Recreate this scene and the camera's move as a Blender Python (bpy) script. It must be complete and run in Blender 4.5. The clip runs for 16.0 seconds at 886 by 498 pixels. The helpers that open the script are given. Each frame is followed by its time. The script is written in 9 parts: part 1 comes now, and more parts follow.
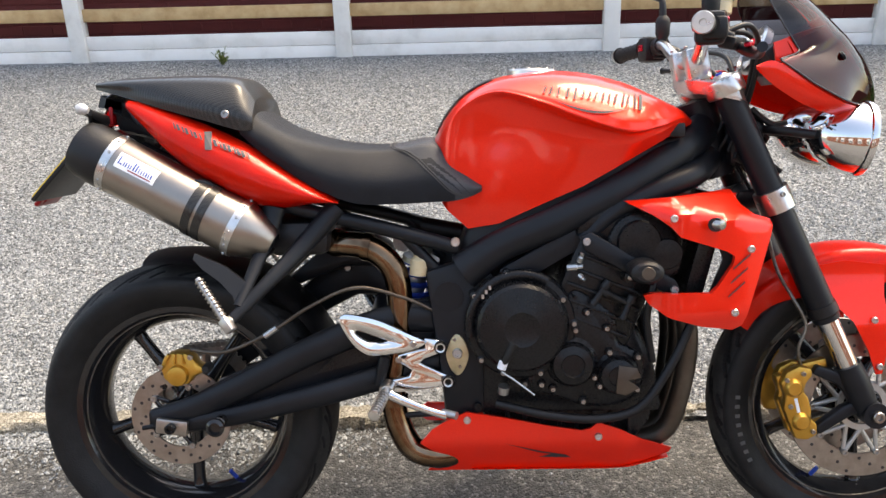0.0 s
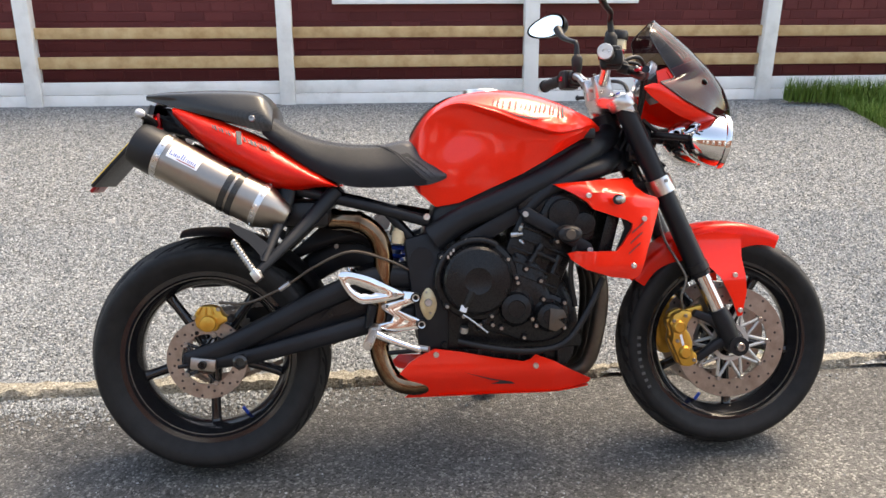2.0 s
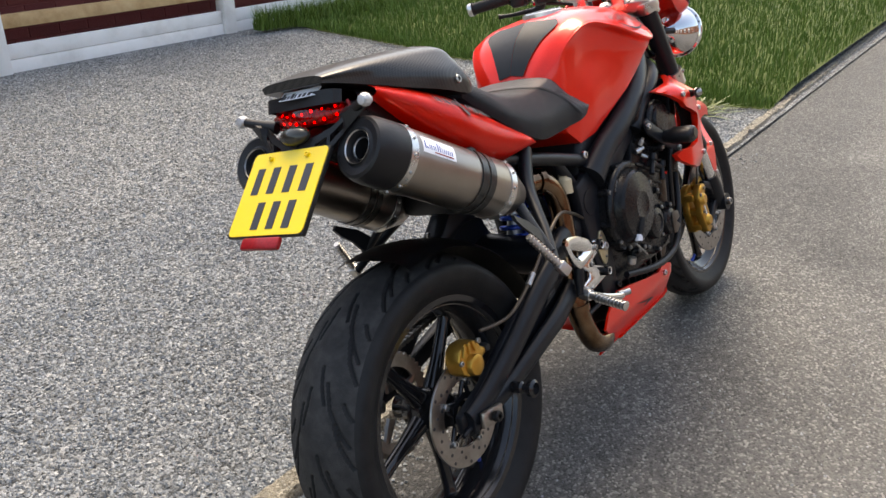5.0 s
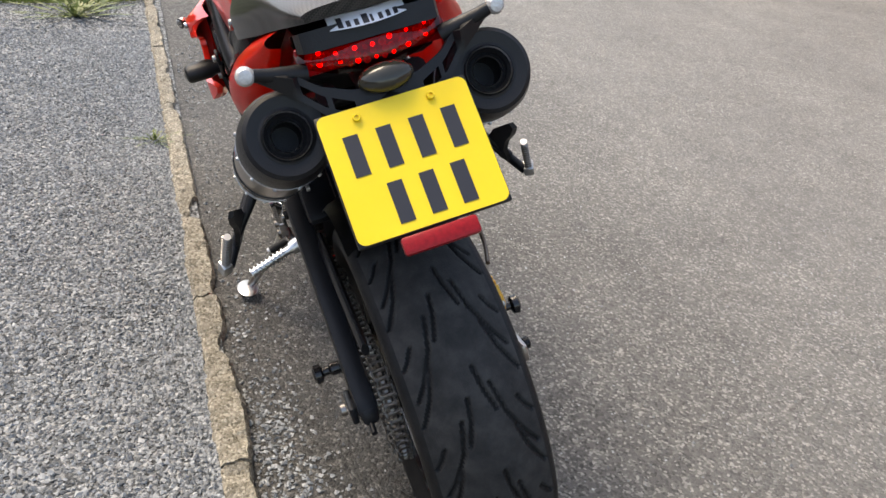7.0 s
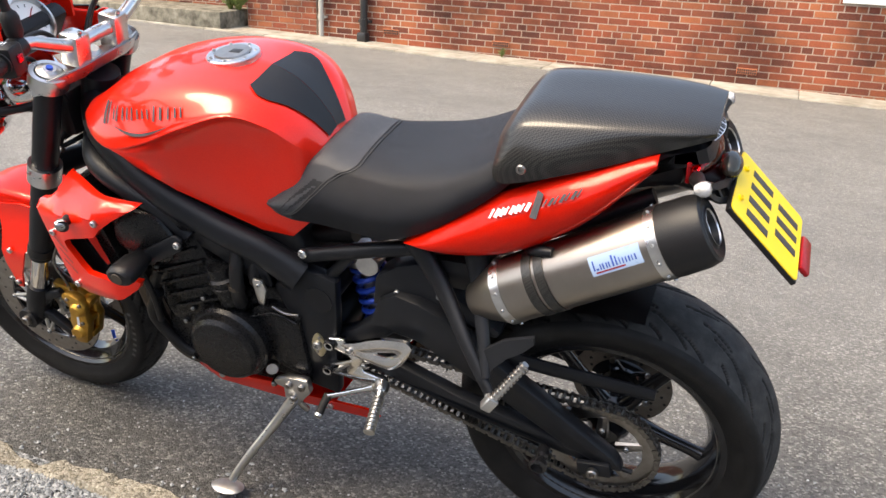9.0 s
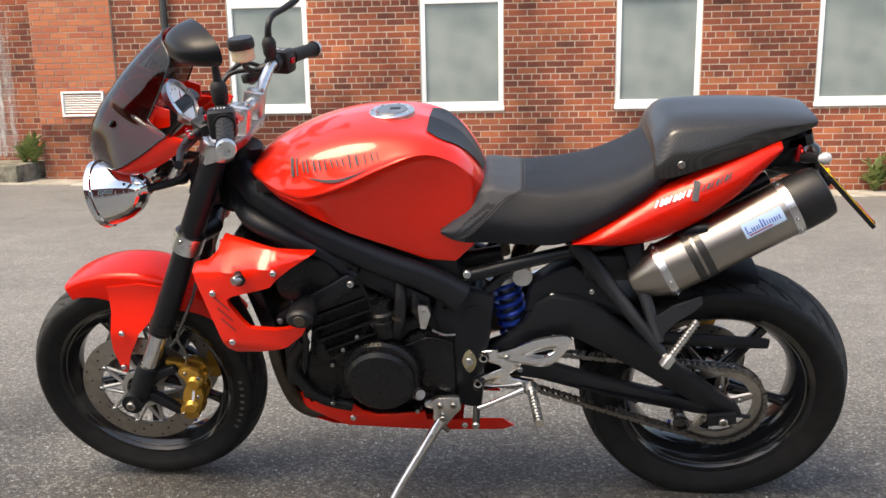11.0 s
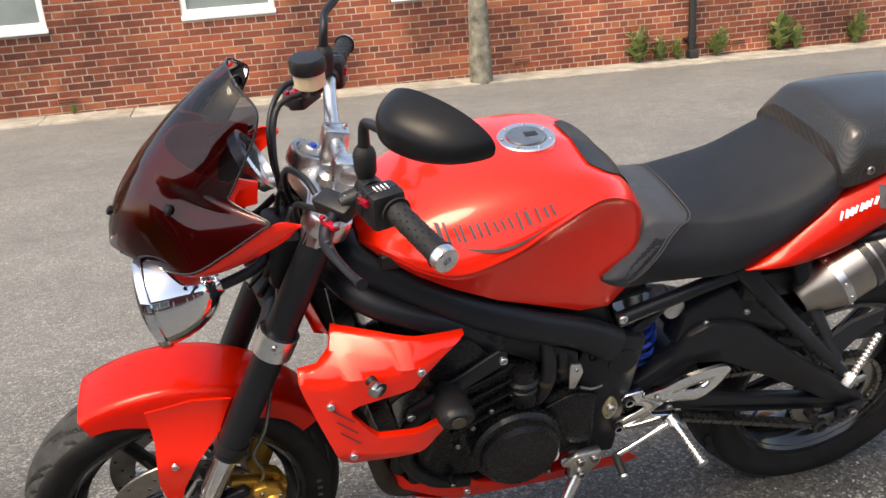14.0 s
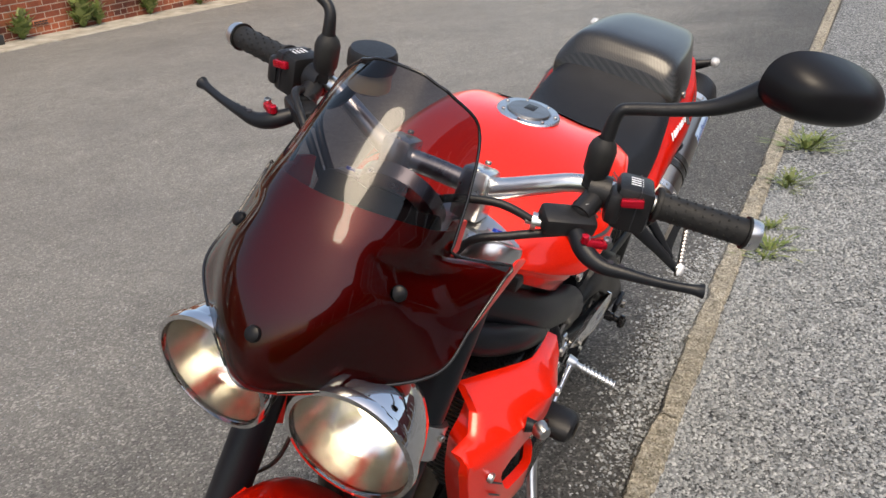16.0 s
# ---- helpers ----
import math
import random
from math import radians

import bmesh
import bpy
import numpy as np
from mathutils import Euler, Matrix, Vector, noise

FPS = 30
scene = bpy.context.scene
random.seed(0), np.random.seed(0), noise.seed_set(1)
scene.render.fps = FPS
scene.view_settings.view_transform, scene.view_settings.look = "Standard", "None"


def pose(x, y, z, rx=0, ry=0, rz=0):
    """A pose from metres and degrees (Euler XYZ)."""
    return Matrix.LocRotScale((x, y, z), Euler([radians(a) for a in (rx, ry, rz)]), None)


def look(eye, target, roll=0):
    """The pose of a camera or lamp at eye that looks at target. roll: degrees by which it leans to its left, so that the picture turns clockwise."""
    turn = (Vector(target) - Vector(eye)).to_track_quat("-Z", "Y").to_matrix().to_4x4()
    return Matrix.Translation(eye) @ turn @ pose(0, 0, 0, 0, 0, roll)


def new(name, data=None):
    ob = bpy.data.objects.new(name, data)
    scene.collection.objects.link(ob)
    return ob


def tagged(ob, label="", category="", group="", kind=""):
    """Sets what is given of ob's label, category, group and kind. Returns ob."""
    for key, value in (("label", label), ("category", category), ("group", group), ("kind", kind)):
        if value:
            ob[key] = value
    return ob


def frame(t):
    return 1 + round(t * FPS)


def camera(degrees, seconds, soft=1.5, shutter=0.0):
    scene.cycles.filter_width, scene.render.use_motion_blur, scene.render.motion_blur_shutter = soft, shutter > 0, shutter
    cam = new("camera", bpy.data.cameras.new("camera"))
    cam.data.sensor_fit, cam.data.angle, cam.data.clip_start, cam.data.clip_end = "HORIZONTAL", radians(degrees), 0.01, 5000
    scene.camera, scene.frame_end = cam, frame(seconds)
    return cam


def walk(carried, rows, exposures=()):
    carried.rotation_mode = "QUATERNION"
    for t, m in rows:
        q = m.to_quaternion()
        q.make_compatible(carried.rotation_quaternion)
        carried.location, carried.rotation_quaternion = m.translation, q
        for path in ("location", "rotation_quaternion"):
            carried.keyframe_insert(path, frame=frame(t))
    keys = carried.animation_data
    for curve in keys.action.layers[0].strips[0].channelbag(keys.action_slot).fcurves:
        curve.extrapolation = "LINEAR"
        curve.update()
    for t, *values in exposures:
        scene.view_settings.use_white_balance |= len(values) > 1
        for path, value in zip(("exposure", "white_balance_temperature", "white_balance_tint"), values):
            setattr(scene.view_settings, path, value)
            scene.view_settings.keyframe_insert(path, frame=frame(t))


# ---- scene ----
cam = camera(55.2, 16.0)
PATH = [
    (0, (0.597, -1.56, 1.334), (0.541, 0.267, 0.524), -1.7),
    (0.5, (0.685, -1.827, 1.358), (0.646, 0.033, 0.626), -1.3),
    (1, (0.751, -2.014, 1.366), (0.673, -0.139, 0.674), -0.8),
    (1.5, (0.712, -2.086, 1.358), (0.685, -0.207, 0.674), -0.4),
    (2, (0.466, -2.118, 1.341), (0.603, -0.243, 0.66), 0.1),
    (2.5, (0.169, -2.065, 1.317), (0.474, -0.211, 0.633), 0.0),
    (3, (-0.168, -1.941, 1.328), (0.382, -0.145, 0.642), 0.5),
    (3.5, (-0.575, -1.868, 1.316), (0.218, -0.168, 0.623), 0.4),
    (3.7, (-0.699, -1.797, 1.313), (0.189, -0.149, 0.612), -0.1),
    (5.8, (-1.187, -0.278, 1.221), (0.532, 0.217, 0.327), 1.8),
    (6, (-1.184, -0.163, 1.212), (0.563, 0.165, 0.295), 2.8),
    (6.5, (-1.193, 0.129, 1.199), (0.569, -0.006, 0.264), 4.1),
    (7, (-1.069, 0.397, 1.169), (0.57, -0.228, 0.209), 4.9),
    (7.5, (-0.922, 0.669, 1.173), (0.478, -0.401, 0.228), 6.0),
    (8, (-0.757, 0.985, 1.207), (0.363, -0.424, 0.335), 5.0),
    (8.5, (-0.459, 1.223, 1.217), (0.434, -0.371, 0.403), 3.2),
    (9, (-0.195, 1.487, 1.194), (0.469, -0.26, 0.483), 2.4),
    (9.5, (0.048, 1.724, 1.226), (0.518, -0.089, 0.525), -0.7),
    (9.7, (0.141, 1.78, 1.216), (0.57, -0.053, 0.54), -1.3),
    (11.8, (0.537, 2.021, 0.966), (0.638, 0.047, 0.66), -0.4),
    (12, (0.55, 2.007, 0.992), (0.694, 0.036, 0.685), -0.7),
    (12.5, (0.582, 1.895, 1.125), (0.811, -0.043, 0.687), -1.2),
    (13, (0.732, 1.802, 1.202), (0.829, -0.115, 0.64), -1.5),
    (13.5, (0.97, 1.685, 1.277), (0.799, -0.204, 0.641), -2.6),
    (14, (1.199, 1.493, 1.29), (0.778, -0.336, 0.598), -4.3),
    (14.5, (1.453, 1.314, 1.307), (0.74, -0.406, 0.577), -4.8),
    (15, (1.684, 1.168, 1.329), (0.601, -0.320, 0.546), -5.2),
    (15.5, (1.819, 0.918, 1.327), (0.429, -0.259, 0.500), -4.7),
    (16, (1.933, 0.628, 1.321), (0.321, -0.215, 0.488), -2.5),
]
walk(cam, [(t, look(eye, aim, roll)) for t, eye, aim, roll in PATH], [(0, 2.02, 8350, 10), (3, 1.95, 8350, 10), (6, 1.5, 7900, 10), (7.5, 1.62, 7750, 10), (9, 1.84, 7900, 10), (12.5, 1.5, 8050, 10), (14.5, 1.6, 8050, 10), (16, 1.17, 7800, 10)])

# ---- light ----
world = bpy.data.worlds.new("World")
scene.world = world
world.use_nodes = True
_wn = world.node_tree.nodes
_sky = _wn.new("ShaderNodeTexSky")
_sky.sky_type = "NISHITA"
_sky.sun_disc = False
SUN_ELEV, SUN_AZ = 60.0, 50.0        # azimuth from +y towards +x
_sky.sun_elevation = radians(SUN_ELEV)
_sky.sun_rotation = radians(SUN_AZ)
_sky.air_density, _sky.dust_density, _sky.ozone_density = 1.0, 2.3, 1.0
world.node_tree.links.new(_sky.outputs[0], _wn["Background"].inputs[0])
_wn["Background"].inputs[1].default_value = 0.155
sun = new("sun", bpy.data.lights.new("sun", "SUN"))
sun.data.energy, sun.data.angle, sun.data.color = 1.35, radians(28), (1.0, 0.93, 0.83)
_sd = Vector((math.sin(radians(SUN_AZ)) * math.cos(radians(SUN_ELEV)), math.cos(radians(SUN_AZ)) * math.cos(radians(SUN_ELEV)), math.sin(radians(SUN_ELEV))))
sun.matrix_world = look(_sd * 30, (0, 0, 0))

# ---- materials ----
MATS = {}


def ramp(nt, fac, stops):
    r = nt.nodes.new("ShaderNodeValToRGB")
    while len(r.color_ramp.elements) < len(stops):
        r.color_ramp.elements.new(0.5)
    for e, (p, c) in zip(r.color_ramp.elements, stops):
        e.position, e.color = p, (*c, 1) if len(c) == 3 else c
    nt.links.new(fac, r.inputs[0])
    return r.outputs[0]


def mat(name, colors, rough=0.5, metal=0.0, scale=8.0, bump=0.0, bump_scale=60.0, coat=0.0, rough_var=0.08, detail=6.0, pieces="", spec=0.5, space="Object"):
    """Principled material: noise mixes the colours, finer noise gives relief and changes the gloss.
    pieces: 'object' or 'island' shifts the shade from piece to piece."""
    if name in MATS:
        return MATS[name]
    m = bpy.data.materials.new(name)
    m.use_nodes = True
    nt = m.node_tree
    N, Lk = nt.nodes, nt.links
    b = N["Principled BSDF"]
    tc = N.new("ShaderNodeTexCoord")
    vec = tc.outputs[space]
    n1 = N.new("ShaderNodeTexNoise")
    n1.inputs["Scale"].default_value, n1.inputs["Detail"].default_value, n1.inputs["Roughness"].default_value = scale, detail, 0.6
    Lk.new(vec, n1.inputs["Vector"])
    k = len(colors)
    stops = [(0.3 + 0.4 * i / max(1, k - 1), c) for i, c in enumerate(colors)]
    col = ramp(nt, n1.outputs["Fac"], stops) if k > 1 else None
    if pieces:
        src = N.new("ShaderNodeObjectInfo").outputs["Random"] if pieces == "object" else N.new("ShaderNodeNewGeometry").outputs["Random Per Island"]
        mix = N.new("ShaderNodeMix")
        mix.data_type, mix.blend_type = "RGBA", "MIX"
        pc = ramp(nt, src, [(i / max(1, k - 1), c) for i, c in enumerate(colors)])
        mix.inputs[0].default_value = 0.78
        Lk.new(col, mix.inputs[6])
        Lk.new(pc, mix.inputs[7])
        col = mix.outputs[2]
    if col is not None:
        Lk.new(col, b.inputs["Base Color"])
    else:
        b.inputs["Base Color"].default_value = (*colors[0], 1)
    n2 = N.new("ShaderNodeTexNoise")
    n2.inputs["Scale"].default_value, n2.inputs["Detail"].default_value = bump_scale, 4.0
    Lk.new(vec, n2.inputs["Vector"])
    mr = N.new("ShaderNodeMapRange")
    mr.inputs["To Min"].default_value, mr.inputs["To Max"].default_value = max(0.02, rough - rough_var), min(1, rough + rough_var)
    Lk.new(n2.outputs["Fac"], mr.inputs["Value"])
    Lk.new(mr.outputs[0], b.inputs["Roughness"])
    b.inputs["Metallic"].default_value = metal
    b.inputs["Coat Weight"].default_value = coat
    b.inputs["Coat Roughness"].default_value = 0.04
    b.inputs["Specular IOR Level"].default_value = spec
    if bump > 0:
        bp = N.new("ShaderNodeBump")
        bp.inputs["Strength"].default_value, bp.inputs["Distance"].default_value = min(1.0, bump), 0.004
        Lk.new(n2.outputs["Fac"], bp.inputs["Height"])
        Lk.new(bp.outputs[0], b.inputs["Normal"])
    MATS[name] = m
    return m


def stone_mat(name, colors, cell, tint, rough=0.85, bump=0.8, dist=0.006, spec=0.3):
    """Loose or bound stones: cells each with a shade of its own, over slow stains."""
    m = bpy.data.materials.new(name)
    m.use_nodes = True
    nt = m.node_tree
    N, Lk = nt.nodes, nt.links
    b = N["Principled BSDF"]
    tc = N.new("ShaderNodeTexCoord")
    v = N.new("ShaderNodeTexVoronoi")
    v.inputs["Scale"].default_value = 1.0 / cell
    Lk.new(tc.outputs["Object"], v.inputs["Vector"])
    sep = N.new("ShaderNodeSeparateColor")
    Lk.new(v.outputs["Color"], sep.inputs[0])
    k = len(colors)
    c1 = ramp(nt, sep.outputs[0], [(i / (k - 1), c) for i, c in enumerate(colors)])
    n = N.new("ShaderNodeTexNoise")
    n.inputs["Scale"].default_value, n.inputs["Detail"].default_value, n.inputs["Roughness"].default_value = 0.9, 8.0, 0.65
    Lk.new(tc.outputs["Object"], n.inputs["Vector"])
    c2 = ramp(nt, n.outputs["Fac"], [(0.32, tint[0]), (0.68, tint[1])])
    mix = N.new("ShaderNodeMix")
    mix.data_type, mix.blend_type = "RGBA", "MULTIPLY"
    mix.inputs[0].default_value = 1.0
    Lk.new(c1, mix.inputs[6])
    Lk.new(c2, mix.inputs[7])
    nm = N.new("ShaderNodeTexNoise")
    nm.inputs["Scale"].default_value, nm.inputs["Detail"].default_value, nm.inputs["Roughness"].default_value = 28.0, 6.0, 0.75
    Lk.new(tc.outputs["Object"], nm.inputs["Vector"])
    c3 = ramp(nt, nm.outputs["Fac"], [(0.3, (0.55, 0.55, 0.55)), (0.5, (1.0, 1.0, 1.0)), (0.7, (1.45, 1.44, 1.4))])
    mix2 = N.new("ShaderNodeMix")
    mix2.data_type, mix2.blend_type = "RGBA", "MULTIPLY"
    mix2.inputs[0].default_value = 0.8
    Lk.new(mix.outputs[2], mix2.inputs[6])
    Lk.new(c3, mix2.inputs[7])
    Lk.new(mix2.outputs[2], b.inputs["Base Color"])
    b.inputs["Roughness"].default_value = rough
    b.inputs["Specular IOR Level"].default_value = spec
    bp = N.new("ShaderNodeBump")
    bp.inputs["Strength"].default_value, bp.inputs["Distance"].default_value = bump, dist
    bp.invert = True
    n3 = N.new("ShaderNodeTexNoise")
    n3.inputs["Scale"].default_value, n3.inputs["Detail"].default_value = 2.2 / cell, 3.0
    Lk.new(tc.outputs["Object"], n3.inputs["Vector"])
    ad = N.new("ShaderNodeMath")
    ad.operation = "ADD"
    Lk.new(v.outputs["Distance"], ad.inputs[0])
    Lk.new(n3.outputs["Fac"], ad.inputs[1])
    Lk.new(ad.outputs[0], bp.inputs["Height"])
    Lk.new(bp.outputs[0], b.inputs["Normal"])
    MATS[name] = m
    return m


M_ASPHALT = stone_mat("asphalt", [(0.018, 0.018, 0.0175), (0.066, 0.0655, 0.064), (0.09, 0.0895, 0.0875), (0.104, 0.1035, 0.101), (0.29, 0.287, 0.278)], 0.006, ((0.62, 0.62, 0.615), (1.16, 1.155, 1.115)), 0.7, 0.85, dist=0.005, spec=0.5)


def lane_shading(m, near, far):
    """Light and shade put into the colour, paler away from the gutter; edge wanders."""
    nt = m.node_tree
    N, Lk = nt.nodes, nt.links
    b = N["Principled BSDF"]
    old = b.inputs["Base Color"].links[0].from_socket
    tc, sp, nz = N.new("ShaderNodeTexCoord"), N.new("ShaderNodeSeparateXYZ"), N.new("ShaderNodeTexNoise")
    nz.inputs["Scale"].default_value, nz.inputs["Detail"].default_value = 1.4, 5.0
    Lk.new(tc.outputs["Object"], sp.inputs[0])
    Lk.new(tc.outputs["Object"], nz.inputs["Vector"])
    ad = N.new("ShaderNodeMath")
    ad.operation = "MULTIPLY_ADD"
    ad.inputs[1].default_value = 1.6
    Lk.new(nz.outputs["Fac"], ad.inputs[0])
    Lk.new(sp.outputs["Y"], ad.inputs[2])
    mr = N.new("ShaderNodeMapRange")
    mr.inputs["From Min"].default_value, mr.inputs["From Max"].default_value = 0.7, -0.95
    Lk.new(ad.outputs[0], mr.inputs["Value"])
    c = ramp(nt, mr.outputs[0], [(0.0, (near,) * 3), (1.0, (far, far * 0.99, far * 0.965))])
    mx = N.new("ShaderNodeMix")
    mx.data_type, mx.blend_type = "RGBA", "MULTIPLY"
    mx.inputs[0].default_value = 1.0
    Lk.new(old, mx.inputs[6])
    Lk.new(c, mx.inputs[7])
    # fine dust fills the farther lane and evens out the single stones
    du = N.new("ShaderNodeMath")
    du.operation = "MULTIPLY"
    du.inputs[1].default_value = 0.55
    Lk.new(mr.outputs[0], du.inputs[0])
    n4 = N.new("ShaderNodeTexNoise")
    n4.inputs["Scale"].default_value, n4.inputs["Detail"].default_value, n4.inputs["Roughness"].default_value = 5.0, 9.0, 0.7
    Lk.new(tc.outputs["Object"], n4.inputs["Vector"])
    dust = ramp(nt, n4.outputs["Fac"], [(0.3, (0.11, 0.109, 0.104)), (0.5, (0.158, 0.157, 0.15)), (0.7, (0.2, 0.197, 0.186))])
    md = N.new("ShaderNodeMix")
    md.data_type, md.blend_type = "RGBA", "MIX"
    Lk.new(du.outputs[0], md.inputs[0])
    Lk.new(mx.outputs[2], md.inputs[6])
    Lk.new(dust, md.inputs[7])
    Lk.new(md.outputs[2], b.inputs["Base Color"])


lane_shading(M_ASPHALT, 0.66, 1.72)
M_GRAVEL = stone_mat("gravel_bed", [(0.029, 0.0325, 0.0355), (0.107, 0.116, 0.121), (0.215, 0.23, 0.236), (0.395, 0.413, 0.418)], 0.008, ((0.75, 0.75, 0.77), (1.08, 1.07, 1.06)), 0.85, 1.0)
M_STONE = mat("gravel_stone", [(0.072, 0.08, 0.087), (0.176, 0.189, 0.197), (0.26, 0.277, 0.286), (0.415, 0.435, 0.441)], 0.8, pieces="island", scale=90, spec=0.3)
M_KERB = stone_mat("kerb_concrete", [(0.12, 0.11, 0.088), (0.22, 0.205, 0.17), (0.28, 0.263, 0.222), (0.32, 0.302, 0.258), (0.46, 0.44, 0.39)], 0.005, ((0.68, 0.67, 0.64), (1.12, 1.1, 1.06)), 0.9, 0.8, dist=0.005, spec=0.3)
M_PAVE = mat("pavement_concrete", [(0.19, 0.172, 0.138), (0.29, 0.268, 0.225), (0.37, 0.35, 0.3)], 0.9, scale=5, bump=0.6, bump_scale=50, spec=0.3)
M_BRICK = mat("brick", [(0.07, 0.029, 0.024), (0.23, 0.06, 0.034), (0.31, 0.088, 0.044), (0.16, 0.047, 0.032), (0.38, 0.135, 0.062), (0.26, 0.072, 0.038), (0.1, 0.037, 0.029)], 0.88, scale=22, bump=0.7, bump_scale=120, pieces="island", spec=0.25)
M_BRICK_OB = mat("brick_single", [(0.07, 0.029, 0.024), (0.23, 0.06, 0.034), (0.31, 0.088, 0.044), (0.16, 0.047, 0.032), (0.38, 0.135, 0.062), (0.26, 0.072, 0.038), (0.1, 0.037, 0.029)], 0.88, scale=22, bump=0.7, bump_scale=120, pieces="object", spec=0.25)
M_BRICK_PALE = mat("brick_pale", [(0.22, 0.062, 0.048), (0.36, 0.11, 0.055), (0.42, 0.145, 0.068), (0.29, 0.082, 0.052), (0.46, 0.18, 0.09)], 0.88, scale=22, bump=0.6, bump_scale=120, pieces="island", spec=0.25)


def sooted(m, dark, fresh):
    """Old soot and rain stains in broad patches, from brick to brick alike."""
    nt = m.node_tree
    N, Lk = nt.nodes, nt.links
    b = N["Principled BSDF"]
    old = b.inputs["Base Color"].links[0].from_socket
    ge, nz = N.new("ShaderNodeNewGeometry"), N.new("ShaderNodeTexNoise")
    nz.inputs["Scale"].default_value, nz.inputs["Detail"].default_value, nz.inputs["Roughness"].default_value = 0.85, 7.0, 0.62
    Lk.new(ge.outputs["Position"], nz.inputs["Vector"])
    c = ramp(nt, nz.outputs["Fac"], [(0.36, dark), (0.5, (0.86, 0.84, 0.84)), (0.66, fresh)])
    mx = N.new("ShaderNodeMix")
    mx.data_type, mx.blend_type = "RGBA", "MULTIPLY"
    mx.inputs[0].default_value = 1.0
    Lk.new(old, mx.inputs[6])
    Lk.new(c, mx.inputs[7])
    Lk.new(mx.outputs[2], b.inputs["Base Color"])


for _m in (M_BRICK, M_BRICK_OB):
    sooted(_m, (0.4, 0.4, 0.44), (1.3, 1.22, 1.15))
M_MORTAR = mat("mortar", [(0.38, 0.3, 0.235), (0.52, 0.43, 0.35)], 0.95, scale=12, bump=0.5, bump_scale=150, spec=0.2)
sooted(M_MORTAR, (0.5, 0.5, 0.52), (1.15, 1.12, 1.08))
M_REDWALL = mat("red_masonry_paint", [(0.09, 0.014, 0.014), (0.115, 0.019, 0.019), (0.145, 0.028, 0.026)], 0.6, scale=6, bump=0.5, bump_scale=70, pieces="island", spec=0.35)
M_WHITE = mat("white_fence_paint", [(0.62, 0.61, 0.58), (0.76, 0.75, 0.72), (0.8, 0.79, 0.77)], 0.6, scale=5, bump=0.25, bump_scale=90)
M_TIMBER = mat("pine_timber", [(0.38, 0.23, 0.1), (0.5, 0.33, 0.16), (0.58, 0.41, 0.22)], 0.7, scale=9, bump=0.2, bump_scale=60)
M_UPVC = mat("white_window_frame", [(0.78, 0.78, 0.77), (0.84, 0.84, 0.83)], 0.35, scale=3)
M_FROST = mat("frosted_pane", [(0.12, 0.15, 0.15), (0.2, 0.23, 0.22), (0.27, 0.3, 0.29)], 0.3, scale=1.3, detail=2, bump=0.05)
M_PIPE = mat("black_drainpipe", [(0.012, 0.012, 0.013), (0.025, 0.025, 0.026)], 0.4, scale=6)
M_PIPEGREY = mat("grey_pipe", [(0.36, 0.35, 0.31), (0.46, 0.44, 0.4)], 0.6, scale=6)
M_CONCRETE = mat("old_concrete", [(0.06, 0.056, 0.042), (0.16, 0.147, 0.115), (0.27, 0.25, 0.2)], 0.9, scale=9, bump=0.8, bump_scale=60, spec=0.3)
M_GRASS = mat("grass_blades", [(0.05, 0.1, 0.012), (0.09, 0.16, 0.022), (0.13, 0.19, 0.04)], 0.6, scale=2.5, pieces="island", spec=0.3)
M_SOIL = mat("soil_turf", [(0.035, 0.05, 0.014), (0.06, 0.085, 0.022), (0.08, 0.1, 0.035)], 0.95, scale=5, bump=0.6, bump_scale=80, spec=0.2)
M_WEED = mat("weed_leaf", [(0.06, 0.1, 0.02), (0.11, 0.15, 0.035), (0.2, 0.21, 0.075)], 0.55, scale=12, pieces="island")
M_STAIN = mat("lime_stain", [(0.42, 0.38, 0.36), (0.6, 0.57, 0.55)], 0.9, scale=10)


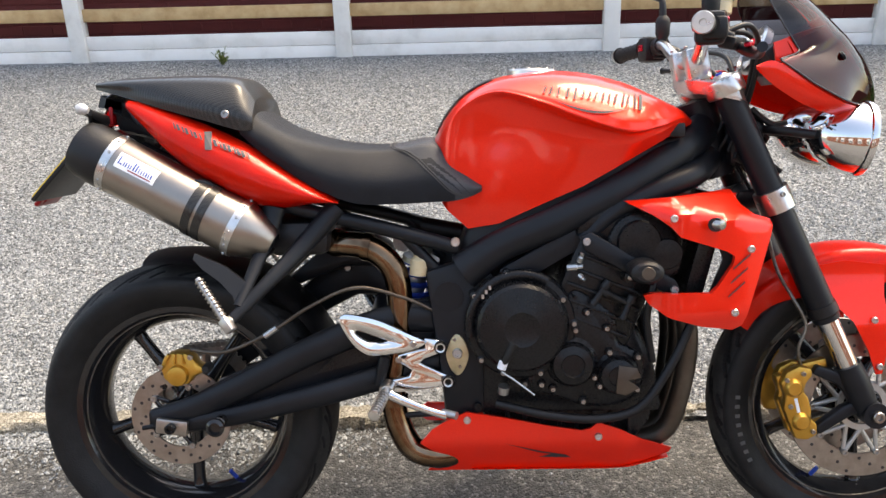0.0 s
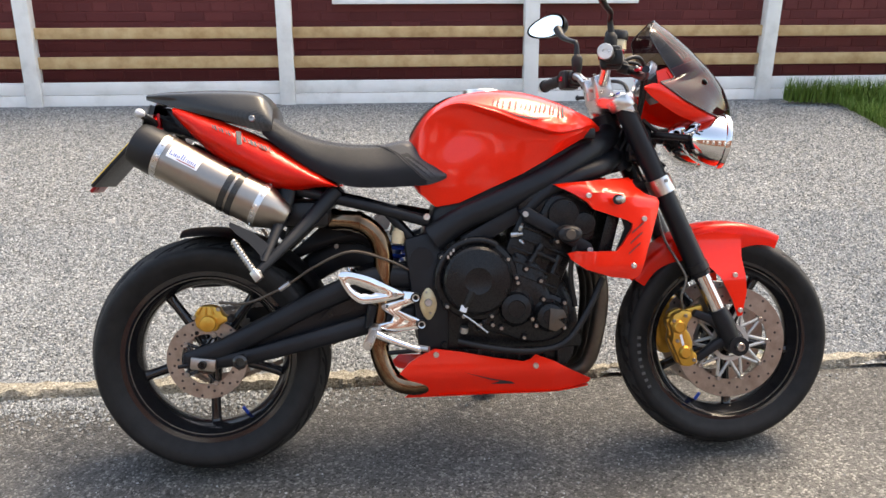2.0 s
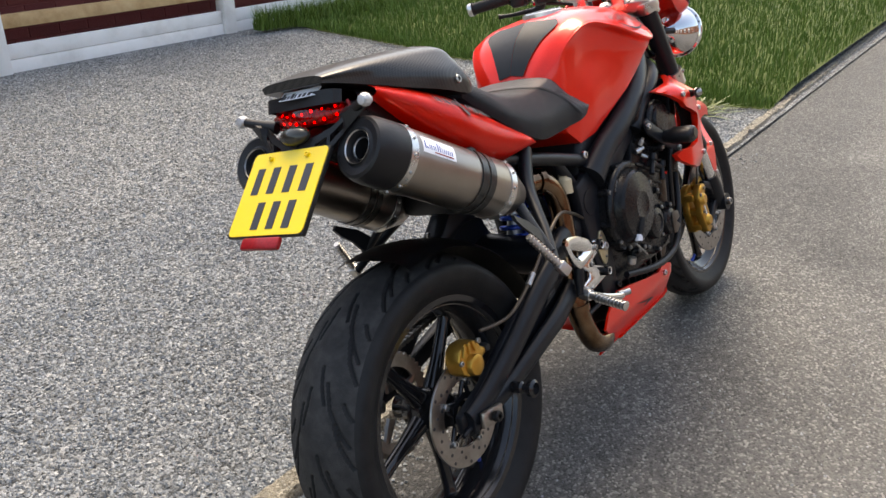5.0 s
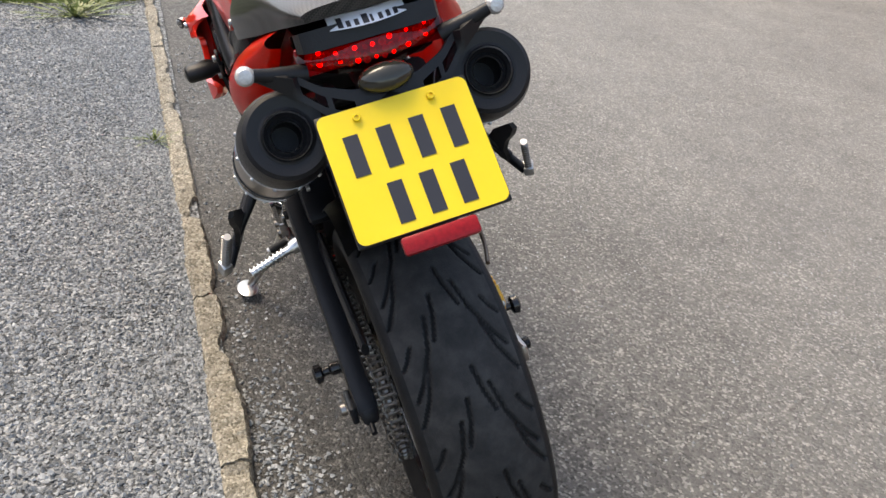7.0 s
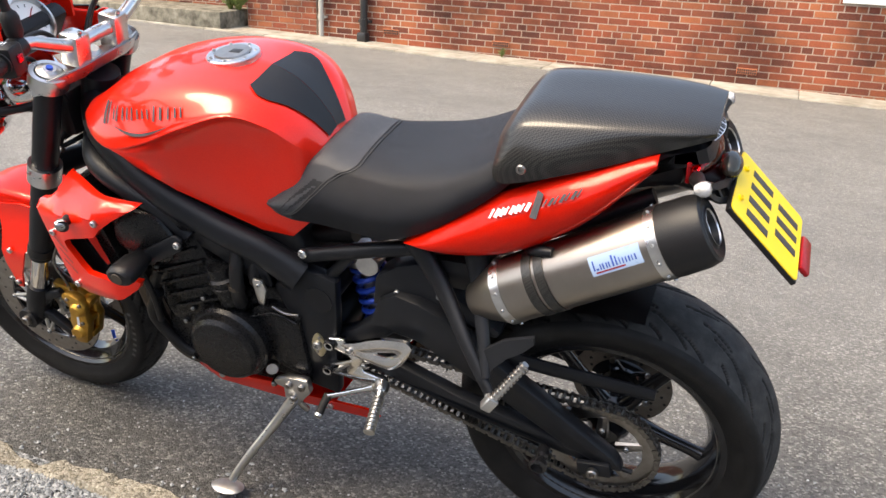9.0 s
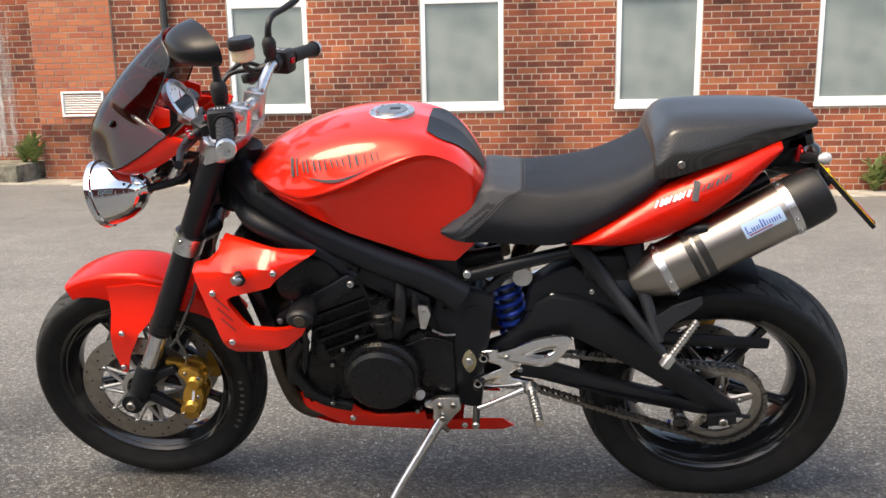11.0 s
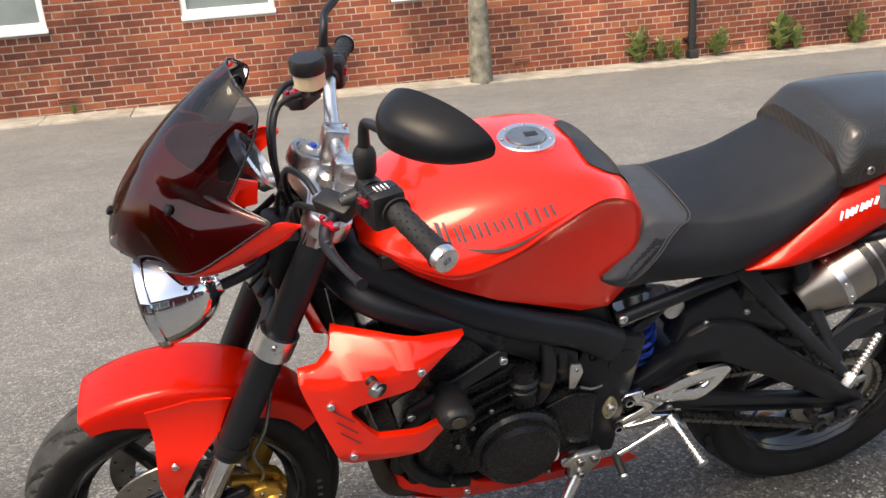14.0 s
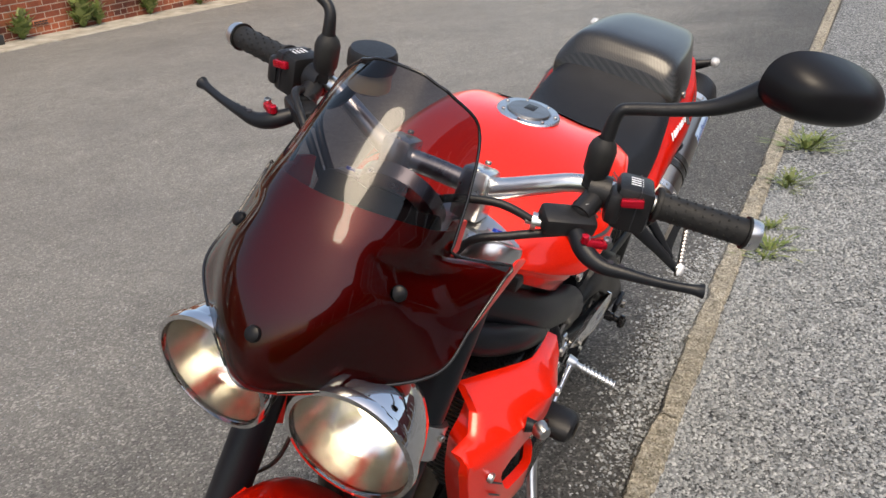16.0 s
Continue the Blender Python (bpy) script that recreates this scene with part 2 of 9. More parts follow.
def streaked(m, x0, half):
    """Thins a wash of lime into ragged upright streaks that die away sideways."""
    nt = m.node_tree
    N, Lk = nt.nodes, nt.links
    b, out = N["Principled BSDF"], N["Material Output"]
    ge, mp, nz, sp = N.new("ShaderNodeNewGeometry"), N.new("ShaderNodeMapping"), N.new("ShaderNodeTexNoise"), N.new("ShaderNodeSeparateXYZ")
    mp.inputs["Scale"].default_value = (14, 1, 1.6)
    nz.inputs["Scale"].default_value, nz.inputs["Detail"].default_value, nz.inputs["Roughness"].default_value = 1.0, 8.0, 0.7
    Lk.new(ge.outputs["Position"], mp.inputs[0])
    Lk.new(mp.outputs[0], nz.inputs["Vector"])
    Lk.new(ge.outputs["Position"], sp.inputs[0])
    d, a, f, q = [N.new("ShaderNodeMath") for _ in range(4)]
    d.operation, a.operation, f.operation, q.operation = "SUBTRACT", "ABSOLUTE", "MULTIPLY_ADD", "ADD"
    d.inputs[1].default_value = x0
    f.inputs[1].default_value, f.inputs[2].default_value = -0.42 / half, 0.14
    Lk.new(sp.outputs["X"], d.inputs[0])
    Lk.new(d.outputs[0], a.inputs[0])
    Lk.new(a.outputs[0], f.inputs[0])
    Lk.new(f.outputs[0], q.inputs[0])
    Lk.new(nz.outputs["Fac"], q.inputs[1])
    mr = N.new("ShaderNodeMapRange")
    mr.inputs["From Min"].default_value, mr.inputs["From Max"].default_value, mr.inputs["To Max"].default_value = 0.38, 0.72, 0.85
    Lk.new(q.outputs[0], mr.inputs["Value"])
    tr, mx = N.new("ShaderNodeBsdfTransparent"), N.new("ShaderNodeMixShader")
    Lk.new(mr.outputs[0], mx.inputs[0])
    Lk.new(tr.outputs[0], mx.inputs[1])
    Lk.new(b.outputs[0], mx.inputs[2])
    Lk.new(mx.outputs[0], out.inputs[0])


streaked(M_STAIN, 7.25, 0.4)

# ---- building helpers ----
def mesh(name, verts, faces, material, parent=None, label="", smooth=False, mats=None, idx=None):
    me = bpy.data.meshes.new(name)
    me.from_pydata([tuple(v) for v in verts], [], faces)
    for m in (mats or [material]):
        me.materials.append(m)
    if idx is not None:
        me.polygons.foreach_set("material_index", idx)
    if smooth:
        me.polygons.foreach_set("use_smooth", [True] * len(me.polygons))
    me.update()
    ob = new(name, me)
    if parent is not None:
        ob.parent = parent
    if label:
        ob["label"] = label
    return ob


def part(name, bm, material, parent=None, label="", smooth=False, angle=None):
    """Links a bmesh as one mesh object under a thing or a part."""
    bmesh.ops.recalc_face_normals(bm, faces=bm.faces[:])
    me = bpy.data.meshes.new(name)
    bm.to_mesh(me)
    bm.free()
    me.materials.append(material)
    if smooth or angle is not None:
        me.polygons.foreach_set("use_smooth", [True] * len(me.polygons))
        me.set_sharp_from_angle(angle=radians(angle if angle is not None else 40))
    ob = new(name, me)
    if parent is not None:
        ob.parent = parent
    if label:
        ob["label"] = label
    return ob


def bm_box(bm, lo, hi, bev=0.0, m=None):
    """A box from corner to corner, its edges rounded by bev."""
    c = [(a + b) / 2 for a, b in zip(lo, hi)]
    d = [abs(b - a) for a, b in zip(lo, hi)]
    r = bmesh.ops.create_cube(bm, size=1.0)
    vs = r["verts"]
    bmesh.ops.scale(bm, vec=d, verts=vs)
    bmesh.ops.translate(bm, vec=c, verts=vs)
    if bev > 0:
        es = list({e for v in vs for e in v.link_edges})
        out = bmesh.ops.bevel(bm, geom=es, offset=bev, segments=2, profile=0.5, affect="EDGES")
        vs = list({v for f in out["faces"] for v in f.verts} | {v for v in vs if v.is_valid})
    if m is not None:
        bmesh.ops.transform(bm, matrix=m, verts=vs)
    return vs


def box_ob(name, lo, hi, material, parent=None, label="", bev=0.004, m=None):
    bm = bmesh.new()
    bm_box(bm, lo, hi, bev, m)
    return part(name, bm, material, parent, label, smooth=bev > 0)


def empty(name, m=None):
    ob = new(name)
    ob.empty_display_size = 0.1
    if m is not None:
        ob.matrix_world = m
    return ob


# ---- ground ----
def road_z(x, y):
    k = min(1.0, max(0.0, (-y - 0.1) / 8.0))
    return 0.04 * min(0.4, y + 0.1) * (1 if y > -9 else 0) - (0.36 if y <= -9 else 0) + 0.02 * max(-9, min(8, x)) * k


def yard_rise(y):
    """The yard climbs gently from the kerb to the fence."""
    return 0.0275 * max(0.0, min(4.6, y - 0.3))


def gravel_z(x, y):
    return 0.026 + yard_rise(y) + 0.004 * noise.noise((x * 2.1, y * 2.1, 3.0))


def sheet(name, xs, ys, zf, material, label, category):
    vs = [(x, y, zf(x, y)) for y in ys for x in xs]
    n = len(xs)
    fs = [(j * n + i, j * n + i + 1, (j + 1) * n + i + 1, (j + 1) * n + i) for j in range(len(ys) - 1) for i in range(n - 1)]
    return tagged(mesh(name, vs, fs, material, smooth=True), label, category, kind="structure")


def steps(a, b, d):
    n = max(1, round((b - a) / d))
    return [a + (b - a) * i / n for i in range(n + 1)]


_xs = [-90, -40, -20] + steps(-12, 12, 0.5) + [20, 40, 90]
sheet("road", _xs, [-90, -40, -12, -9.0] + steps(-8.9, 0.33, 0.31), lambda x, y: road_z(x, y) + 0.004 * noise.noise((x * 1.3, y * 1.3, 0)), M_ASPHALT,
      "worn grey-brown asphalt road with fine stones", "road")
sheet("gravel_yard", [-90, -40, -20] + steps(-12, 12, 0.3) + [20, 40, 90], steps(0.29, 5.2, 0.2) + [12, 40, 90], gravel_z, M_GRAVEL,
      "yard of pale grey loose gravel beside the road", "gravel")

# loose stones on the nearer part of the yard
def pebbles(name, n, spot, material, label, lo, hi, seed):
    rng = np.random.default_rng(seed)
    base = np.array([(1, 0, 0), (-1, 0, 0), (0, 1, 0), (0, -1, 0), (0, 0, 1), (0, 0, -1)], float)
    tri = np.array([(0, 2, 4), (2, 1, 4), (1, 3, 4), (3, 0, 4), (2, 0, 5), (1, 2, 5), (3, 1, 5), (0, 3, 5)])
    V, F = [], []
    for i in range(n):
        x, y, z = spot(rng)
        r = rng.uniform(lo, hi)
        b = base * (r * rng.uniform(0.65, 1.35, 3)) * np.array((1, 1, 0.75)) + rng.normal(0, r * 0.18, (6, 3))
        a, e = rng.uniform(0, 6.28), rng.uniform(-0.5, 0.5)
        R = np.array(((math.cos(a), -math.sin(a), 0), (math.sin(a), math.cos(a), 0), (0, 0, 1))) @ np.array(((1, 0, 0), (0, math.cos(e), -math.sin(e)), (0, math.sin(e), math.cos(e))))
        V.append(b @ R.T + (x, y, z + r * 0.25))
        F.append(tri + 6 * i)
    V, F = np.concatenate(V), np.concatenate(F)
    return tagged(mesh(name, V.tolist(), F.tolist(), material), label, "gravel", kind="stuff")


def _spot_yard(rng):
    x = rng.uniform(-1.7, 3.2)
    y = 0.335 + 1.5 * rng.random() ** 1.5
    return x, y, gravel_z(x, y)


def _spot_far(rng):
    x = rng.uniform(-3.5, 5.0)
    y = 0.34 + 4.1 * rng.random()
    return x, y, gravel_z(x, y)


def _spot_gutter(rng):
    x = rng.normal(-0.4, 0.42) if rng.random() < 0.9 else rng.uniform(-1.5, 3.0)
    y = 0.268 - abs(rng.normal(0, 0.07))
    return x, y, road_z(x, y)


def _spot_road(rng):
    x = rng.uniform(-2.0, 3.5)
    y = rng.uniform(-2.2, 0.2)
    return x, y, road_z(x, y) - 0.001


pebbles("gravel_stones", 95000, _spot_yard, M_STONE, "loose grey gravel stones beside the kerb", 0.0026, 0.0056, 1)
pebbles("gravel_stones_far", 80000, _spot_far, M_STONE, "loose grey gravel stones of the yard", 0.0042, 0.0072, 2)
pebbles("gutter_grit", 5000, _spot_gutter, M_STONE, "grit and small stones washed along the kerb", 0.002, 0.006, 3)
pebbles("road_grit", 7000, _spot_road, M_STONE, "small pale stones scattered on the asphalt", 0.0015, 0.004, 4)

# ---- kerb of rough edging stones ----
kerb = empty("kerb")
tagged(kerb, "low worn concrete edging between road and gravel", "kerb", kind="structure")
_rng = random.Random(5)
_x = -9.0
while _x < 9.5:
    ln = _rng.uniform(0.55, 0.95)
    bm = bmesh.new()
    nx = 44
    for i in range(nx + 1):
        x = _x + (ln - 0.008) * i / nx
        jag = 1.0 if -4 < x < 4 else 0.4
        chip = max(0.0, noise.noise((x * 4.5, 11, 2)) - 0.2)
        y0 = 0.268 + 0.013 * x + 0.013 * jag * noise.noise((x * 5, 1, 0)) + 0.009 * jag * noise.noise((x * 50, 4, 0)) + 0.08 * chip
        y1 = 0.333 + 0.010 * x + 0.008 * jag * noise.noise((x * 5, 2, 0)) + 0.008 * jag * noise.noise((x * 40, 5, 0))
        zt = 0.043 + 0.006 * noise.noise((x * 5, 7, 0)) + 0.006 * noise.noise((x * 30, 8, 0)) - 0.03 * chip
        z0 = road_z(x, 0.2) - 0.03
        top = [(y0 + (y1 - y0) * q, zt + 0.010 * noise.noise((x * 30, q * 3.1, 3)) + 0.006 * noise.noise((x * 80, q * 8, 5))) for q in (0.12, 0.35, 0.6, 0.85)]
        for yy, zz in [(y0 - 0.004, z0), (y0 + 0.004 * noise.noise((x * 50, 1, 8)), zt - 0.014), *top, (y1, zt - 0.01), (y1, z0)]:
            bm.verts.new((x, yy, zz))
    bm.verts.ensure_lookup_table()
    for i in range(nx):
        for j in range(7):
            a = i * 8 + j
            bm.faces.new([bm.verts[q] for q in (a, a + 8, a + 9, a + 1)])
    for s in (0, nx * 8):
        bm.faces.new([bm.verts[s + j] for j in range(8)])
    part("edging_stone", bm, M_KERB, kerb, smooth=True, angle=28)
    _x += ln

# ---- fence ----
fence = empty("fence", Matrix.Translation((0, 4.56, 0.145)))
tagged(fence, "white-painted post fence with bare pine rails and white base boards", "fence")
POSTS = [-7.83, -5.95, -4.07, -2.18, -0.26, 1.65, 3.55, 5.44, 7.32, 9.2]
for i, px in enumerate(POSTS):
    lean = 0.012 * math.sin(i * 2.3)
    box_ob("post", (-0.057, 0, -0.1), (0.057, 0.1, 1.38), M_WHITE, fence, "white-painted square timber post", 0.006, pose(px, 0, 0, 0, math.degrees(lean), 0))
for a, b in zip(POSTS[:-1], POSTS[1:]):
    for k, (z0, z1) in enumerate(((0.283, 0.37), (0.495, 0.575))):
        j = 0.008 * math.sin(a * 3 + k * 2)
        box_ob("rail", (a + 0.045, 0.045 + 0.003 * k, z0 + j), (b - 0.045, 0.083 + 0.003 * k, z1 + j), M_TIMBER, fence, "bare pine rail with knots", 0.004)
    box_ob("base_board", (a + 0.058, 0.035, 0.083), (b - 0.058, 0.06, 0.178), M_WHITE, fence, "white-painted base board", 0.003)
    box_ob("base_board", (a + 0.058, 0.028, -0.08), (b - 0.058, 0.058, 0.079), M_WHITE, fence, "white-painted base board", 0.003)


# ---- brickwork ----
def brick_courses(x0, x1, z0, z1, rng, holes=(), L=0.225, H=0.075, header_every=6):
    """Bricks of a running bond between x0 and x1: (x centre, z centre, length)."""
    out = []
    rows = int((z1 - z0) / H)
    for r in range(rows):
        z = z0 + (r + 0.5) * H
        head = header_every and r % header_every == header_every - 1
        l = L / 2 if head else L
        x = x0 - (l / 2 if r % 2 else 0)
        while x < x1:
            a, b = max(x, x0), min(x + l, x1)
            segs = [(a, b)]
            for hx0, hx1, hz0, hz1 in holes:
                if hz0 < z < hz1:
                    nxt = []
                    for s, e in segs:
                        if e <= hx0 or s >= hx1:
                            nxt.append((s, e))
                        else:
                            if s < hx0:
                                nxt.append((s, hx0))
                            if e > hx1:
                                nxt.append((hx1, e))
                    segs = nxt
            for s, e in segs:
                if e - s > 0.03:
                    out.append(((s + e) / 2, z, e - s))
            x += l
    return out


def brick_verts(cx, cz, l, y, dirn, depth, H, rng, joint=0.0115):
    """Eight corners of one brick whose face stands depth proud of y, towards dirn."""
    hx, hz = (l - joint) / 2, (H - joint) / 2
    p = depth * rng.uniform(0.7, 1.25)
    q = 0.0025
    j = lambda: rng.uniform(-0.0012, 0.0012)
    f = [(cx + sx * (hx - q), y + dirn * p, cz + sz * (hz - q)) for sx, sz in ((-1, -1), (1, -1), (1, 1), (-1, 1))]
    k = [(cx + sx * hx + j(), y + dirn * (p - 0.004), cz + sz * hz + j()) for sx, sz in ((-1, -1), (1, -1), (1, 1), (-1, 1))]
    w = [(cx + sx * hx, y - dirn * 0.01, cz + sz * hz) for sx, sz in ((-1, -1), (1, -1), (1, 1), (-1, 1))]
    return f + k + w


def brick_faces(o, flip):
    fs = [(0, 1, 2, 3)] + [(4 + i, 4 + (i + 1) % 4, (i + 1) % 4, i) for i in range(4)] + [(8 + i, 8 + (i + 1) % 4, 4 + (i + 1) % 4, 4 + i) for i in range(4)]
    return [tuple(o + v for v in (f[::-1] if flip else f)) for f in fs]


def brick_mass(name, bricks, y, dirn, depth, material, parent, label, seed, H=0.075, joint=0.0115):
    rng = random.Random(seed)
    V, F = [], []
    for cx, cz, l in bricks:
        F += brick_faces(len(V), dirn > 0)
        V += brick_verts(cx, cz, l, y, dirn, depth, H, rng, joint)
    return tagged(mesh(name, V, F, material, parent), label, kind="stuff")


def wall_with_holes(name, x0, x1, z0, z1, y0, y1, holes, material, parent, label=""):
    xs = sorted({x0, x1, *[h[0] for h in holes], *[h[1] for h in holes]})
    zs = sorted({z0, z1, *[h[2] for h in holes], *[h[3] for h in holes]})
    bm = bmesh.new()
    for a, b in zip(xs[:-1], xs[1:]):
        for c, d in zip(zs[:-1], zs[1:]):
            if any(h[0] <= (a + b) / 2 <= h[1] and h[2] <= (c + d) / 2 <= h[3] for h in holes):
                continue
            bm_box(bm, (a, y0, c), (b, y1, d))
    bmesh.ops.remove_doubles(bm, verts=bm.verts[:], dist=0.0005)
    bad = [f for f in bm.faces if sum(1 for g in bm.faces if g is not f and (g.calc_center_median() - f.calc_center_median()).length < 1e-5)] if len(bm.faces) < 400 else []
    bmesh.ops.delete(bm, geom=bad, context="FACES_ONLY")
    return part(name, bm, material, parent, label)


# red-painted building behind the fence
RY = 4.86
SILL = (0.1, 2.53)
red_holes = [(SILL[0] + 0.08, SILL[1] - 0.08, 0.93, 2.1)]
red_wall = wall_with_holes("wall_red", -14, 12, -0.1, 2.5, RY, RY + 0.25, red_holes, M_REDWALL, None)
tagged(red_wall, "dark red painted brick wall behind the fence", "wall", kind="structure")
redb = brick_courses(-9, 9.5, 0.0, 1.8, random.Random(3), [(SILL[0], SILL[1], 0.86, 2.2)])
red_near = [b for b in redb if -1.6 < b[0] < 2.6 and 0.2 < b[1] < 0.95][:290]
_rset = set(red_near)
brick_mass("brickwork", [b for b in redb if b not in _rset], RY, -1, 0.005, M_REDWALL, red_wall, "painted bricks with shallow joints", 8, joint=0.009)
rw = empty("window_red_wall")
tagged(rw, "white window with a projecting white sill in the red wall", "window", kind="structure")
box_ob("window_sill", (SILL[0], RY - 0.09, 0.885), (SILL[1], RY + 0.04, 0.925), M_UPVC, rw, "white sill", 0.005)
for x0, x1, z0, z1 in ((SILL[0] + 0.08, SILL[0] + 0.15, 0.93, 2.1), (SILL[1] - 0.15, SILL[1] - 0.08, 0.93, 2.1), (SILL[0] + 0.15, SILL[1] - 0.15, 0.93, 1.0), (SILL[0] + 0.15, SILL[1] - 0.15, 2.03, 2.1), (1.28, 1.35, 1.0, 2.03)):
    box_ob("window_frame", (x0, RY + 0.03, z0), (x1, RY + 0.1, z1), M_UPVC, rw, "", 0.004)
for x0, x1 in ((SILL[0] + 0.15, 1.28), (1.35, SILL[1] - 0.15)):
    box_ob("pane", (x0, RY + 0.06, 1.0), (x1, RY + 0.07, 2.03), M_FROST, rw, "", 0)

# brick building across the road
WY, WZ = -8.45, -0.75
def wbase(x):
    return -0.29 + 0.02 * max(-9, min(8, x))
WINS = [(3.0, 3.99), (0.62, 1.62), (-1.7, -0.71), (-4.02, -3.02), (-6.34, -5.34)]
holes = [(a, b, 0.62, 2.75) for a, b in WINS]
brick_wall = wall_with_holes("wall_brick", -16, 5.45, WZ, 3.6, WY - 0.3, WY, holes, M_MORTAR, None)
tagged(brick_wall, "weathered red brick facade with pale mortar joints", "wall", kind="structure")
allb = brick_courses(-13.5, 5.45, WZ, 3.15, random.Random(1), [(a, b, c, d) for a, b, c, d in holes])
near = [b for b in allb if -2.6 < b[0] < 2.4 and -0.3 < b[1] < 0.55]
near = sorted(near, key=lambda b: (abs(b[0]), b[1]))[:290]
nset = set(near)
brick_mass("brickwork", [b for b in allb if b not in nset], WY, 1, 0.0035, M_BRICK, brick_wall, "red and brown bricks", 11)
# paler pier at the end of the facade
pier = wall_with_holes("wall_pier", 5.45, 6.5, WZ, 3.6, WY - 0.3, WY + 0.02, [], M_MORTAR, None)
tagged(pier, "paler orange brick end pier of the facade", "wall", kind="structure")
_pb = brick_courses(5.45, 6.5, WZ, 3.15, random.Random(2))
brick_mass("brickwork", [b for b in _pb if b[1] > 0.55], WY + 0.02, 1, 0.006, M_BRICK_PALE, pier, "orange bricks", 12)
brick_mass("brickwork", [b for b in _pb if b[1] <= 0.55], WY + 0.02, 1, 0.006, M_BRICK, pier, "older red bricks at the foot", 14)
recess = wall_with_holes("wall_recess", 6.5, 16, WZ, 3.6, WY - 0.6, WY - 0.3, [], M_MORTAR, None)
tagged(recess, "set-back stretch of dark brick wall with lime stains", "wall", kind="structure")
brick_mass("brickwork", brick_courses(6.5, 13, WZ, 3.15, random.Random(4)), WY - 0.3, 1, 0.005, M_BRICK, recess, "dark red bricks", 13)


def window(a, b):
    w = empty("window", Matrix.Translation(((a + b) / 2, WY, 0.62)))
    h = (b - a) / 2
    z1 = 2.13
    for x0, x1, za, zb in ((-h, -h + 0.06, 0.0, z1), (h - 0.06, h, 0.0, z1), (-h + 0.06, h - 0.06, 0.05, 0.11), (-h + 0.06, h - 0.06, 1.27, 1.34)):
        box_ob("window_frame", (x0, -0.09, za), (x1, -0.012, zb), M_UPVC, w, "", 0.006)
    box_ob("window_sill", (-h - 0.01, -0.1, 0.0), (h + 0.01, 0.03, 0.045), M_UPVC, w, "white plastic sill", 0.006)
    box_ob("pane", (-h + 0.06, -0.06, 0.11), (h - 0.06, -0.045, 1.27), M_FROST, w, "frosted grey-green pane", 0)
    box_ob("panel", (-h + 0.06, -0.075, 1.34), (h - 0.06, -0.03, z1), M_UPVC, w, "blank white upper panel", 0.004)
    return tagged(w, "tall white-framed window with frosted pane and white panel above", "window", "windows of the facade", "structure")


for a, b in WINS:
    window(a, b)


def pipe_run(name, x, z0, z1, r, material, label, shoe=True):
    p = empty(name, Matrix.Translation((x, WY + 0.07, z0)))
    bm = bmesh.new()
    bmesh.ops.create_cone(bm, cap_ends=True, segments=18, radius1=r, radius2=r, depth=z1 - z0, matrix=Matrix.Translation((0, 0, (z1 - z0) / 2)))
    part("pipe", bm, material, p, "", True)
    z = 0.25
    while z < z1 - z0:
        bm = bmesh.new()
        bmesh.ops.create_cone(bm, cap_ends=True, segments=18, radius1=r * 1.22, radius2=r * 1.22, depth=0.07, matrix=Matrix.Translation((0, 0, z)))
        bm_box(bm, (-r * 1.9, -0.075, z - 0.015), (r * 1.9, -r * 0.3, z + 0.015), 0.003)
        part("bracket", bm, material, p, "", True)
        z += 1.3
    if shoe:
        bm = bmesh.new()
        bm_box(bm, (-r * 1.4, -r, 0.0), (r * 1.4, r * 1.9, 0.12), 0.02)
        part("shoe", bm, material, p, "", True)
    return tagged(p, label, "drainpipe")


pipe_run("drainpipe", 4.75, wbase(4.75) - 0.02, 3.5, 0.045, M_PIPE, "black cast drainpipe on the brick facade")
pipe_run("drainpipe", -4.5, wbase(-4.5) - 0.02, 3.5, 0.045, M_PIPE, "black cast drainpipe with weeds at its foot")
pipe_run("vent_pipe", 5.36, wbase(5.36) - 0.02, 1.0, 0.032, M_PIPEGREY, "short grey pipe at the wall corner", False)


def louvre(x0, x1, z0, z1):
    v = empty("wall_vent", Matrix.Translation((x0, WY + 0.045, z0)))
    w, h = x1 - x0, z1 - z0
    for a, b, c, d in ((0, w, 0, 0.025), (0, w, h - 0.025, h), (0, 0.025, 0.025, h - 0.025), (w - 0.025, w, 0.025, h - 0.025)):
        box_ob("frame", (a, -0.02, c), (b, 0.02, d), M_UPVC, v, "", 0.003)
    n = 8
    for i in range(n):
        z = 0.04 + (h - 0.08) * (i + 0.5) / n
        box_ob("slat", (0.025, -0.012, -0.003), (w - 0.025, 0.012, 0.003), M_UPVC, v, "", 0, pose(0, 0, z, 40, 0, 0))
    return tagged(v, "white louvred wall vent on the orange brick pier", "vent")


louvre(5.62, 6.17, 0.62, 0.93)
louvre(5.62, 6.17, 2.2, 2.5)


def air_brick(x):
    z = wbase(x) + 0.13
    v = empty("air_brick", Matrix.Translation((x, WY, z)))
    box_ob("plate", (-0.108, 0.0, -0.034), (0.108, 0.012, 0.034), M_BRICK_PALE, v, "", 0.003)
    for i in range(9):
        for k in (-1, 1):
            box_ob("slot", (-0.097 + i * 0.0225, 0.0115, k * 0.015 - 0.011), (-0.082 + i * 0.0225, 0.016, k * 0.015 + 0.011), M_PIPE, v, "", 0)
    return tagged(v, "terracotta air brick low in the wall", "air brick", "air bricks of the facade")


for ax in (4.4, 2.95, 0.12, -2.25, -5.2):
    air_brick(ax)

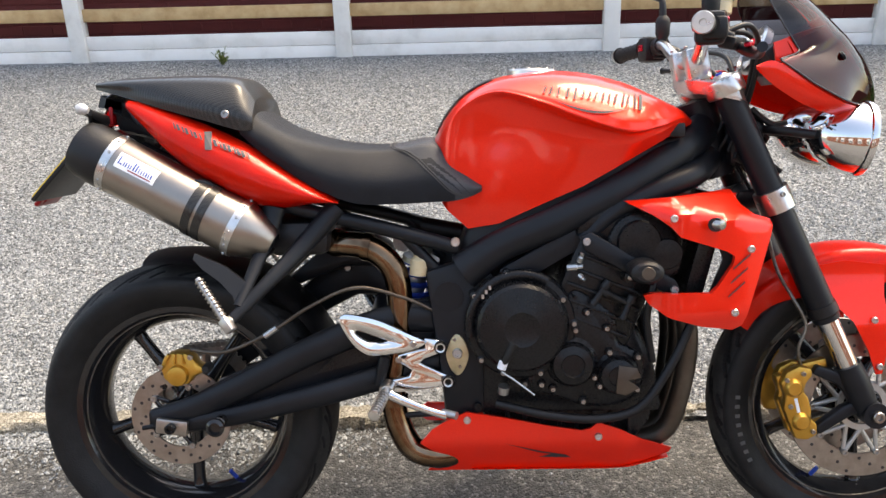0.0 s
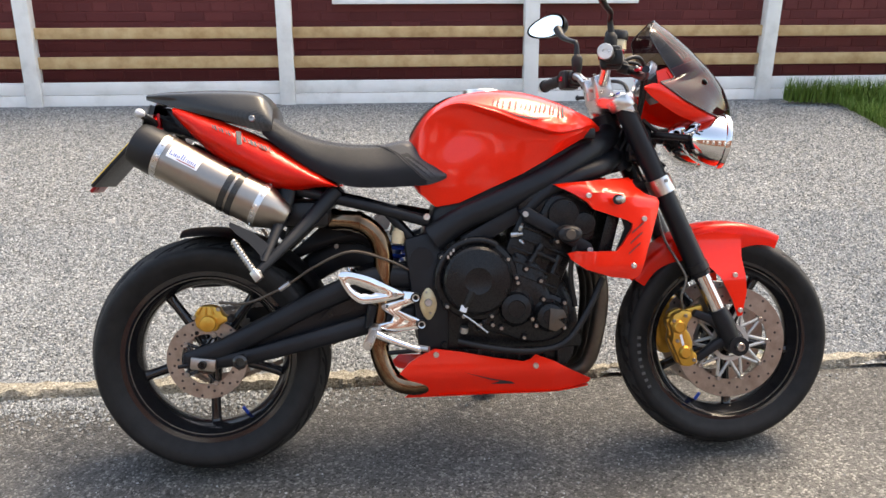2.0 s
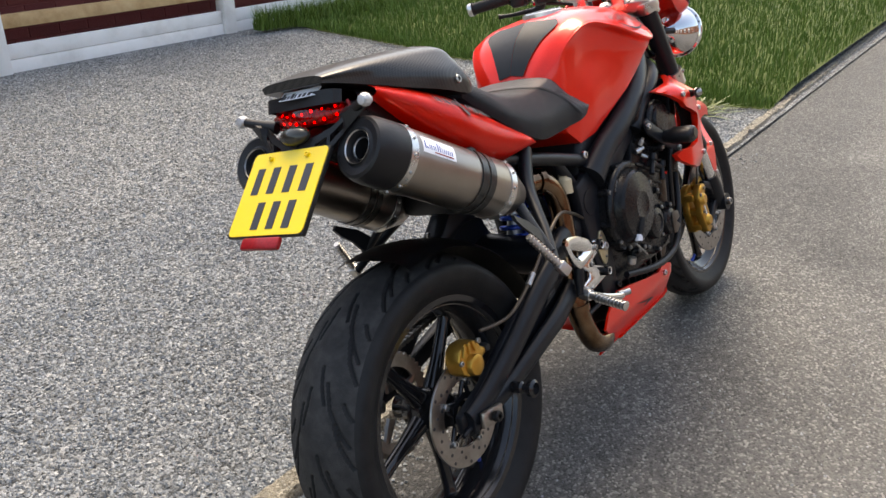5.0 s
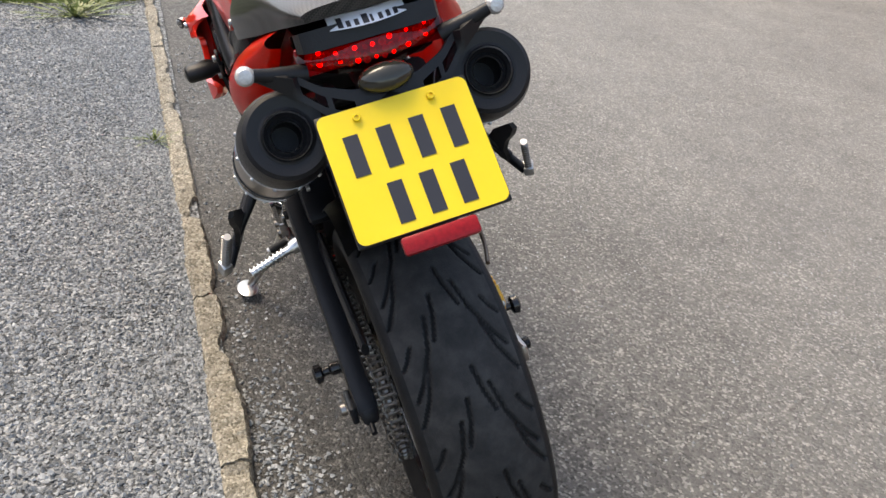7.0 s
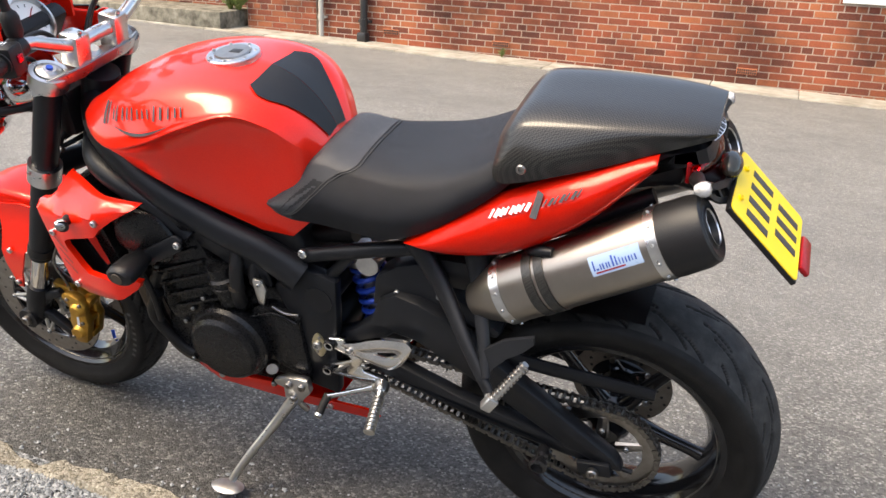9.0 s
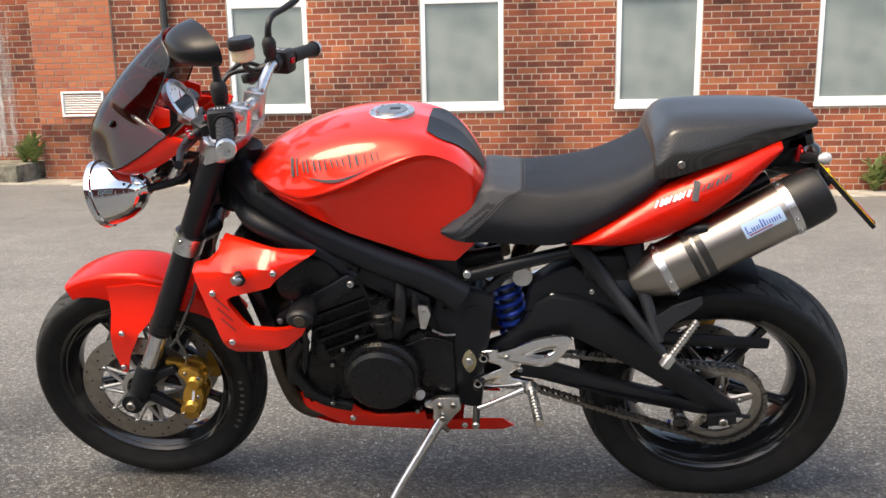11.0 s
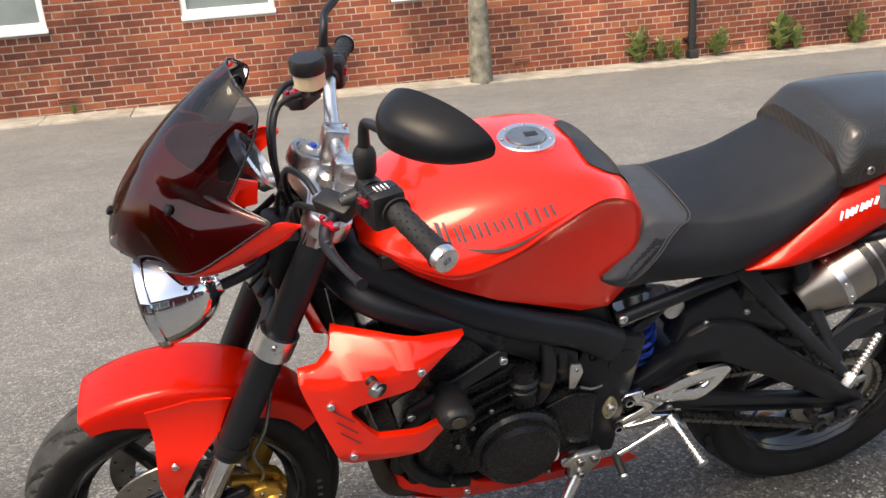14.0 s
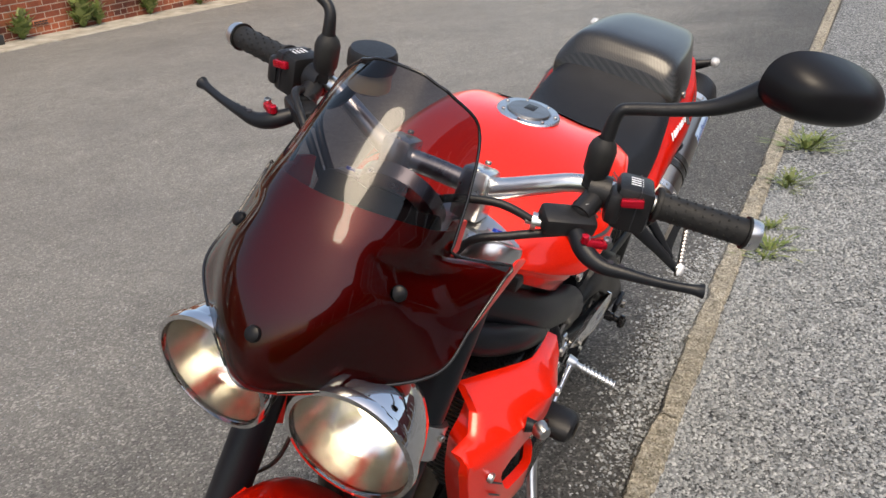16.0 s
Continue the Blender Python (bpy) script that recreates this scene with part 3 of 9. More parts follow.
# pavement strip with a kerb along the facade
pave = empty("pavement_strip")
tagged(pave, "narrow concrete pavement with a kerb along the brick facade", "pavement", kind="structure")
_rng = random.Random(9)
_x = -15.0
while _x < 12:
    ln = 0.91
    a, b = _x, _x + ln - 0.008
    for nm, y0, y1, dz in (("paving_slab", WY - 0.35, -8.06, 0.0), ("kerb_stone", -8.052, -7.9, 0.004 + _rng.uniform(-0.004, 0.004))):
        bm = bmesh.new()
        bm_box(bm, (a, y0, -0.3), (b, y1, 0.0), 0.008 if nm == "kerb_stone" else 0.004)
        for v in bm.verts:
            v.co.z += wbase(v.co.x) + dz - 0.01
        part(nm, bm, M_PAVE, pave, "", True)
    _x += ln

# concrete ledge at the recess
bm = bmesh.new()
bm_box(bm, (6.6, -8.75, -0.5), (9.8, -7.95, 0.05), 0.02)
tagged(part("concrete_ledge", bm, M_CONCRETE, None, "", True), "raised concrete landing beside the orange brick pier", "landing", kind="structure")

# bollard
bm = bmesh.new()
prof = [(0.135, -0.1), (0.132, 0.1), (0.12, 0.5), (0.108, 0.86), (0.1, 0.92), (0.075, 0.965), (0.035, 0.985), (0.0, 0.99)]
ring = []
for r, z in prof:
    ring.append([bm.verts.new((max(r, 0.0005) * math.cos(2 * math.pi * i / 20) + 0.003 * noise.noise((i, z * 6, 1)), max(r, 0.0005) * math.sin(2 * math.pi * i / 20), z)) for i in range(20)])
for a, b in zip(ring[:-1], ring[1:]):
    for i in range(20):
        bm.faces.new((a[i], a[(i + 1) % 20], b[(i + 1) % 20], b[i]))
bol = part("bollard", bm, M_CONCRETE, None, "", True)
bol.matrix_world = Matrix.Translation((-1.6, -8.02, wbase(-1.6)))
tagged(bol, "weathered round-topped concrete bollard on the pavement", "bollard")


# ---- plants ----
def blades(name, n, spot, h0, h1, w, material, label, cat, seed, lean=0.5):
    rng = np.random.default_rng(seed)
    V, F = [], []
    for i in range(n):
        x, y, z = spot(rng)
        h = rng.uniform(h0, h1)
        a, l = rng.uniform(0, 6.28), rng.uniform(0, lean) * h
        dx, dy = math.cos(a), math.sin(a)
        sx, sy = -dy * w, dx * w
        o = len(V)
        V += [(x - sx, y - sy, z), (x + sx, y + sy, z), (x + sx * 0.7 + dx * l * 0.4, y + sy * 0.7 + dy * l * 0.4, z + h * 0.6), (x - sx * 0.7 + dx * l * 0.4, y - sy * 0.7 + dy * l * 0.4, z + h * 0.6), (x + dx * l, y + dy * l, z + h)]
        F += [(o, o + 1, o + 2, o + 3), (o + 3, o + 2, o + 4)]
    return tagged(mesh(name, V, F, material), label, cat, kind="stuff")


def lawn_edge(y):
    return 3.68 + 0.12 * (y - 1.4) + 0.07 * noise.noise((y * 2.0, 0, 5)) + 0.35 * max(0, 0.9 - y)


def _spot_lawn(rng):
    y = rng.uniform(0.36, 4.75)
    x = lawn_edge(y) + 5.5 * rng.random() ** 1.6
    return x, y, 0.05 + 0.05 * min(1, x - lawn_edge(y)) + yard_rise(y)


bm = bmesh.new()
_ys = steps(0.36, 4.8, 0.15)
_cols = [(-0.02, -0.02), (0.1, 0.05), (0.5, 0.085), (1.5, 0.095), (4, 0.1), (30, 0.1)]
_g = [[bm.verts.new((lawn_edge(y) + dx, y, dz + yard_rise(y))) for dx, dz in _cols] for y in _ys]
for a, b in zip(_g[:-1], _g[1:]):
    for i in range(len(_cols) - 1):
        bm.faces.new((a[i], a[i + 1], b[i + 1], b[i]))
tagged(part("lawn", bm, M_SOIL, None, "", True), "green lawn beside the gravel", "lawn", kind="structure")
blades("lawn_grass", 42000, _spot_lawn, 0.03, 0.075, 0.0035, M_GRASS, "short mown lawn grass", "grass", 21)


def _spot_tuft(rng):
    x = rng.uniform(3.66, 5.2)
    y = 4.42 - 0.25 * rng.random() ** 2 * (0.3 + (x - 3.6))
    return x, y, 0.05 + yard_rise(y)


blades("long_grass", 2600, _spot_tuft, 0.06, 0.2, 0.004, M_GRASS, "long uncut grass at the fence foot", "grass", 22, 0.8)


def weed(x, y, z, size, n, seed, spread=0.5):
    rng = random.Random(seed)
    bm = bmesh.new()
    for i in range(n):
        a = rng.uniform(0, 6.28)
        el = rng.uniform(0.55, 1.5)
        ln = size * rng.uniform(0.5, 1.0)
        d = Vector((math.cos(a) * math.cos(el) * spread, math.sin(a) * math.cos(el) * spread, math.sin(el)))
        s = Vector((-math.sin(a), math.cos(a), 0)) * size * 0.07
        p0 = Vector((0, 0, 0))
        for k in range(3):
            c = d * ln * (k + 1) / 3 + Vector((0, 0, -0.12 * ln * (k == 2)))
            t1 = s * (1.0, 1.4, 0.9)[k]
            leaf = [p0, p0.lerp(c, 0.5) + t1, c, p0.lerp(c, 0.5) - t1]
            bm.faces.new([bm.verts.new(q) for q in leaf])
            if k:
                b2 = Vector((math.cos(a + 1.3), math.sin(a + 1.3), 0.5)) * ln * 0.28
                bm.faces.new([bm.verts.new(q) for q in (p0, p0 + b2 * 0.5 + s * 0.8, p0 + b2, p0 + b2 * 0.5 - s * 0.8)])
            p0 = c * 0.92
    ob = part("weed", bm, M_WEED, None)
    ob.matrix_world = Matrix.Translation((x, y, z))
    return tagged(ob, "leafy green weed growing at the wall foot", "weed", "weeds at the wall foot")


for i, (x, s, n) in enumerate(((-3.75, 0.58, 34), (-4.05, 0.4, 24), (-4.3, 0.36, 22), (-4.85, 0.5, 30), (-5.75, 0.6, 40), (-6.0, 0.4, 24), (-6.9, 0.55, 34), (-7.9, 0.5, 28), (2.9, 0.18, 12), (6.62, 0.55, 30), (6.75, 0.4, 22))):
    weed(x, WY + 0.09 if x < 6 else -8.4, wbase(x) - 0.012 if x < 6 else 0.03, s, n, 30 + i)
w = weed(-1.1, 4.4, gravel_z(-1.1, 4.4), 0.16, 16, 77, 1.1)
tagged(w, "small weed growing out of the gravel by the fence", "weed")
for i, (x, y, s, n) in enumerate(((-2.2, 0.4, 0.1, 40), (-2.3, 0.44, 0.08, 30), (-1.7, 0.385, 0.075, 36), (-1.62, 0.38, 0.05, 24), (-1.18, 0.375, 0.06, 30), (-0.98, 0.4, 0.07, 36), (-0.9, 0.39, 0.05, 22), (1.8, 0.39, 0.05, 26), (3.45, 0.7, 0.12, 40), (3.6, 0.66, 0.1, 34))):
    tagged(weed(x, y, gravel_z(x, y) - 0.004, s, n, 90 + i, 3.4), "low tuft of weed growing along the kerb", "weed", "weeds along the kerb")

# lime run on the recess wall
bm = bmesh.new()
for z0_ in steps(0.1, 2.3, 0.2):
    for k in range(6):
        bm.faces.new([bm.verts.new((7.25 + dx, WY - 0.288, zz)) for dx, zz in ((0.14 * k - 0.42, z0_), (0.14 * k - 0.28, z0_), (0.14 * k - 0.28, z0_ + 0.2), (0.14 * k - 0.42, z0_ + 0.2))])
bmesh.ops.remove_doubles(bm, verts=bm.verts[:], dist=0.002)
part("stain", bm, M_STAIN, recess, "pale lime streaks")

# ---- motorcycle: materials ----
M_RED = mat("red_metallic_paint", [(0.84, 0.012, 0.004), (0.9, 0.024, 0.007)], 0.3, scale=420, coat=0.6, rough_var=0.03, spec=0.2)
M_RED.node_tree.nodes["Principled BSDF"].inputs["Metallic"].default_value = 0.28
M_RED.node_tree.nodes["Principled BSDF"].inputs["Coat Roughness"].default_value = 0.07
M_SATIN = mat("satin_black_frame", [(0.0055, 0.0065, 0.0085), (0.0095, 0.0108, 0.0138)], 0.4, scale=10, bump=0.06, bump_scale=400, spec=0.25)
M_ENGINE = mat("black_engine_paint", [(0.005, 0.005, 0.0055), (0.010, 0.010, 0.011)], 0.28, scale=14, bump=0.05, bump_scale=260, spec=0.24)
M_BOLT = mat("zinc_bolt", [(0.32, 0.32, 0.31), (0.44, 0.44, 0.43)], 0.3, 1.0, scale=60)
M_PLASTIC = mat("black_plastic", [(0.006, 0.006, 0.007), (0.011, 0.011, 0.012)], 0.42, scale=12, bump=0.15, bump_scale=500, spec=0.3)
M_SHELL = mat("black_mirror_shell", [(0.005, 0.005, 0.006), (0.008, 0.008, 0.009)], 0.34, scale=12, spec=0.15)
M_GLOSS = mat("gloss_black", [(0.008, 0.008, 0.009), (0.012, 0.012, 0.013)], 0.12, scale=12, rough_var=0.03)
M_RUBBER = mat("tyre_rubber", [(0.006, 0.006, 0.0062), (0.010, 0.010, 0.0102), (0.014, 0.014, 0.014)], 0.55, scale=26, bump=0.2, bump_scale=300, spec=0.22)
M_TREAD = mat("dusty_tread_rubber", [(0.016, 0.016, 0.0158), (0.026, 0.026, 0.0255), (0.044, 0.043, 0.041)], 0.7, scale=34, bump=0.25, bump_scale=420, spec=0.25)
M_GRIP = mat("grip_rubber", [(0.008, 0.008, 0.008), (0.014, 0.014, 0.014)], 0.6, scale=40, bump=0.12, bump_scale=420, spec=0.3)
M_VINYL = mat("seat_vinyl", [(0.005, 0.006, 0.0085), (0.009, 0.0103, 0.0138)], 0.5, scale=20, bump=0.35, bump_scale=700, spec=0.24)
M_ALU = mat("brushed_alloy", [(0.52, 0.52, 0.52), (0.66, 0.66, 0.65)], 0.28, 1.0, scale=30, rough_var=0.02)
M_CAST = mat("cast_alloy", [(0.42, 0.42, 0.42), (0.55, 0.55, 0.54)], 0.4, 1.0, scale=30, bump=0.06, bump_scale=350)
M_POLISH = mat("polished_plate", [(0.68, 0.68, 0.69), (0.76, 0.76, 0.76)], 0.11, 1.0, scale=12, rough_var=0.02)
M_CHROME = mat("chrome", [(0.62, 0.62, 0.63)], 0.06, 1.0, rough_var=0.03)
M_STEEL = mat("disc_steel", [(0.26, 0.24, 0.22), (0.38, 0.36, 0.34)], 0.32, 1.0, scale=40)
M_CARRIER = mat("disc_carrier", [(0.4, 0.4, 0.39), (0.5, 0.5, 0.48)], 0.4, 0.7, scale=30)
M_GOLD = mat("gold_anodised", [(0.5, 0.27, 0.045), (0.6, 0.34, 0.07)], 0.35, 0.85, scale=30, bump=0.1, bump_scale=300)
M_BRONZE = mat("heat_tinted_steel", [(0.07, 0.038, 0.022), (0.17, 0.11, 0.068), (0.25, 0.19, 0.135)], 0.18, 1.0, scale=14)
M_BRASS = mat("pale_brass", [(0.42, 0.36, 0.22), (0.55, 0.49, 0.33)], 0.35, 0.8, scale=40, bump=0.05, bump_scale=300)
M_HEADER = mat("dull_header_steel", [(0.07, 0.055, 0.045), (0.13, 0.11, 0.09)], 0.45, 0.9, scale=14)
M_TITAN = mat("titanium_sleeve", [(0.25, 0.222, 0.197), (0.34, 0.31, 0.28)], 0.33, 1.0, scale=5, bump=0.04, bump_scale=200)
M_BLUE = mat("blue_spring", [(0.012, 0.06, 0.42), (0.02, 0.085, 0.5)], 0.3, 0.3, scale=20)
M_YELLOW = mat("yellow_plate", [(0.80, 0.56, 0.01), (0.86, 0.61, 0.02)], 0.35, scale=6)
M_SMOKED = mat("smoked_lamp", [(0.02, 0.019, 0.014), (0.035, 0.033, 0.024)], 0.14, scale=8, rough_var=0.03)
M_CLEARLENS = mat("clear_indicator_lens", [(0.42, 0.42, 0.42), (0.6, 0.6, 0.59)], 0.12, 0.3, scale=160, bump=0.3, bump_scale=300)
M_INK = mat("plate_ink", [(0.02, 0.02, 0.025)], 0.4)
M_GREYINK = mat("grey_lettering", [(0.045, 0.045, 0.05), (0.075, 0.073, 0.08)], 0.55, scale=30, spec=0.2)
M_LABEL = mat("white_label", [(0.72, 0.74, 0.78)], 0.35)
M_GREYBAR = mat("pale_rubber_ink", [(0.06, 0.06, 0.058)], 0.6)
# left sticker: the sky's reflection on it is put into the base colour
M_LABELSKY = mat("sky_tinted_label", [(0.3, 0.42, 0.6)], 0.3)
M_VINYLNOSE = mat("grey_nose_vinyl", [(0.026, 0.028, 0.033), (0.04, 0.042, 0.048)], 0.45, scale=20, bump=0.3, bump_scale=700, spec=0.3)
M_LABELBLUE = mat("blue_lettering", [(0.015, 0.06, 0.32)], 0.35)
M_REFL = mat("red_reflector", [(0.2, 0.003, 0.005), (0.3, 0.006, 0.01)], 0.3, scale=200, spec=0.3)
M_ANORED = mat("red_anodised", [(0.55, 0.01, 0.03)], 0.25, 0.7)
M_FLUID = mat("brake_fluid_pot", [(0.5, 0.4, 0.24), (0.58, 0.48, 0.31)], 0.3, scale=20)
M_CHAIN = mat("chain_steel", [(0.11, 0.1, 0.09), (0.24, 0.23, 0.21)], 0.4, 0.9, scale=120)
M_DIAL = mat("white_dial", [(0.75, 0.75, 0.74)], 0.4)
M_SEAM = mat("seat_stitching", [(0.03, 0.03, 0.032)], 0.7)


def carbon_mat():
    m = bpy.data.materials.new("carbon_weave")
    m.use_nodes = True
    N, Lk = m.node_tree.nodes, m.node_tree.links
    b = N["Principled BSDF"]
    tc = N.new("ShaderNodeTexCoord")
    ck = N.new("ShaderNodeTexChecker")
    mp = N.new("ShaderNodeMapping")
    mp.inputs["Rotation"].default_value = (0.6, 0.4, 0.785)
    Lk.new(tc.outputs["Object"], mp.inputs[0])
    Lk.new(mp.outputs[0], ck.inputs["Vector"])
    ck.inputs["Scale"].default_value = 420
    ck.inputs["Color1"].default_value, ck.inputs["Color2"].default_value = (0.004, 0.004, 0.0042, 1), (0.026, 0.0255, 0.0235, 1)
    Lk.new(ck.outputs["Color"], b.inputs["Base Color"])
    b.inputs["Roughness"].default_value = 0.45
    b.inputs["Coat Weight"].default_value, b.inputs["Coat Roughness"].default_value = 0.5, 0.17
    b.inputs["Specular IOR Level"].default_value = 0.22
    return m


def clear_mat(name, tint, gloss, ior=1.4):
    """A thin pane: tinted see-through with a reflecting skin."""
    m = bpy.data.materials.new(name)
    m.use_nodes = True
    nt = m.node_tree
    N, Lk = nt.nodes, nt.links
    N.remove(N["Principled BSDF"])
    out = N["Material Output"]
    t, g, mx, fr = N.new("ShaderNodeBsdfTransparent"), N.new("ShaderNodeBsdfGlossy"), N.new("ShaderNodeMixShader"), N.new("ShaderNodeFresnel")
    t.inputs[0].default_value = (*tint, 1)
    g.inputs["Roughness"].default_value = gloss
    fr.inputs["IOR"].default_value = ior
    Lk.new(fr.outputs[0], mx.inputs[0])
    Lk.new(t.outputs[0], mx.inputs[1])
    Lk.new(g.outputs[0], mx.inputs[2])
    Lk.new(mx.outputs[0], out.inputs[0])
    return m


def glow_mat(name, color, strength):
    m = bpy.data.materials.new(name)
    m.use_nodes = True
    b = m.node_tree.nodes["Principled BSDF"]
    b.inputs["Base Color"].default_value = (*color, 1)
    b.inputs["Emission Color"].default_value = (*color, 1)
    b.inputs["Emission Strength"].default_value = strength
    return m


M_CARBON = carbon_mat()
M_TINT = clear_mat("smoked_screen", (0.2, 0.19, 0.21), 0.02, 1.42)
M_LENS = clear_mat("clear_lens", (0.92, 0.93, 0.95), 0.02)
M_BULB = glow_mat("lit_bulb", (1.0, 0.88, 0.66), 3.2)
M_LED = glow_mat("tail_led", (0.9, 0.02, 0.015), 4.5)
M_REFLECT = mat("reflector_foil", [(0.82, 0.82, 0.8), (0.9, 0.9, 0.88)], 0.2, 1.0, scale=90, bump=0.08, bump_scale=45)
M_MIRROR = mat("mirror_glass", [(0.85, 0.86, 0.87)], 0.02, 1.0, rough_var=0.0)


# ---- motorcycle: shape helpers ----
def spline(pts, n):
    """n points along a smooth curve through pts."""
    P = [Vector(p) for p in pts]
    out = []
    k = len(P) - 1
    for i in range(n):
        t = i * k / (n - 1)
        j = min(int(t), k - 1)
        f = t - j
        p0, p1, p2, p3 = P[max(j - 1, 0)], P[j], P[j + 1], P[min(j + 2, k)]
        out.append(0.5 * ((2 * p1) + (p2 - p0) * f + (2 * p0 - 5 * p1 + 4 * p2 - p3) * f * f + (3 * p1 - p0 - 3 * p2 + p3) * f ** 3))
    return out


def bm_tube(bm, pts, r, seg=14, n=None, cap=True, flat=1.0):
    """A tube along a smooth curve; r is one radius or one per point; flat squeezes it sideways."""
    n = n or max(2, 6 * (len(pts) - 1) + 1) if len(pts) > 2 else 2
    C = spline(pts, n)
    R = [v[0] for v in spline([(q, 0, 0) for q in (r if isinstance(r, (list, tuple)) else [r] * len(pts))], n)]
    up = None
    rings = []
    for i, c in enumerate(C):
        d = (C[min(i + 1, n - 1)] - C[max(i - 1, 0)]).normalized()
        if up is None:
            up = Vector((0, 1, 0)) if abs(d.y) < 0.8 else Vector((0, 0, 1))
        a = (up - d * up.dot(d)).normalized()
        up = a
        b = d.cross(a)
        rings.append([bm.verts.new(c + R[i] * (flat * a * math.cos(2 * math.pi * k / seg) + b * math.sin(2 * math.pi * k / seg))) for k in range(seg)])
    for p, q in zip(rings[:-1], rings[1:]):
        for k in range(seg):
            bm.faces.new((p[k], p[(k + 1) % seg], q[(k + 1) % seg], q[k]))
    if cap:
        bm.faces.new(rings[0][::-1])
        bm.faces.new(rings[-1])


def tube(name, pts, r, material, parent, label="", seg=14, n=None, flat=1.0):
    bm = bmesh.new()
    bm_tube(bm, pts, r, seg, n, True, flat)
    return part(name, bm, material, parent, label, True, 50)


def axis_m(pos, d):
    """A pose whose z axis points along d."""
    return Matrix.Translation(pos) @ Vector(d).to_track_quat("Z", "Y").to_matrix().to_4x4()


def bm_turn(bm, prof, m, seg=40, closed=False):
    """Turns a profile of (radius, height) round the z axis of m."""
    rings = []
    for r, h in prof:
        if r < 1e-5:
            rings.append([bm.verts.new(m @ Vector((0, 0, h)))])
        else:
            rings.append([bm.verts.new(m @ Vector((r * math.cos(2 * math.pi * i / seg), r * math.sin(2 * math.pi * i / seg), h))) for i in range(seg)])
    pairs = list(zip(rings[:-1], rings[1:])) + ([(rings[-1], rings[0])] if closed else [])
    for a, b in pairs:
        for i in range(seg):
            j = (i + 1) % seg
            if len(a) == 1 and len(b) == 1:
                continue
            if len(a) == 1:
                bm.faces.new((a[0], b[j], b[i]))
            elif len(b) == 1:
                bm.faces.new((a[i], a[j], b[0]))
            else:
                bm.faces.new((a[i], a[j], b[j], b[i]))


def turned(name, prof, pos, d, material, parent, label="", seg=40, closed=False, angle=35):
    bm = bmesh.new()
    bm_turn(bm, prof, axis_m(pos, d), seg, closed)
    return part(name, bm, material, parent, label, True, angle)


def bm_plate(bm, outline, y0, y1, bev=0.003, hole=None):
    """A flat plate with an outline in x, z between y0 and y1."""
    vs = [bm.verts.new((x, y0, z)) for x, z in outline]
    f = bm.faces.new(vs)
    r = bmesh.ops.extrude_face_region(bm, geom=[f])
    ev = [g for g in r["geom"] if isinstance(g, bmesh.types.BMVert)]
    bmesh.ops.translate(bm, vec=(0, y1 - y0, 0), verts=ev)
    if bev:
        es = list({e for v in ev + vs for e in v.link_edges})
        bmesh.ops.bevel(bm, geom=es, offset=bev, segments=2, profile=0.5, affect="EDGES")


def plate(name, outline, y0, y1, material, parent, label="", bev=0.003):
    bm = bmesh.new()
    bm_plate(bm, outline, y0, y1, bev)
    return part(name, bm, material, parent, label, True, 40)


def panel(name, outline, yf, thick, material, parent, label="", step=0.02, smooth_n=0):
    """A curved shell: an outline in x, z (smoothed), its depth y given by yf(x, z), with real thickness."""
    if smooth_n:
        pts = spline([(x, 0, z) for x, z in outline] + [(outline[0][0], 0, outline[0][1])], smooth_n)[:-1]
        outline = [(p.x, p.z) for p in pts]
    bm = bmesh.new()
    f = bm.faces.new([bm.verts.new((x, 0, z)) for x, z in outline])
    xs = [p[0] for p in outline]
    zs = [p[1] for p in outline]
    for lo, hi, nrm in ((min(xs), max(xs), 0), (min(zs), max(zs), 2)):
        k = lo + step
        while k < hi:
            co, no = [0, 0, 0], [0, 0, 0]
            co[nrm], no[nrm] = k, 1
            bmesh.ops.bisect_plane(bm, geom=bm.verts[:] + bm.edges[:] + bm.faces[:], plane_co=co, plane_no=no, dist=1e-5)
            k += step
    for v in bm.verts:
        v.co.y = yf(v.co.x, v.co.z)
    sgn = 1 if yf(sum(xs) / len(xs), sum(zs) / len(zs)) > 0 else -1
    bmesh.ops.recalc_face_normals(bm, faces=bm.faces[:])
    r = bmesh.ops.extrude_face_region(bm, geom=bm.faces[:])
    bmesh.ops.translate(bm, vec=(0, -sgn * thick, 0), verts=[g for g in r["geom"] if isinstance(g, bmesh.types.BMVert)])
    return part(name, bm, material, parent, label, True, 45)


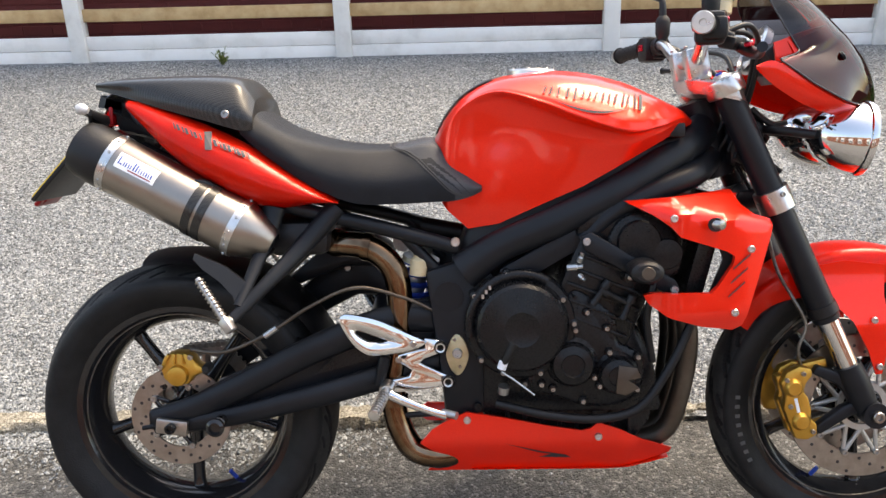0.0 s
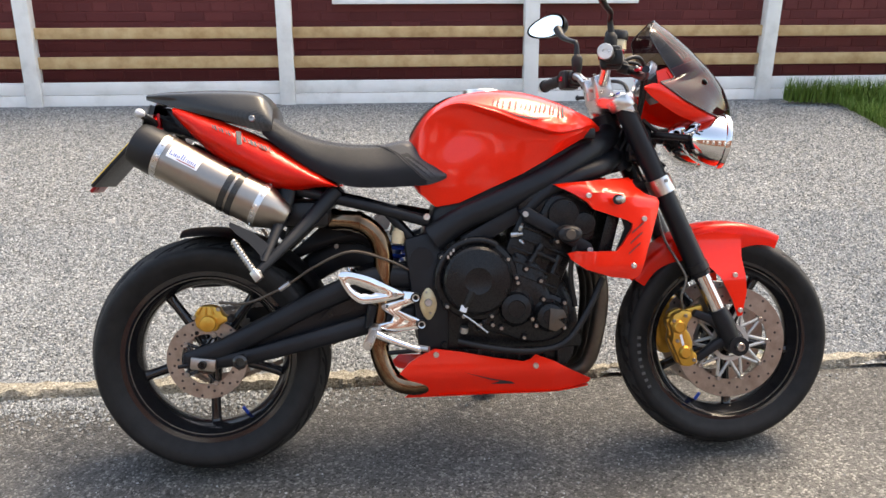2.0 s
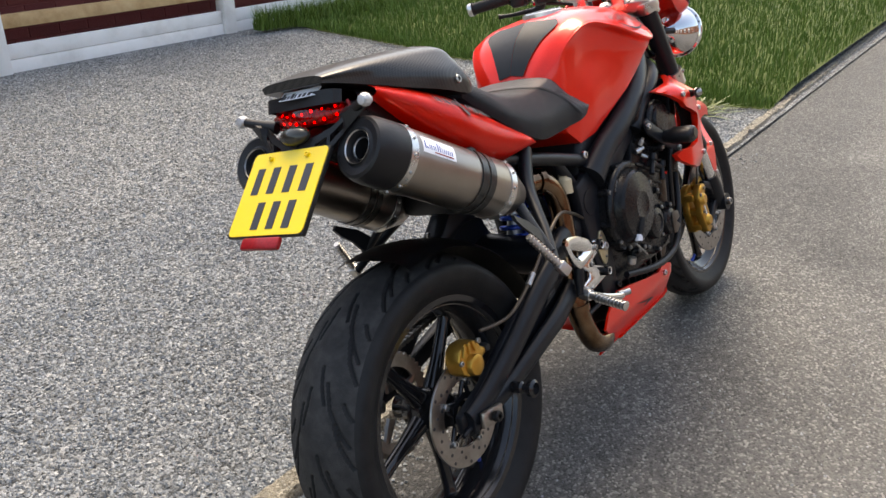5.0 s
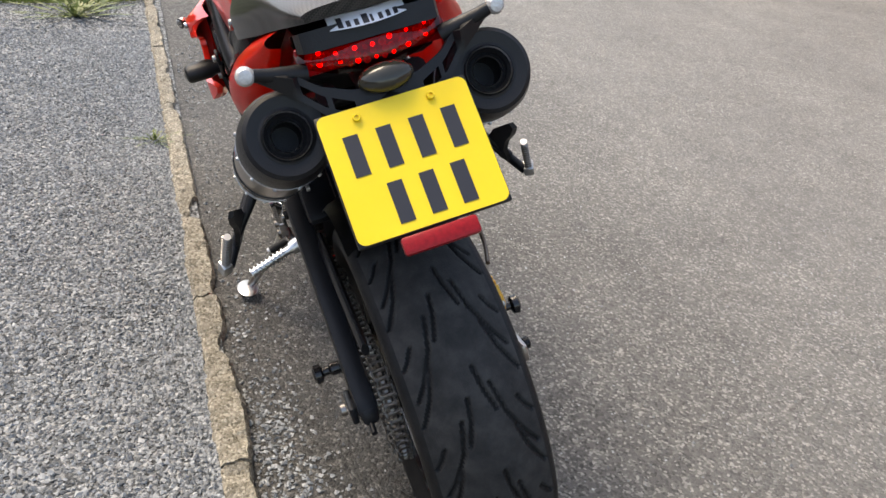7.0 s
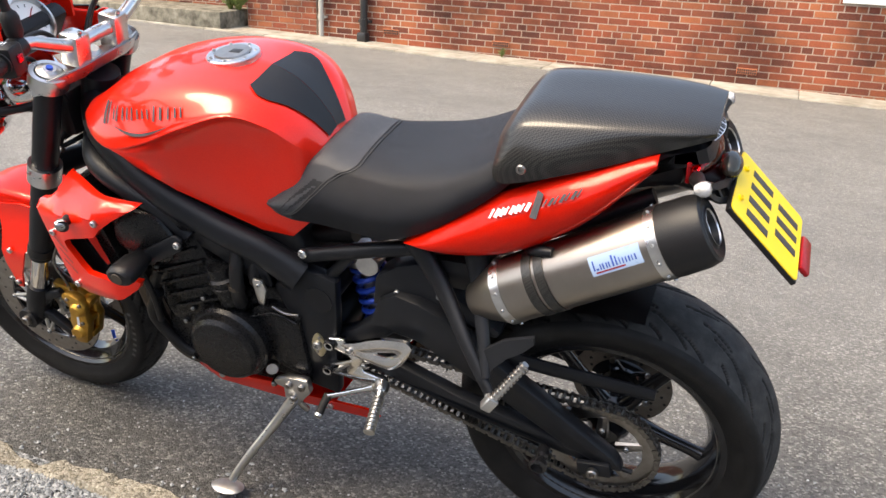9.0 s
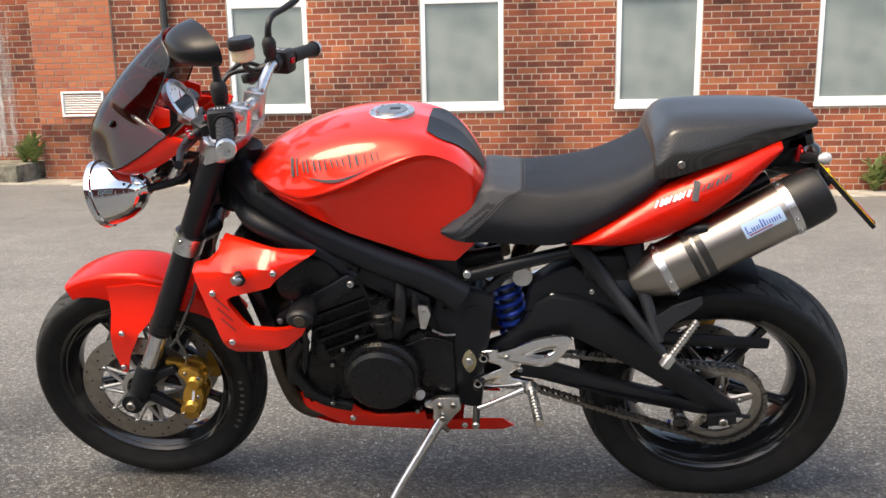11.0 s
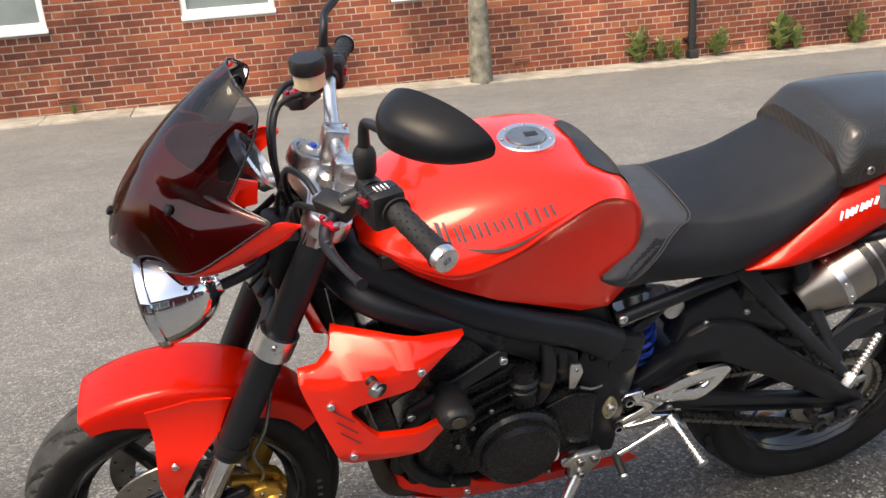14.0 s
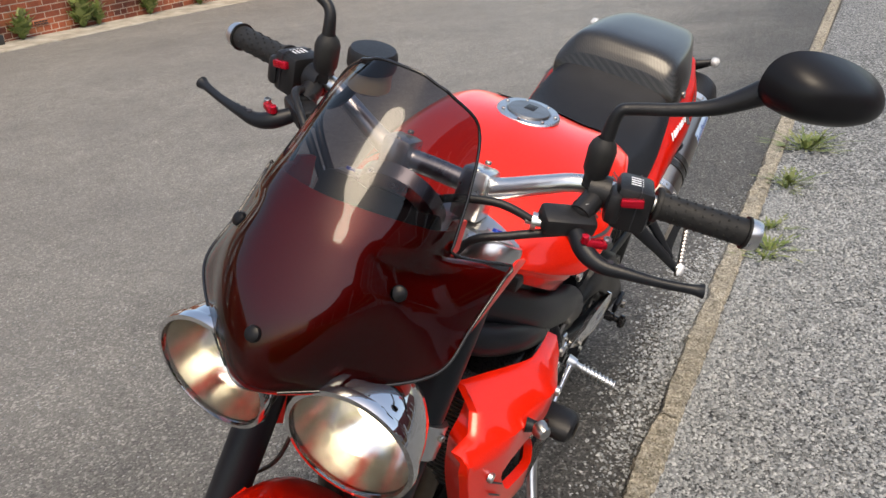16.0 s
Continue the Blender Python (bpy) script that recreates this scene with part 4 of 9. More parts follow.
def loft(name, secs, material, parent, label="", nu=24, nv=24, cap=True, mirror=True, angle=50, sharp=2.0):
    """Half sections (y, z) at stations x, from the top centre outward and down; smoothed both ways and mirrored."""
    rows = []
    for x, pts in secs:
        rows.append(spline([(x, y, z) for y, z in pts], nv))
    cols = [spline([r[j] for r in rows], nu) for j in range(nv)]
    for j in range(nv):
        k = min(1.0, max(0.0, (j / (nv - 1) - sharp) / max(0.01, 1 - sharp)))
        if k > 0:
            for i in range(nu):
                t = i * (len(rows) - 1) / (nu - 1)
                a = min(int(t), len(rows) - 2)
                cols[j][i] = cols[j][i].lerp(rows[a][j].lerp(rows[a + 1][j], t - a), k)
    bm = bmesh.new()
    g = [[bm.verts.new(cols[j][i]) for j in range(nv)] for i in range(nu)]
    h = [[bm.verts.new((cols[j][i].x, -cols[j][i].y, cols[j][i].z)) for j in range(nv)] for i in range(nu)] if mirror else None
    for i in range(nu - 1):
        for j in range(nv - 1):
            bm.faces.new((g[i][j], g[i][j + 1], g[i + 1][j + 1], g[i + 1][j]))
            if mirror:
                bm.faces.new((h[i][j], h[i + 1][j], h[i + 1][j + 1], h[i][j + 1]))
    if cap and mirror:
        for i in (0, nu - 1):
            bm.faces.new(g[i] + h[i][::-1])
        for i in range(nu - 1):
            bm.faces.new((g[i][-1], h[i][-1], h[i + 1][-1], g[i + 1][-1]))
    bmesh.ops.remove_doubles(bm, verts=bm.verts[:], dist=0.0004)
    return part(name, bm, material, parent, label, True, angle)


_bolts = {}


def bolt(parent, pos, d, r=0.006, material=None, name="bolt"):
    """A hex-socket bolt head standing out of a surface."""
    material = material or M_BOLT
    r *= 0.84
    key = (round(r, 4), material.name)
    if key not in _bolts:
        bm = bmesh.new()
        bm_turn(bm, [(r, 0), (r, r * 0.75), (r * 0.85, r * 0.95), (r * 0.5, r * 0.95), (r * 0.45, r * 0.45), (0, r * 0.45)], Matrix.Identity(4), 14)
        ob = part(name, bm, material, parent, "", True, 30)
        _bolts[key] = ob.data
    else:
        ob = new(name, _bolts[key])
        ob.parent = parent
    ob.matrix_basis = axis_m(pos, d)
    return ob


# ---- motorcycle ----
LEAN = 15.2
bike = empty("motorcycle", Matrix.Translation((0, -0.10, 0)) @ pose(0, 0, 0, -LEAN, 0, 0))
tagged(bike, "red naked sports motorcycle leaning on its side stand", "motorcycle")
S = (-1, 1)
RA, FA = Vector((0, 0, 0.308)), Vector((1.402, 0, 0.306))


# wheels and tyres
def tyre(parent, c, R, r_in, W, nu, nv, period, lines):
    """A tyre with cut tread grooves. lines: grooves as (u, s) polylines within one period, s from the crown outward."""
    prof = spline([(r_in, -W * 0.36, 0), (r_in + 0.012, -W * 0.42, 0), (r_in + (R - r_in) * 0.42, -W * 0.5, 0), (r_in + (R - r_in) * 0.68, -W * 0.485, 0), (R - W * 0.085, -W * 0.33, 0), (R - W * 0.02, -W * 0.16, 0), (R, 0, 0),
                   (R - W * 0.02, W * 0.16, 0), (R - W * 0.085, W * 0.33, 0), (r_in + (R - r_in) * 0.68, W * 0.485, 0), (r_in + (R - r_in) * 0.42, W * 0.5, 0), (r_in + 0.012, W * 0.42, 0), (r_in, W * 0.36, 0)], nv)
    pr, pw = np.array([p.x for p in prof]), np.array([p.y for p in prof])
    s = pw
    th = np.linspace(0, 2 * np.pi, nu, endpoint=False)
    u = (th / (2 * np.pi) * period) % 1.0
    U, Sg = np.meshgrid(u, s, indexing="ij")
    ulen = 2 * math.pi * R / period
    dist = np.full(U.shape, 9.0)
    for side, seg in lines:
        for (u0, s0), (u1, s1) in zip(seg[:-1], seg[1:]):
            for sh in (-1, 0, 1):
                ax, ay, bx, by = (u0 + sh) * ulen, side * s0, (u1 + sh) * ulen, side * s1
                px, py = U * ulen - ax, Sg - ay
                L2 = (bx - ax) ** 2 + (by - ay) ** 2
                t = np.clip((px * (bx - ax) + py * (by - ay)) / L2, 0, 1)
                dist = np.minimum(dist, np.hypot(px - t * (bx - ax), py - t * (by - ay)))
    cut = np.clip((pr - r_in) / (R - r_in) * 6 - 3.6, 0, 1)[None, :]
    rad = pr[None, :] - 0.006 * cut * np.clip(1.7 - dist / 0.0017, 0, 1)
    X = c[0] + rad * np.cos(th)[:, None]
    Z = c[2] + rad * np.sin(th)[:, None]
    Y = c[1] + np.broadcast_to(pw, rad.shape)
    V = np.stack([X, Y, Z], -1).reshape(-1, 3)
    i, j = np.meshgrid(np.arange(nu), np.arange(nv - 1), indexing="ij")
    a, b = i * nv + j, ((i + 1) % nu) * nv + j
    F = np.stack([a, a + 1, b + 1, b], -1).reshape(-1, 4)
    band = (np.abs(pw[:-1] + pw[1:]) / 2 < W * 0.44) & (pr[:-1] > r_in + (R - r_in) * 0.6)
    idx = np.where(band[None, :] & (dist[:, :-1] > 0.003), 1, 0).reshape(-1)
    return mesh("tyre", V.tolist(), F.tolist(), M_RUBBER, parent, "worn black road tyre with cut tread", True, [M_RUBBER, M_TREAD], idx.tolist())


def wheel(name, c, R, r_in, W, rim_w, spoke0, label):
    bm = bmesh.new()
    h = rim_w / 2
    m = axis_m(c, (0, 1, 0))
    bm_turn(bm, [(r_in + 0.006, -h), (r_in + 0.008, -h + 0.004), (r_in - 0.004, -h + 0.012), (r_in - 0.012, -h + 0.03), (r_in - 0.022, 0), (r_in - 0.012, h - 0.03), (r_in - 0.004, h - 0.012), (r_in + 0.008, h - 0.004), (r_in + 0.006, h),
                  (r_in - 0.006, h - 0.002), (r_in - 0.02, h - 0.02), (r_in - 0.034, h * 0.35), (r_in - 0.036, 0), (r_in - 0.034, -h * 0.35), (r_in - 0.02, -h + 0.02), (r_in - 0.006, -h + 0.002)], m, 96, True)
    w = part(name, bm, M_GLOSS, bike, label, True, 40)
    for s in S:
        turned("rim_lip", [(r_in - 0.015, h - 0.016), (r_in - 0.013, h - 0.0095), (r_in - 0.011, h - 0.0095), (r_in - 0.0095, h - 0.012)], c, (0, s, 0), M_CHAIN, w, "thin bare metal rim edge", 96)
    turned("hub", [(0.0, -0.075), (0.028, -0.075), (0.03, -0.05), (0.042, -0.035), (0.045, 0.0), (0.042, 0.035), (0.03, 0.05), (0.028, 0.075), (0, 0.075)], c, (0, 1, 0), M_GLOSS, w)
    for k in range(5):
        a = radians(spoke0 + 72 * k)
        bm = bmesh.new()
        d = Vector((math.cos(a), 0, math.sin(a)))
        bm_tube(bm, [c + d * 0.035, c + d * (r_in * 0.45), c + d * (r_in * 0.8), c + d * (r_in - 0.028)], [0.022, 0.0145, 0.0135, 0.021], 12, 12)
        part("spoke", bm, M_GLOSS, w, "", True, 60)
    return w


REAR_TREAD = [(s, [(u + 0.25 * (s > 0), v) for u, v in seg]) for s in S for seg in (
    [(0.02, 0.010), (0.22, 0.014), (0.44, 0.024)],
    [(0.20, 0.026), (0.50, 0.036), (0.78, 0.056), (0.92, 0.070)],
    [(0.66, 0.044), (0.92, 0.055), (1.10, 0.068), (1.17, 0.074)],
    [(0.42, 0.058), (0.53, 0.066), (0.6, 0.074)])]
rear_wheel = wheel("rear_wheel", RA, 0.315, 0.222, 0.178, 0.14, -90, "black five-spoke rear wheel")
tyre(rear_wheel, RA, 0.315, 0.222, 0.178, 1000, 150, 13, REAR_TREAD)
front_wheel = wheel("front_wheel", FA, 0.297, 0.222, 0.12, 0.09, -84, "black five-spoke front wheel")
tyre(front_wheel, FA, 0.297, 0.222, 0.12, 760, 90, 13, [(s, [(q * 0.9 + 0.25 * (s > 0), v * 0.68) for q, v in seg]) for s, seg in REAR_TREAD])


def disc(parent, c, y, r0, r1, rc, n_arm, name="brake_disc", carrier=None):
    """A drilled brake disc and its carrier."""
    carrier = carrier or M_CARRIER
    bm = bmesh.new()
    m = axis_m((c[0], y, c[2]), (0, 1, 0))
    bm_turn(bm, [(r0, -0.0025), (r1 - 0.001, -0.0025), (r1, 0), (r1 - 0.001, 0.0025), (r0, 0.0025)], m, 72, True)
    d = part(name, bm, M_STEEL, parent, "drilled steel disc with rust-brown tint", True, 30)
    hole_me = None
    rows = 3 if r1 - r0 > 0.035 else 2
    for k in range(36):
        a = 2 * math.pi * k / 36
        r = r0 + (r1 - r0) * (0.2 + 0.6 * (k % rows) / (rows - 1))
        for sd in S:
            if hole_me is None:
                b2 = bmesh.new()
                bm_turn(b2, [(0, 0.0006), (0.0032, 0.0006), (0.0036, 0)], Matrix.Identity(4), 10)
                ob = part("drill_hole", b2, M_INK, d)
                hole_me = ob.data
            else:
                ob = new("drill_hole", hole_me)
                ob.parent = d
            ob.matrix_basis = axis_m((c[0] + r * math.cos(a), y + sd * 0.0025, c[2] + r * math.sin(a)), (0, sd, 0))
    bm = bmesh.new()
    bm_turn(bm, [(rc - 0.012, -0.004), (rc, -0.004), (rc, 0.004), (rc - 0.012, 0.004)], m, 40, True)
    part("carrier", bm, carrier, d, "pale alloy disc carrier" if carrier is M_CARRIER else "black disc carrier", True, 40)
    for k in range(n_arm):
        a = 2 * math.pi * k / n_arm
        for da in (-0.17, 0.17):
            p0 = Vector((c[0] + rc * math.cos(a + da * 1.7), y, c[2] + rc * math.sin(a + da * 1.7)))
            p1 = Vector((c[0] + (r0 + 0.006) * math.cos(a), y, c[2] + (r0 + 0.006) * math.sin(a)))
            tube("carrier_arm", [p0, p1], 0.0048, carrier, d, "", 8)
    for k in range(n_arm):
        a = 2 * math.pi * k / n_arm
        for sd in S:
            bolt(d, (c[0] + r0 * math.cos(a), y + sd * 0.003, c[2] + r0 * math.sin(a)), (0, sd, 0), 0.008)
    return d


for s in S:
    disc(front_wheel, FA, s * 0.066, 0.104, 0.153, 0.052, 10)
disc(rear_wheel, RA, -0.088, 0.066, 0.105, 0.04, 5, carrier=M_GLOSS)
# sprocket with teeth
bm = bmesh.new()
NT = 46
_o = []
for k in range(NT * 4):
    a = 2 * math.pi * k / (NT * 4)
    r = 0.104 + (0.006 if k % 4 in (1, 2) else 0.0)
    _o.append((RA.x + r * math.cos(a), RA.z + r * math.sin(a)))
va = [[bm.verts.new((x, y, z)) for x, z in _o] for y in (0.092, 0.098)]
vi = [[bm.verts.new((RA.x + 0.078 * math.cos(2 * math.pi * k / (NT * 4)), y, RA.z + 0.078 * math.sin(2 * math.pi * k / (NT * 4)))) for k in range(NT * 4)] for y in (0.092, 0.098)]
for k in range(NT * 4):
    j = (k + 1) % (NT * 4)
    bm.faces.new((va[0][k], va[0][j], va[1][j], va[1][k]))
    bm.faces.new((vi[0][k], vi[1][k], vi[1][j], vi[0][j]))
    bm.faces.new((va[0][k], vi[0][k], vi[0][j], va[0][j]))
    bm.faces.new((va[1][k], va[1][j], vi[1][j], vi[1][k]))
for k in range(5):
    a = radians(18 + 72 * k)
    bm_tube(bm, [(RA.x + 0.03 * math.cos(a), 0.095, RA.z + 0.03 * math.sin(a)), (RA.x + 0.082 * math.cos(a), 0.095, RA.z + 0.082 * math.sin(a))], [0.013, 0.01], 8, 2, flat=0.5)
sprocket = part("sprocket", bm, M_STEEL, rear_wheel, "dark toothed rear sprocket")
for k in range(5):
    a = radians(18 + 72 * k)
    bolt(sprocket, (RA.x + 0.05 * math.cos(a), 0.101, RA.z + 0.05 * math.sin(a)), (0, 1, 0), 0.007)
for c, a0 in ((RA, -62), (FA, -115)):
    a = radians(a0)
    d = Vector((math.cos(a), 0, math.sin(a)))
    tube("valve", [c + d * 0.186 + Vector((0, -0.02, 0)), c + d * 0.165 + Vector((0, -0.03, 0))], 0.0045, M_BLUE, rear_wheel if c is RA else front_wheel, "blue valve cap")

# chain: run round both sprockets
CF, rf, rr = Vector((0.545, 0, 0.425)), 0.036, 0.106
dv = CF - RA
ang = math.atan2(dv.z, dv.x)
off = math.asin((rr - rf) / dv.length)
path = []
a_top, a_bot = ang + math.pi / 2 + off, ang - math.pi / 2 - off
for k in range(40):
    a = a_top + (2 * math.pi - (a_top - a_bot)) * k / 39
    path.append(Vector((RA.x + rr * math.cos(a), 0, RA.z + rr * math.sin(a))))
for k in range(16):
    a = a_bot + (a_top - a_bot) * k / 15
    path.append(Vector((CF.x + rf * math.cos(a), 0, CF.z + rf * math.sin(a))))
path.append(path[0])
seglen = [(b - a).length for a, b in zip(path[:-1], path[1:])]
total, NLINK = sum(seglen), 112
bm = bmesh.new()
acc, pts_c = 0.0, []
for k in range(NLINK):
    t = total * k / NLINK
    i, q = 0, t
    while q > seglen[i]:
        q -= seglen[i]
        i += 1
    pts_c.append(path[i].lerp(path[i + 1], q / seglen[i]))
for k in range(NLINK):
    a, b = pts_c[k], pts_c[(k + 1) % NLINK]
    d = (b - a).normalized()
    nrm = Vector((-d.z, 0, d.x))
    wid = 0.0105 if k % 2 else 0.0075
    for sd in S:
        o = Vector((0, 0.095 + sd * wid, 0))
        ring = [a - d * 0.0055, a - d * 0.003 + nrm * 0.006, (a + b) / 2 + nrm * 0.0042, b + d * 0.003 + nrm * 0.006, b + d * 0.0055, b + d * 0.003 - nrm * 0.006, (a + b) / 2 - nrm * 0.0042, a - d * 0.003 - nrm * 0.006]
        f0 = [bm.verts.new(v + o) for v in ring]
        f1 = [bm.verts.new(v + o + Vector((0, sd * 0.002, 0))) for v in ring]
        bm.faces.new(f0)
        bm.faces.new(f1[::-1])
        for e in range(8):
            bm.faces.new((f0[e], f0[(e + 1) % 8], f1[(e + 1) % 8], f1[e]))
    bm_tube(bm, [a + Vector((0, 0.083, 0)), a + Vector((0, 0.107, 0))], 0.004, 6, 2)
part("drive_chain", bm, M_CHAIN, bike, "oily steel drive chain with single links")

# ---- swingarm ----
bm = bmesh.new()
bm_plate(bm, [(-0.055, 0.33), (-0.055, 0.292), (0.03, 0.286), (0.06, 0.3), (0.3, 0.352), (0.5, 0.395), (0.6, 0.40), (0.6, 0.475), (0.54, 0.555), (0.45, 0.54), (0.3, 0.488), (0.13, 0.41), (0.03, 0.358)], -0.126, -0.108, 0.005)
bm_tube(bm, [(0.58, -0.12, 0.44), (0.58, 0.12, 0.44)], 0.04, 16, 2)
bm_tube(bm, [(0.43, -0.13, 0.47), (0.43, 0.13, 0.49)], 0.045, 12, 2)
swing = part("swingarm", bm, M_SATIN, bike, "satin black braced swingarm", True, 40)
tube("upper_brace", [(0.57, -0.128, 0.51), (0.45, -0.13, 0.512), (0.3, -0.13, 0.462), (0.15, -0.13, 0.388), (0.03, -0.13, 0.336), (-0.04, -0.13, 0.318)], [0.034, 0.032, 0.029, 0.026, 0.024, 0.02], M_SATIN, swing, "", 16, flat=0.6)
tube("lower_arm", [(0.58, -0.128, 0.425), (0.45, -0.13, 0.4), (0.25, -0.13, 0.352), (0.1, -0.13, 0.318), (-0.04, -0.13, 0.304)], [0.03, 0.027, 0.023, 0.02, 0.018], M_SATIN, swing, "", 14, flat=0.6)
plate("upper_brace", [(0.56, 0.46), (0.5, 0.49), (0.452, 0.535), (0.43, 0.59), (0.39, 0.616), (0.34, 0.612), (0.295, 0.594), (0.225, 0.538), (0.138, 0.467), (0.02, 0.375), (-0.03, 0.335), (-0.045, 0.315), (-0.02, 0.305), (0.063, 0.34), (0.178, 0.417), (0.29, 0.487), (0.35, 0.518), (0.4, 0.518), (0.44, 0.48), (0.52, 0.44)], 0.11, 0.146, M_SATIN, swing, "", 0.009)
plate("lower_arm", [(0.6, 0.46), (0.5, 0.462), (0.42, 0.44), (0.26, 0.397), (0.077, 0.352), (-0.04, 0.326), (-0.05, 0.3), (0.06, 0.312), (0.257, 0.355), (0.42, 0.392), (0.6, 0.4)], 0.112, 0.143, M_SATIN, swing, "", 0.008)
bm = bmesh.new()
bm_plate(bm, [(0.29, 0.405), (0.41, 0.432), (0.395, 0.485), (0.36, 0.47)], -0.1275, -0.1255, 0.0005)
part("arm_recess", bm, M_ENGINE, swing)
for s in S:
    turned("paddock_spool", [(0.0, 0), (0.012, 0), (0.012, 0.02), (0.008, 0.024), (0.008, 0.034), (0.017, 0.038), (0.018, 0.048), (0.012, 0.052), (0.012, 0.045), (0, 0.045)], (0.1, s * 0.142, 0.318), (0, s, 0), M_GLOSS, swing, "", 24)
    bm = bmesh.new()
    bm_box(bm, (-0.03, -0.006, -0.016), (0.034, 0.006, 0.016), 0.004, pose(0.0, s * 0.151, 0.308, 0, 8, 0))
    blk = part("chain_adjuster", bm, M_STEEL if s < 0 else M_SATIN, swing, "pale alloy axle block" if s < 0 else "black axle block", True)
    bolt(blk, (0.002, s * 0.16, 0.308), (0, s, 0), 0.013, M_ENGINE if s < 0 else M_STEEL, "axle_nut")
    tube("adjuster_bolt", [(-0.03, s * 0.13, 0.304), (-0.066, s * 0.13, 0.298)], 0.005, M_SATIN, swing, "", 8)
# the arm narrows towards its pivot
for ob in [swing] + [c for c in swing.children if c.name.startswith(("upper_brace", "lower_arm", "arm_recess"))]:
    for v in ob.data.vertices:
        cut = 0.17 * max(0.0, v.co.x - 0.33)
        v.co.y = math.copysign(max(0.0, abs(v.co.y) - cut), v.co.y)
# hugger over the tyre, chain guard
bm = bmesh.new()
_prev = None
for k in range(18):
    a = radians(18 + 82 * k / 17)
    row = [bm.verts.new((RA.x + (0.335 + 0.012 * math.cos(q * 1.3)) * math.cos(a), 0.093 * math.sin(q), RA.z + (0.318 + 0.022 * math.cos(q)) * math.sin(a))) for q in np.linspace(-1.45, 1.45, 9)]
    if _prev:
        for j in range(8):
            bm.faces.new((_prev[j], _prev[j + 1], row[j + 1], row[j]))
    _prev = row
bmesh.ops.solidify(bm, geom=bm.faces[:], thickness=0.004)
hug = part("rear_hugger", bm, M_PLASTIC, bike, "matt black rear hugger", True, 50)
for px, pz in ((0.36, 0.6), (0.27, 0.615)):
    bolt(hug, (px - 0.03, 0.098, pz - 0.02), (0, 1, 0), 0.008, M_CAST)
bm = bmesh.new()
bm_plate(bm, [(0.45, 0.56), (0.436, 0.635), (0.39, 0.668), (0.345, 0.685), (0.3, 0.648), (0.236, 0.592), (0.19, 0.558), (0.2, 0.54), (0.26, 0.565), (0.33, 0.59), (0.4, 0.59)], 0.06, 0.118, 0.01)
cgd = part("chain_guard", bm, M_SATIN, bike, "black chain guard", True, 40)
tube("guard_strip", [(0.21, 0.108, 0.515), (0.15, 0.108, 0.497), (-0.07, 0.108, 0.485), (-0.082, 0.108, 0.484)], [0.012, 0.016, 0.014, 0.008], M_SATIN, cgd, "", 10, flat=0.5)
for bx_, bz_ in ((0.39, 0.612), (0.305, 0.622)):
    bolt(cgd, (bx_, 0.119, bz_), (0, 1, 0), 0.007, M_CAST)

# rear brake caliper with its hose
bm = bmesh.new()
bm_plate(bm, [(-0.018, 0.398), (-0.024, 0.424), (-0.014, 0.446), (0.004, 0.453), (0.03, 0.451), (0.045, 0.441), (0.05, 0.427), (0.064, 0.422), (0.064, 0.411), (0.042, 0.402), (0.032, 0.386), (-0.002, 0.386)], -0.126, -0.088, 0.006)
cal = part("rear_caliper", bm, M_GOLD, bike, "gold rear brake caliper", True, 40)
turned("piston", [(0, 0.012), (0.015, 0.012), (0.0195, 0.01), (0.021, 0.006), (0.0215, -0.004)], (0.013, -0.128, 0.407), (0, -1, 0), M_GOLD, cal, "", 32)
for x, a in ((-0.008, 28), (0.008, 6), (0.024, -16)):
    box_ob("caliper_rib", (-0.003, -0.004, -0.011), (0.003, 0.004, 0.011), M_GOLD, cal, "", 0.0015, pose(x, -0.128, 0.441, 0, a, 0))
turned("boot", [(0, 0.008), (0.007, 0.007), (0.0095, 0.0), (0.0095, -0.02)], (0.068, -0.12, 0.417), (0, -1, 0), M_GRIP, cal, "black rubber boot", 18)
for bx_, bz_, mt in ((-0.022, 0.424, M_BOLT), (-0.016, 0.384, M_ENGINE), (0.04, 0.444, M_BOLT)):
    bolt(cal, (bx_, -0.127, bz_), (0, -1, 0), 0.0065, mt)
tube("brake_hose", [(0.045, -0.135, 0.462), (0.12, -0.155, 0.462), (0.21, -0.158, 0.5), (0.29, -0.158, 0.55), (0.38, -0.15, 0.585), (0.47, -0.13, 0.56), (0.53, -0.12, 0.53)], 0.0037, M_HEADER, cal, "braided steel brake hose", 10)
tube("hose_clip", [(0.2, -0.158, 0.493), (0.225, -0.158, 0.51)], 0.0065, M_CAST, cal, "", 10)

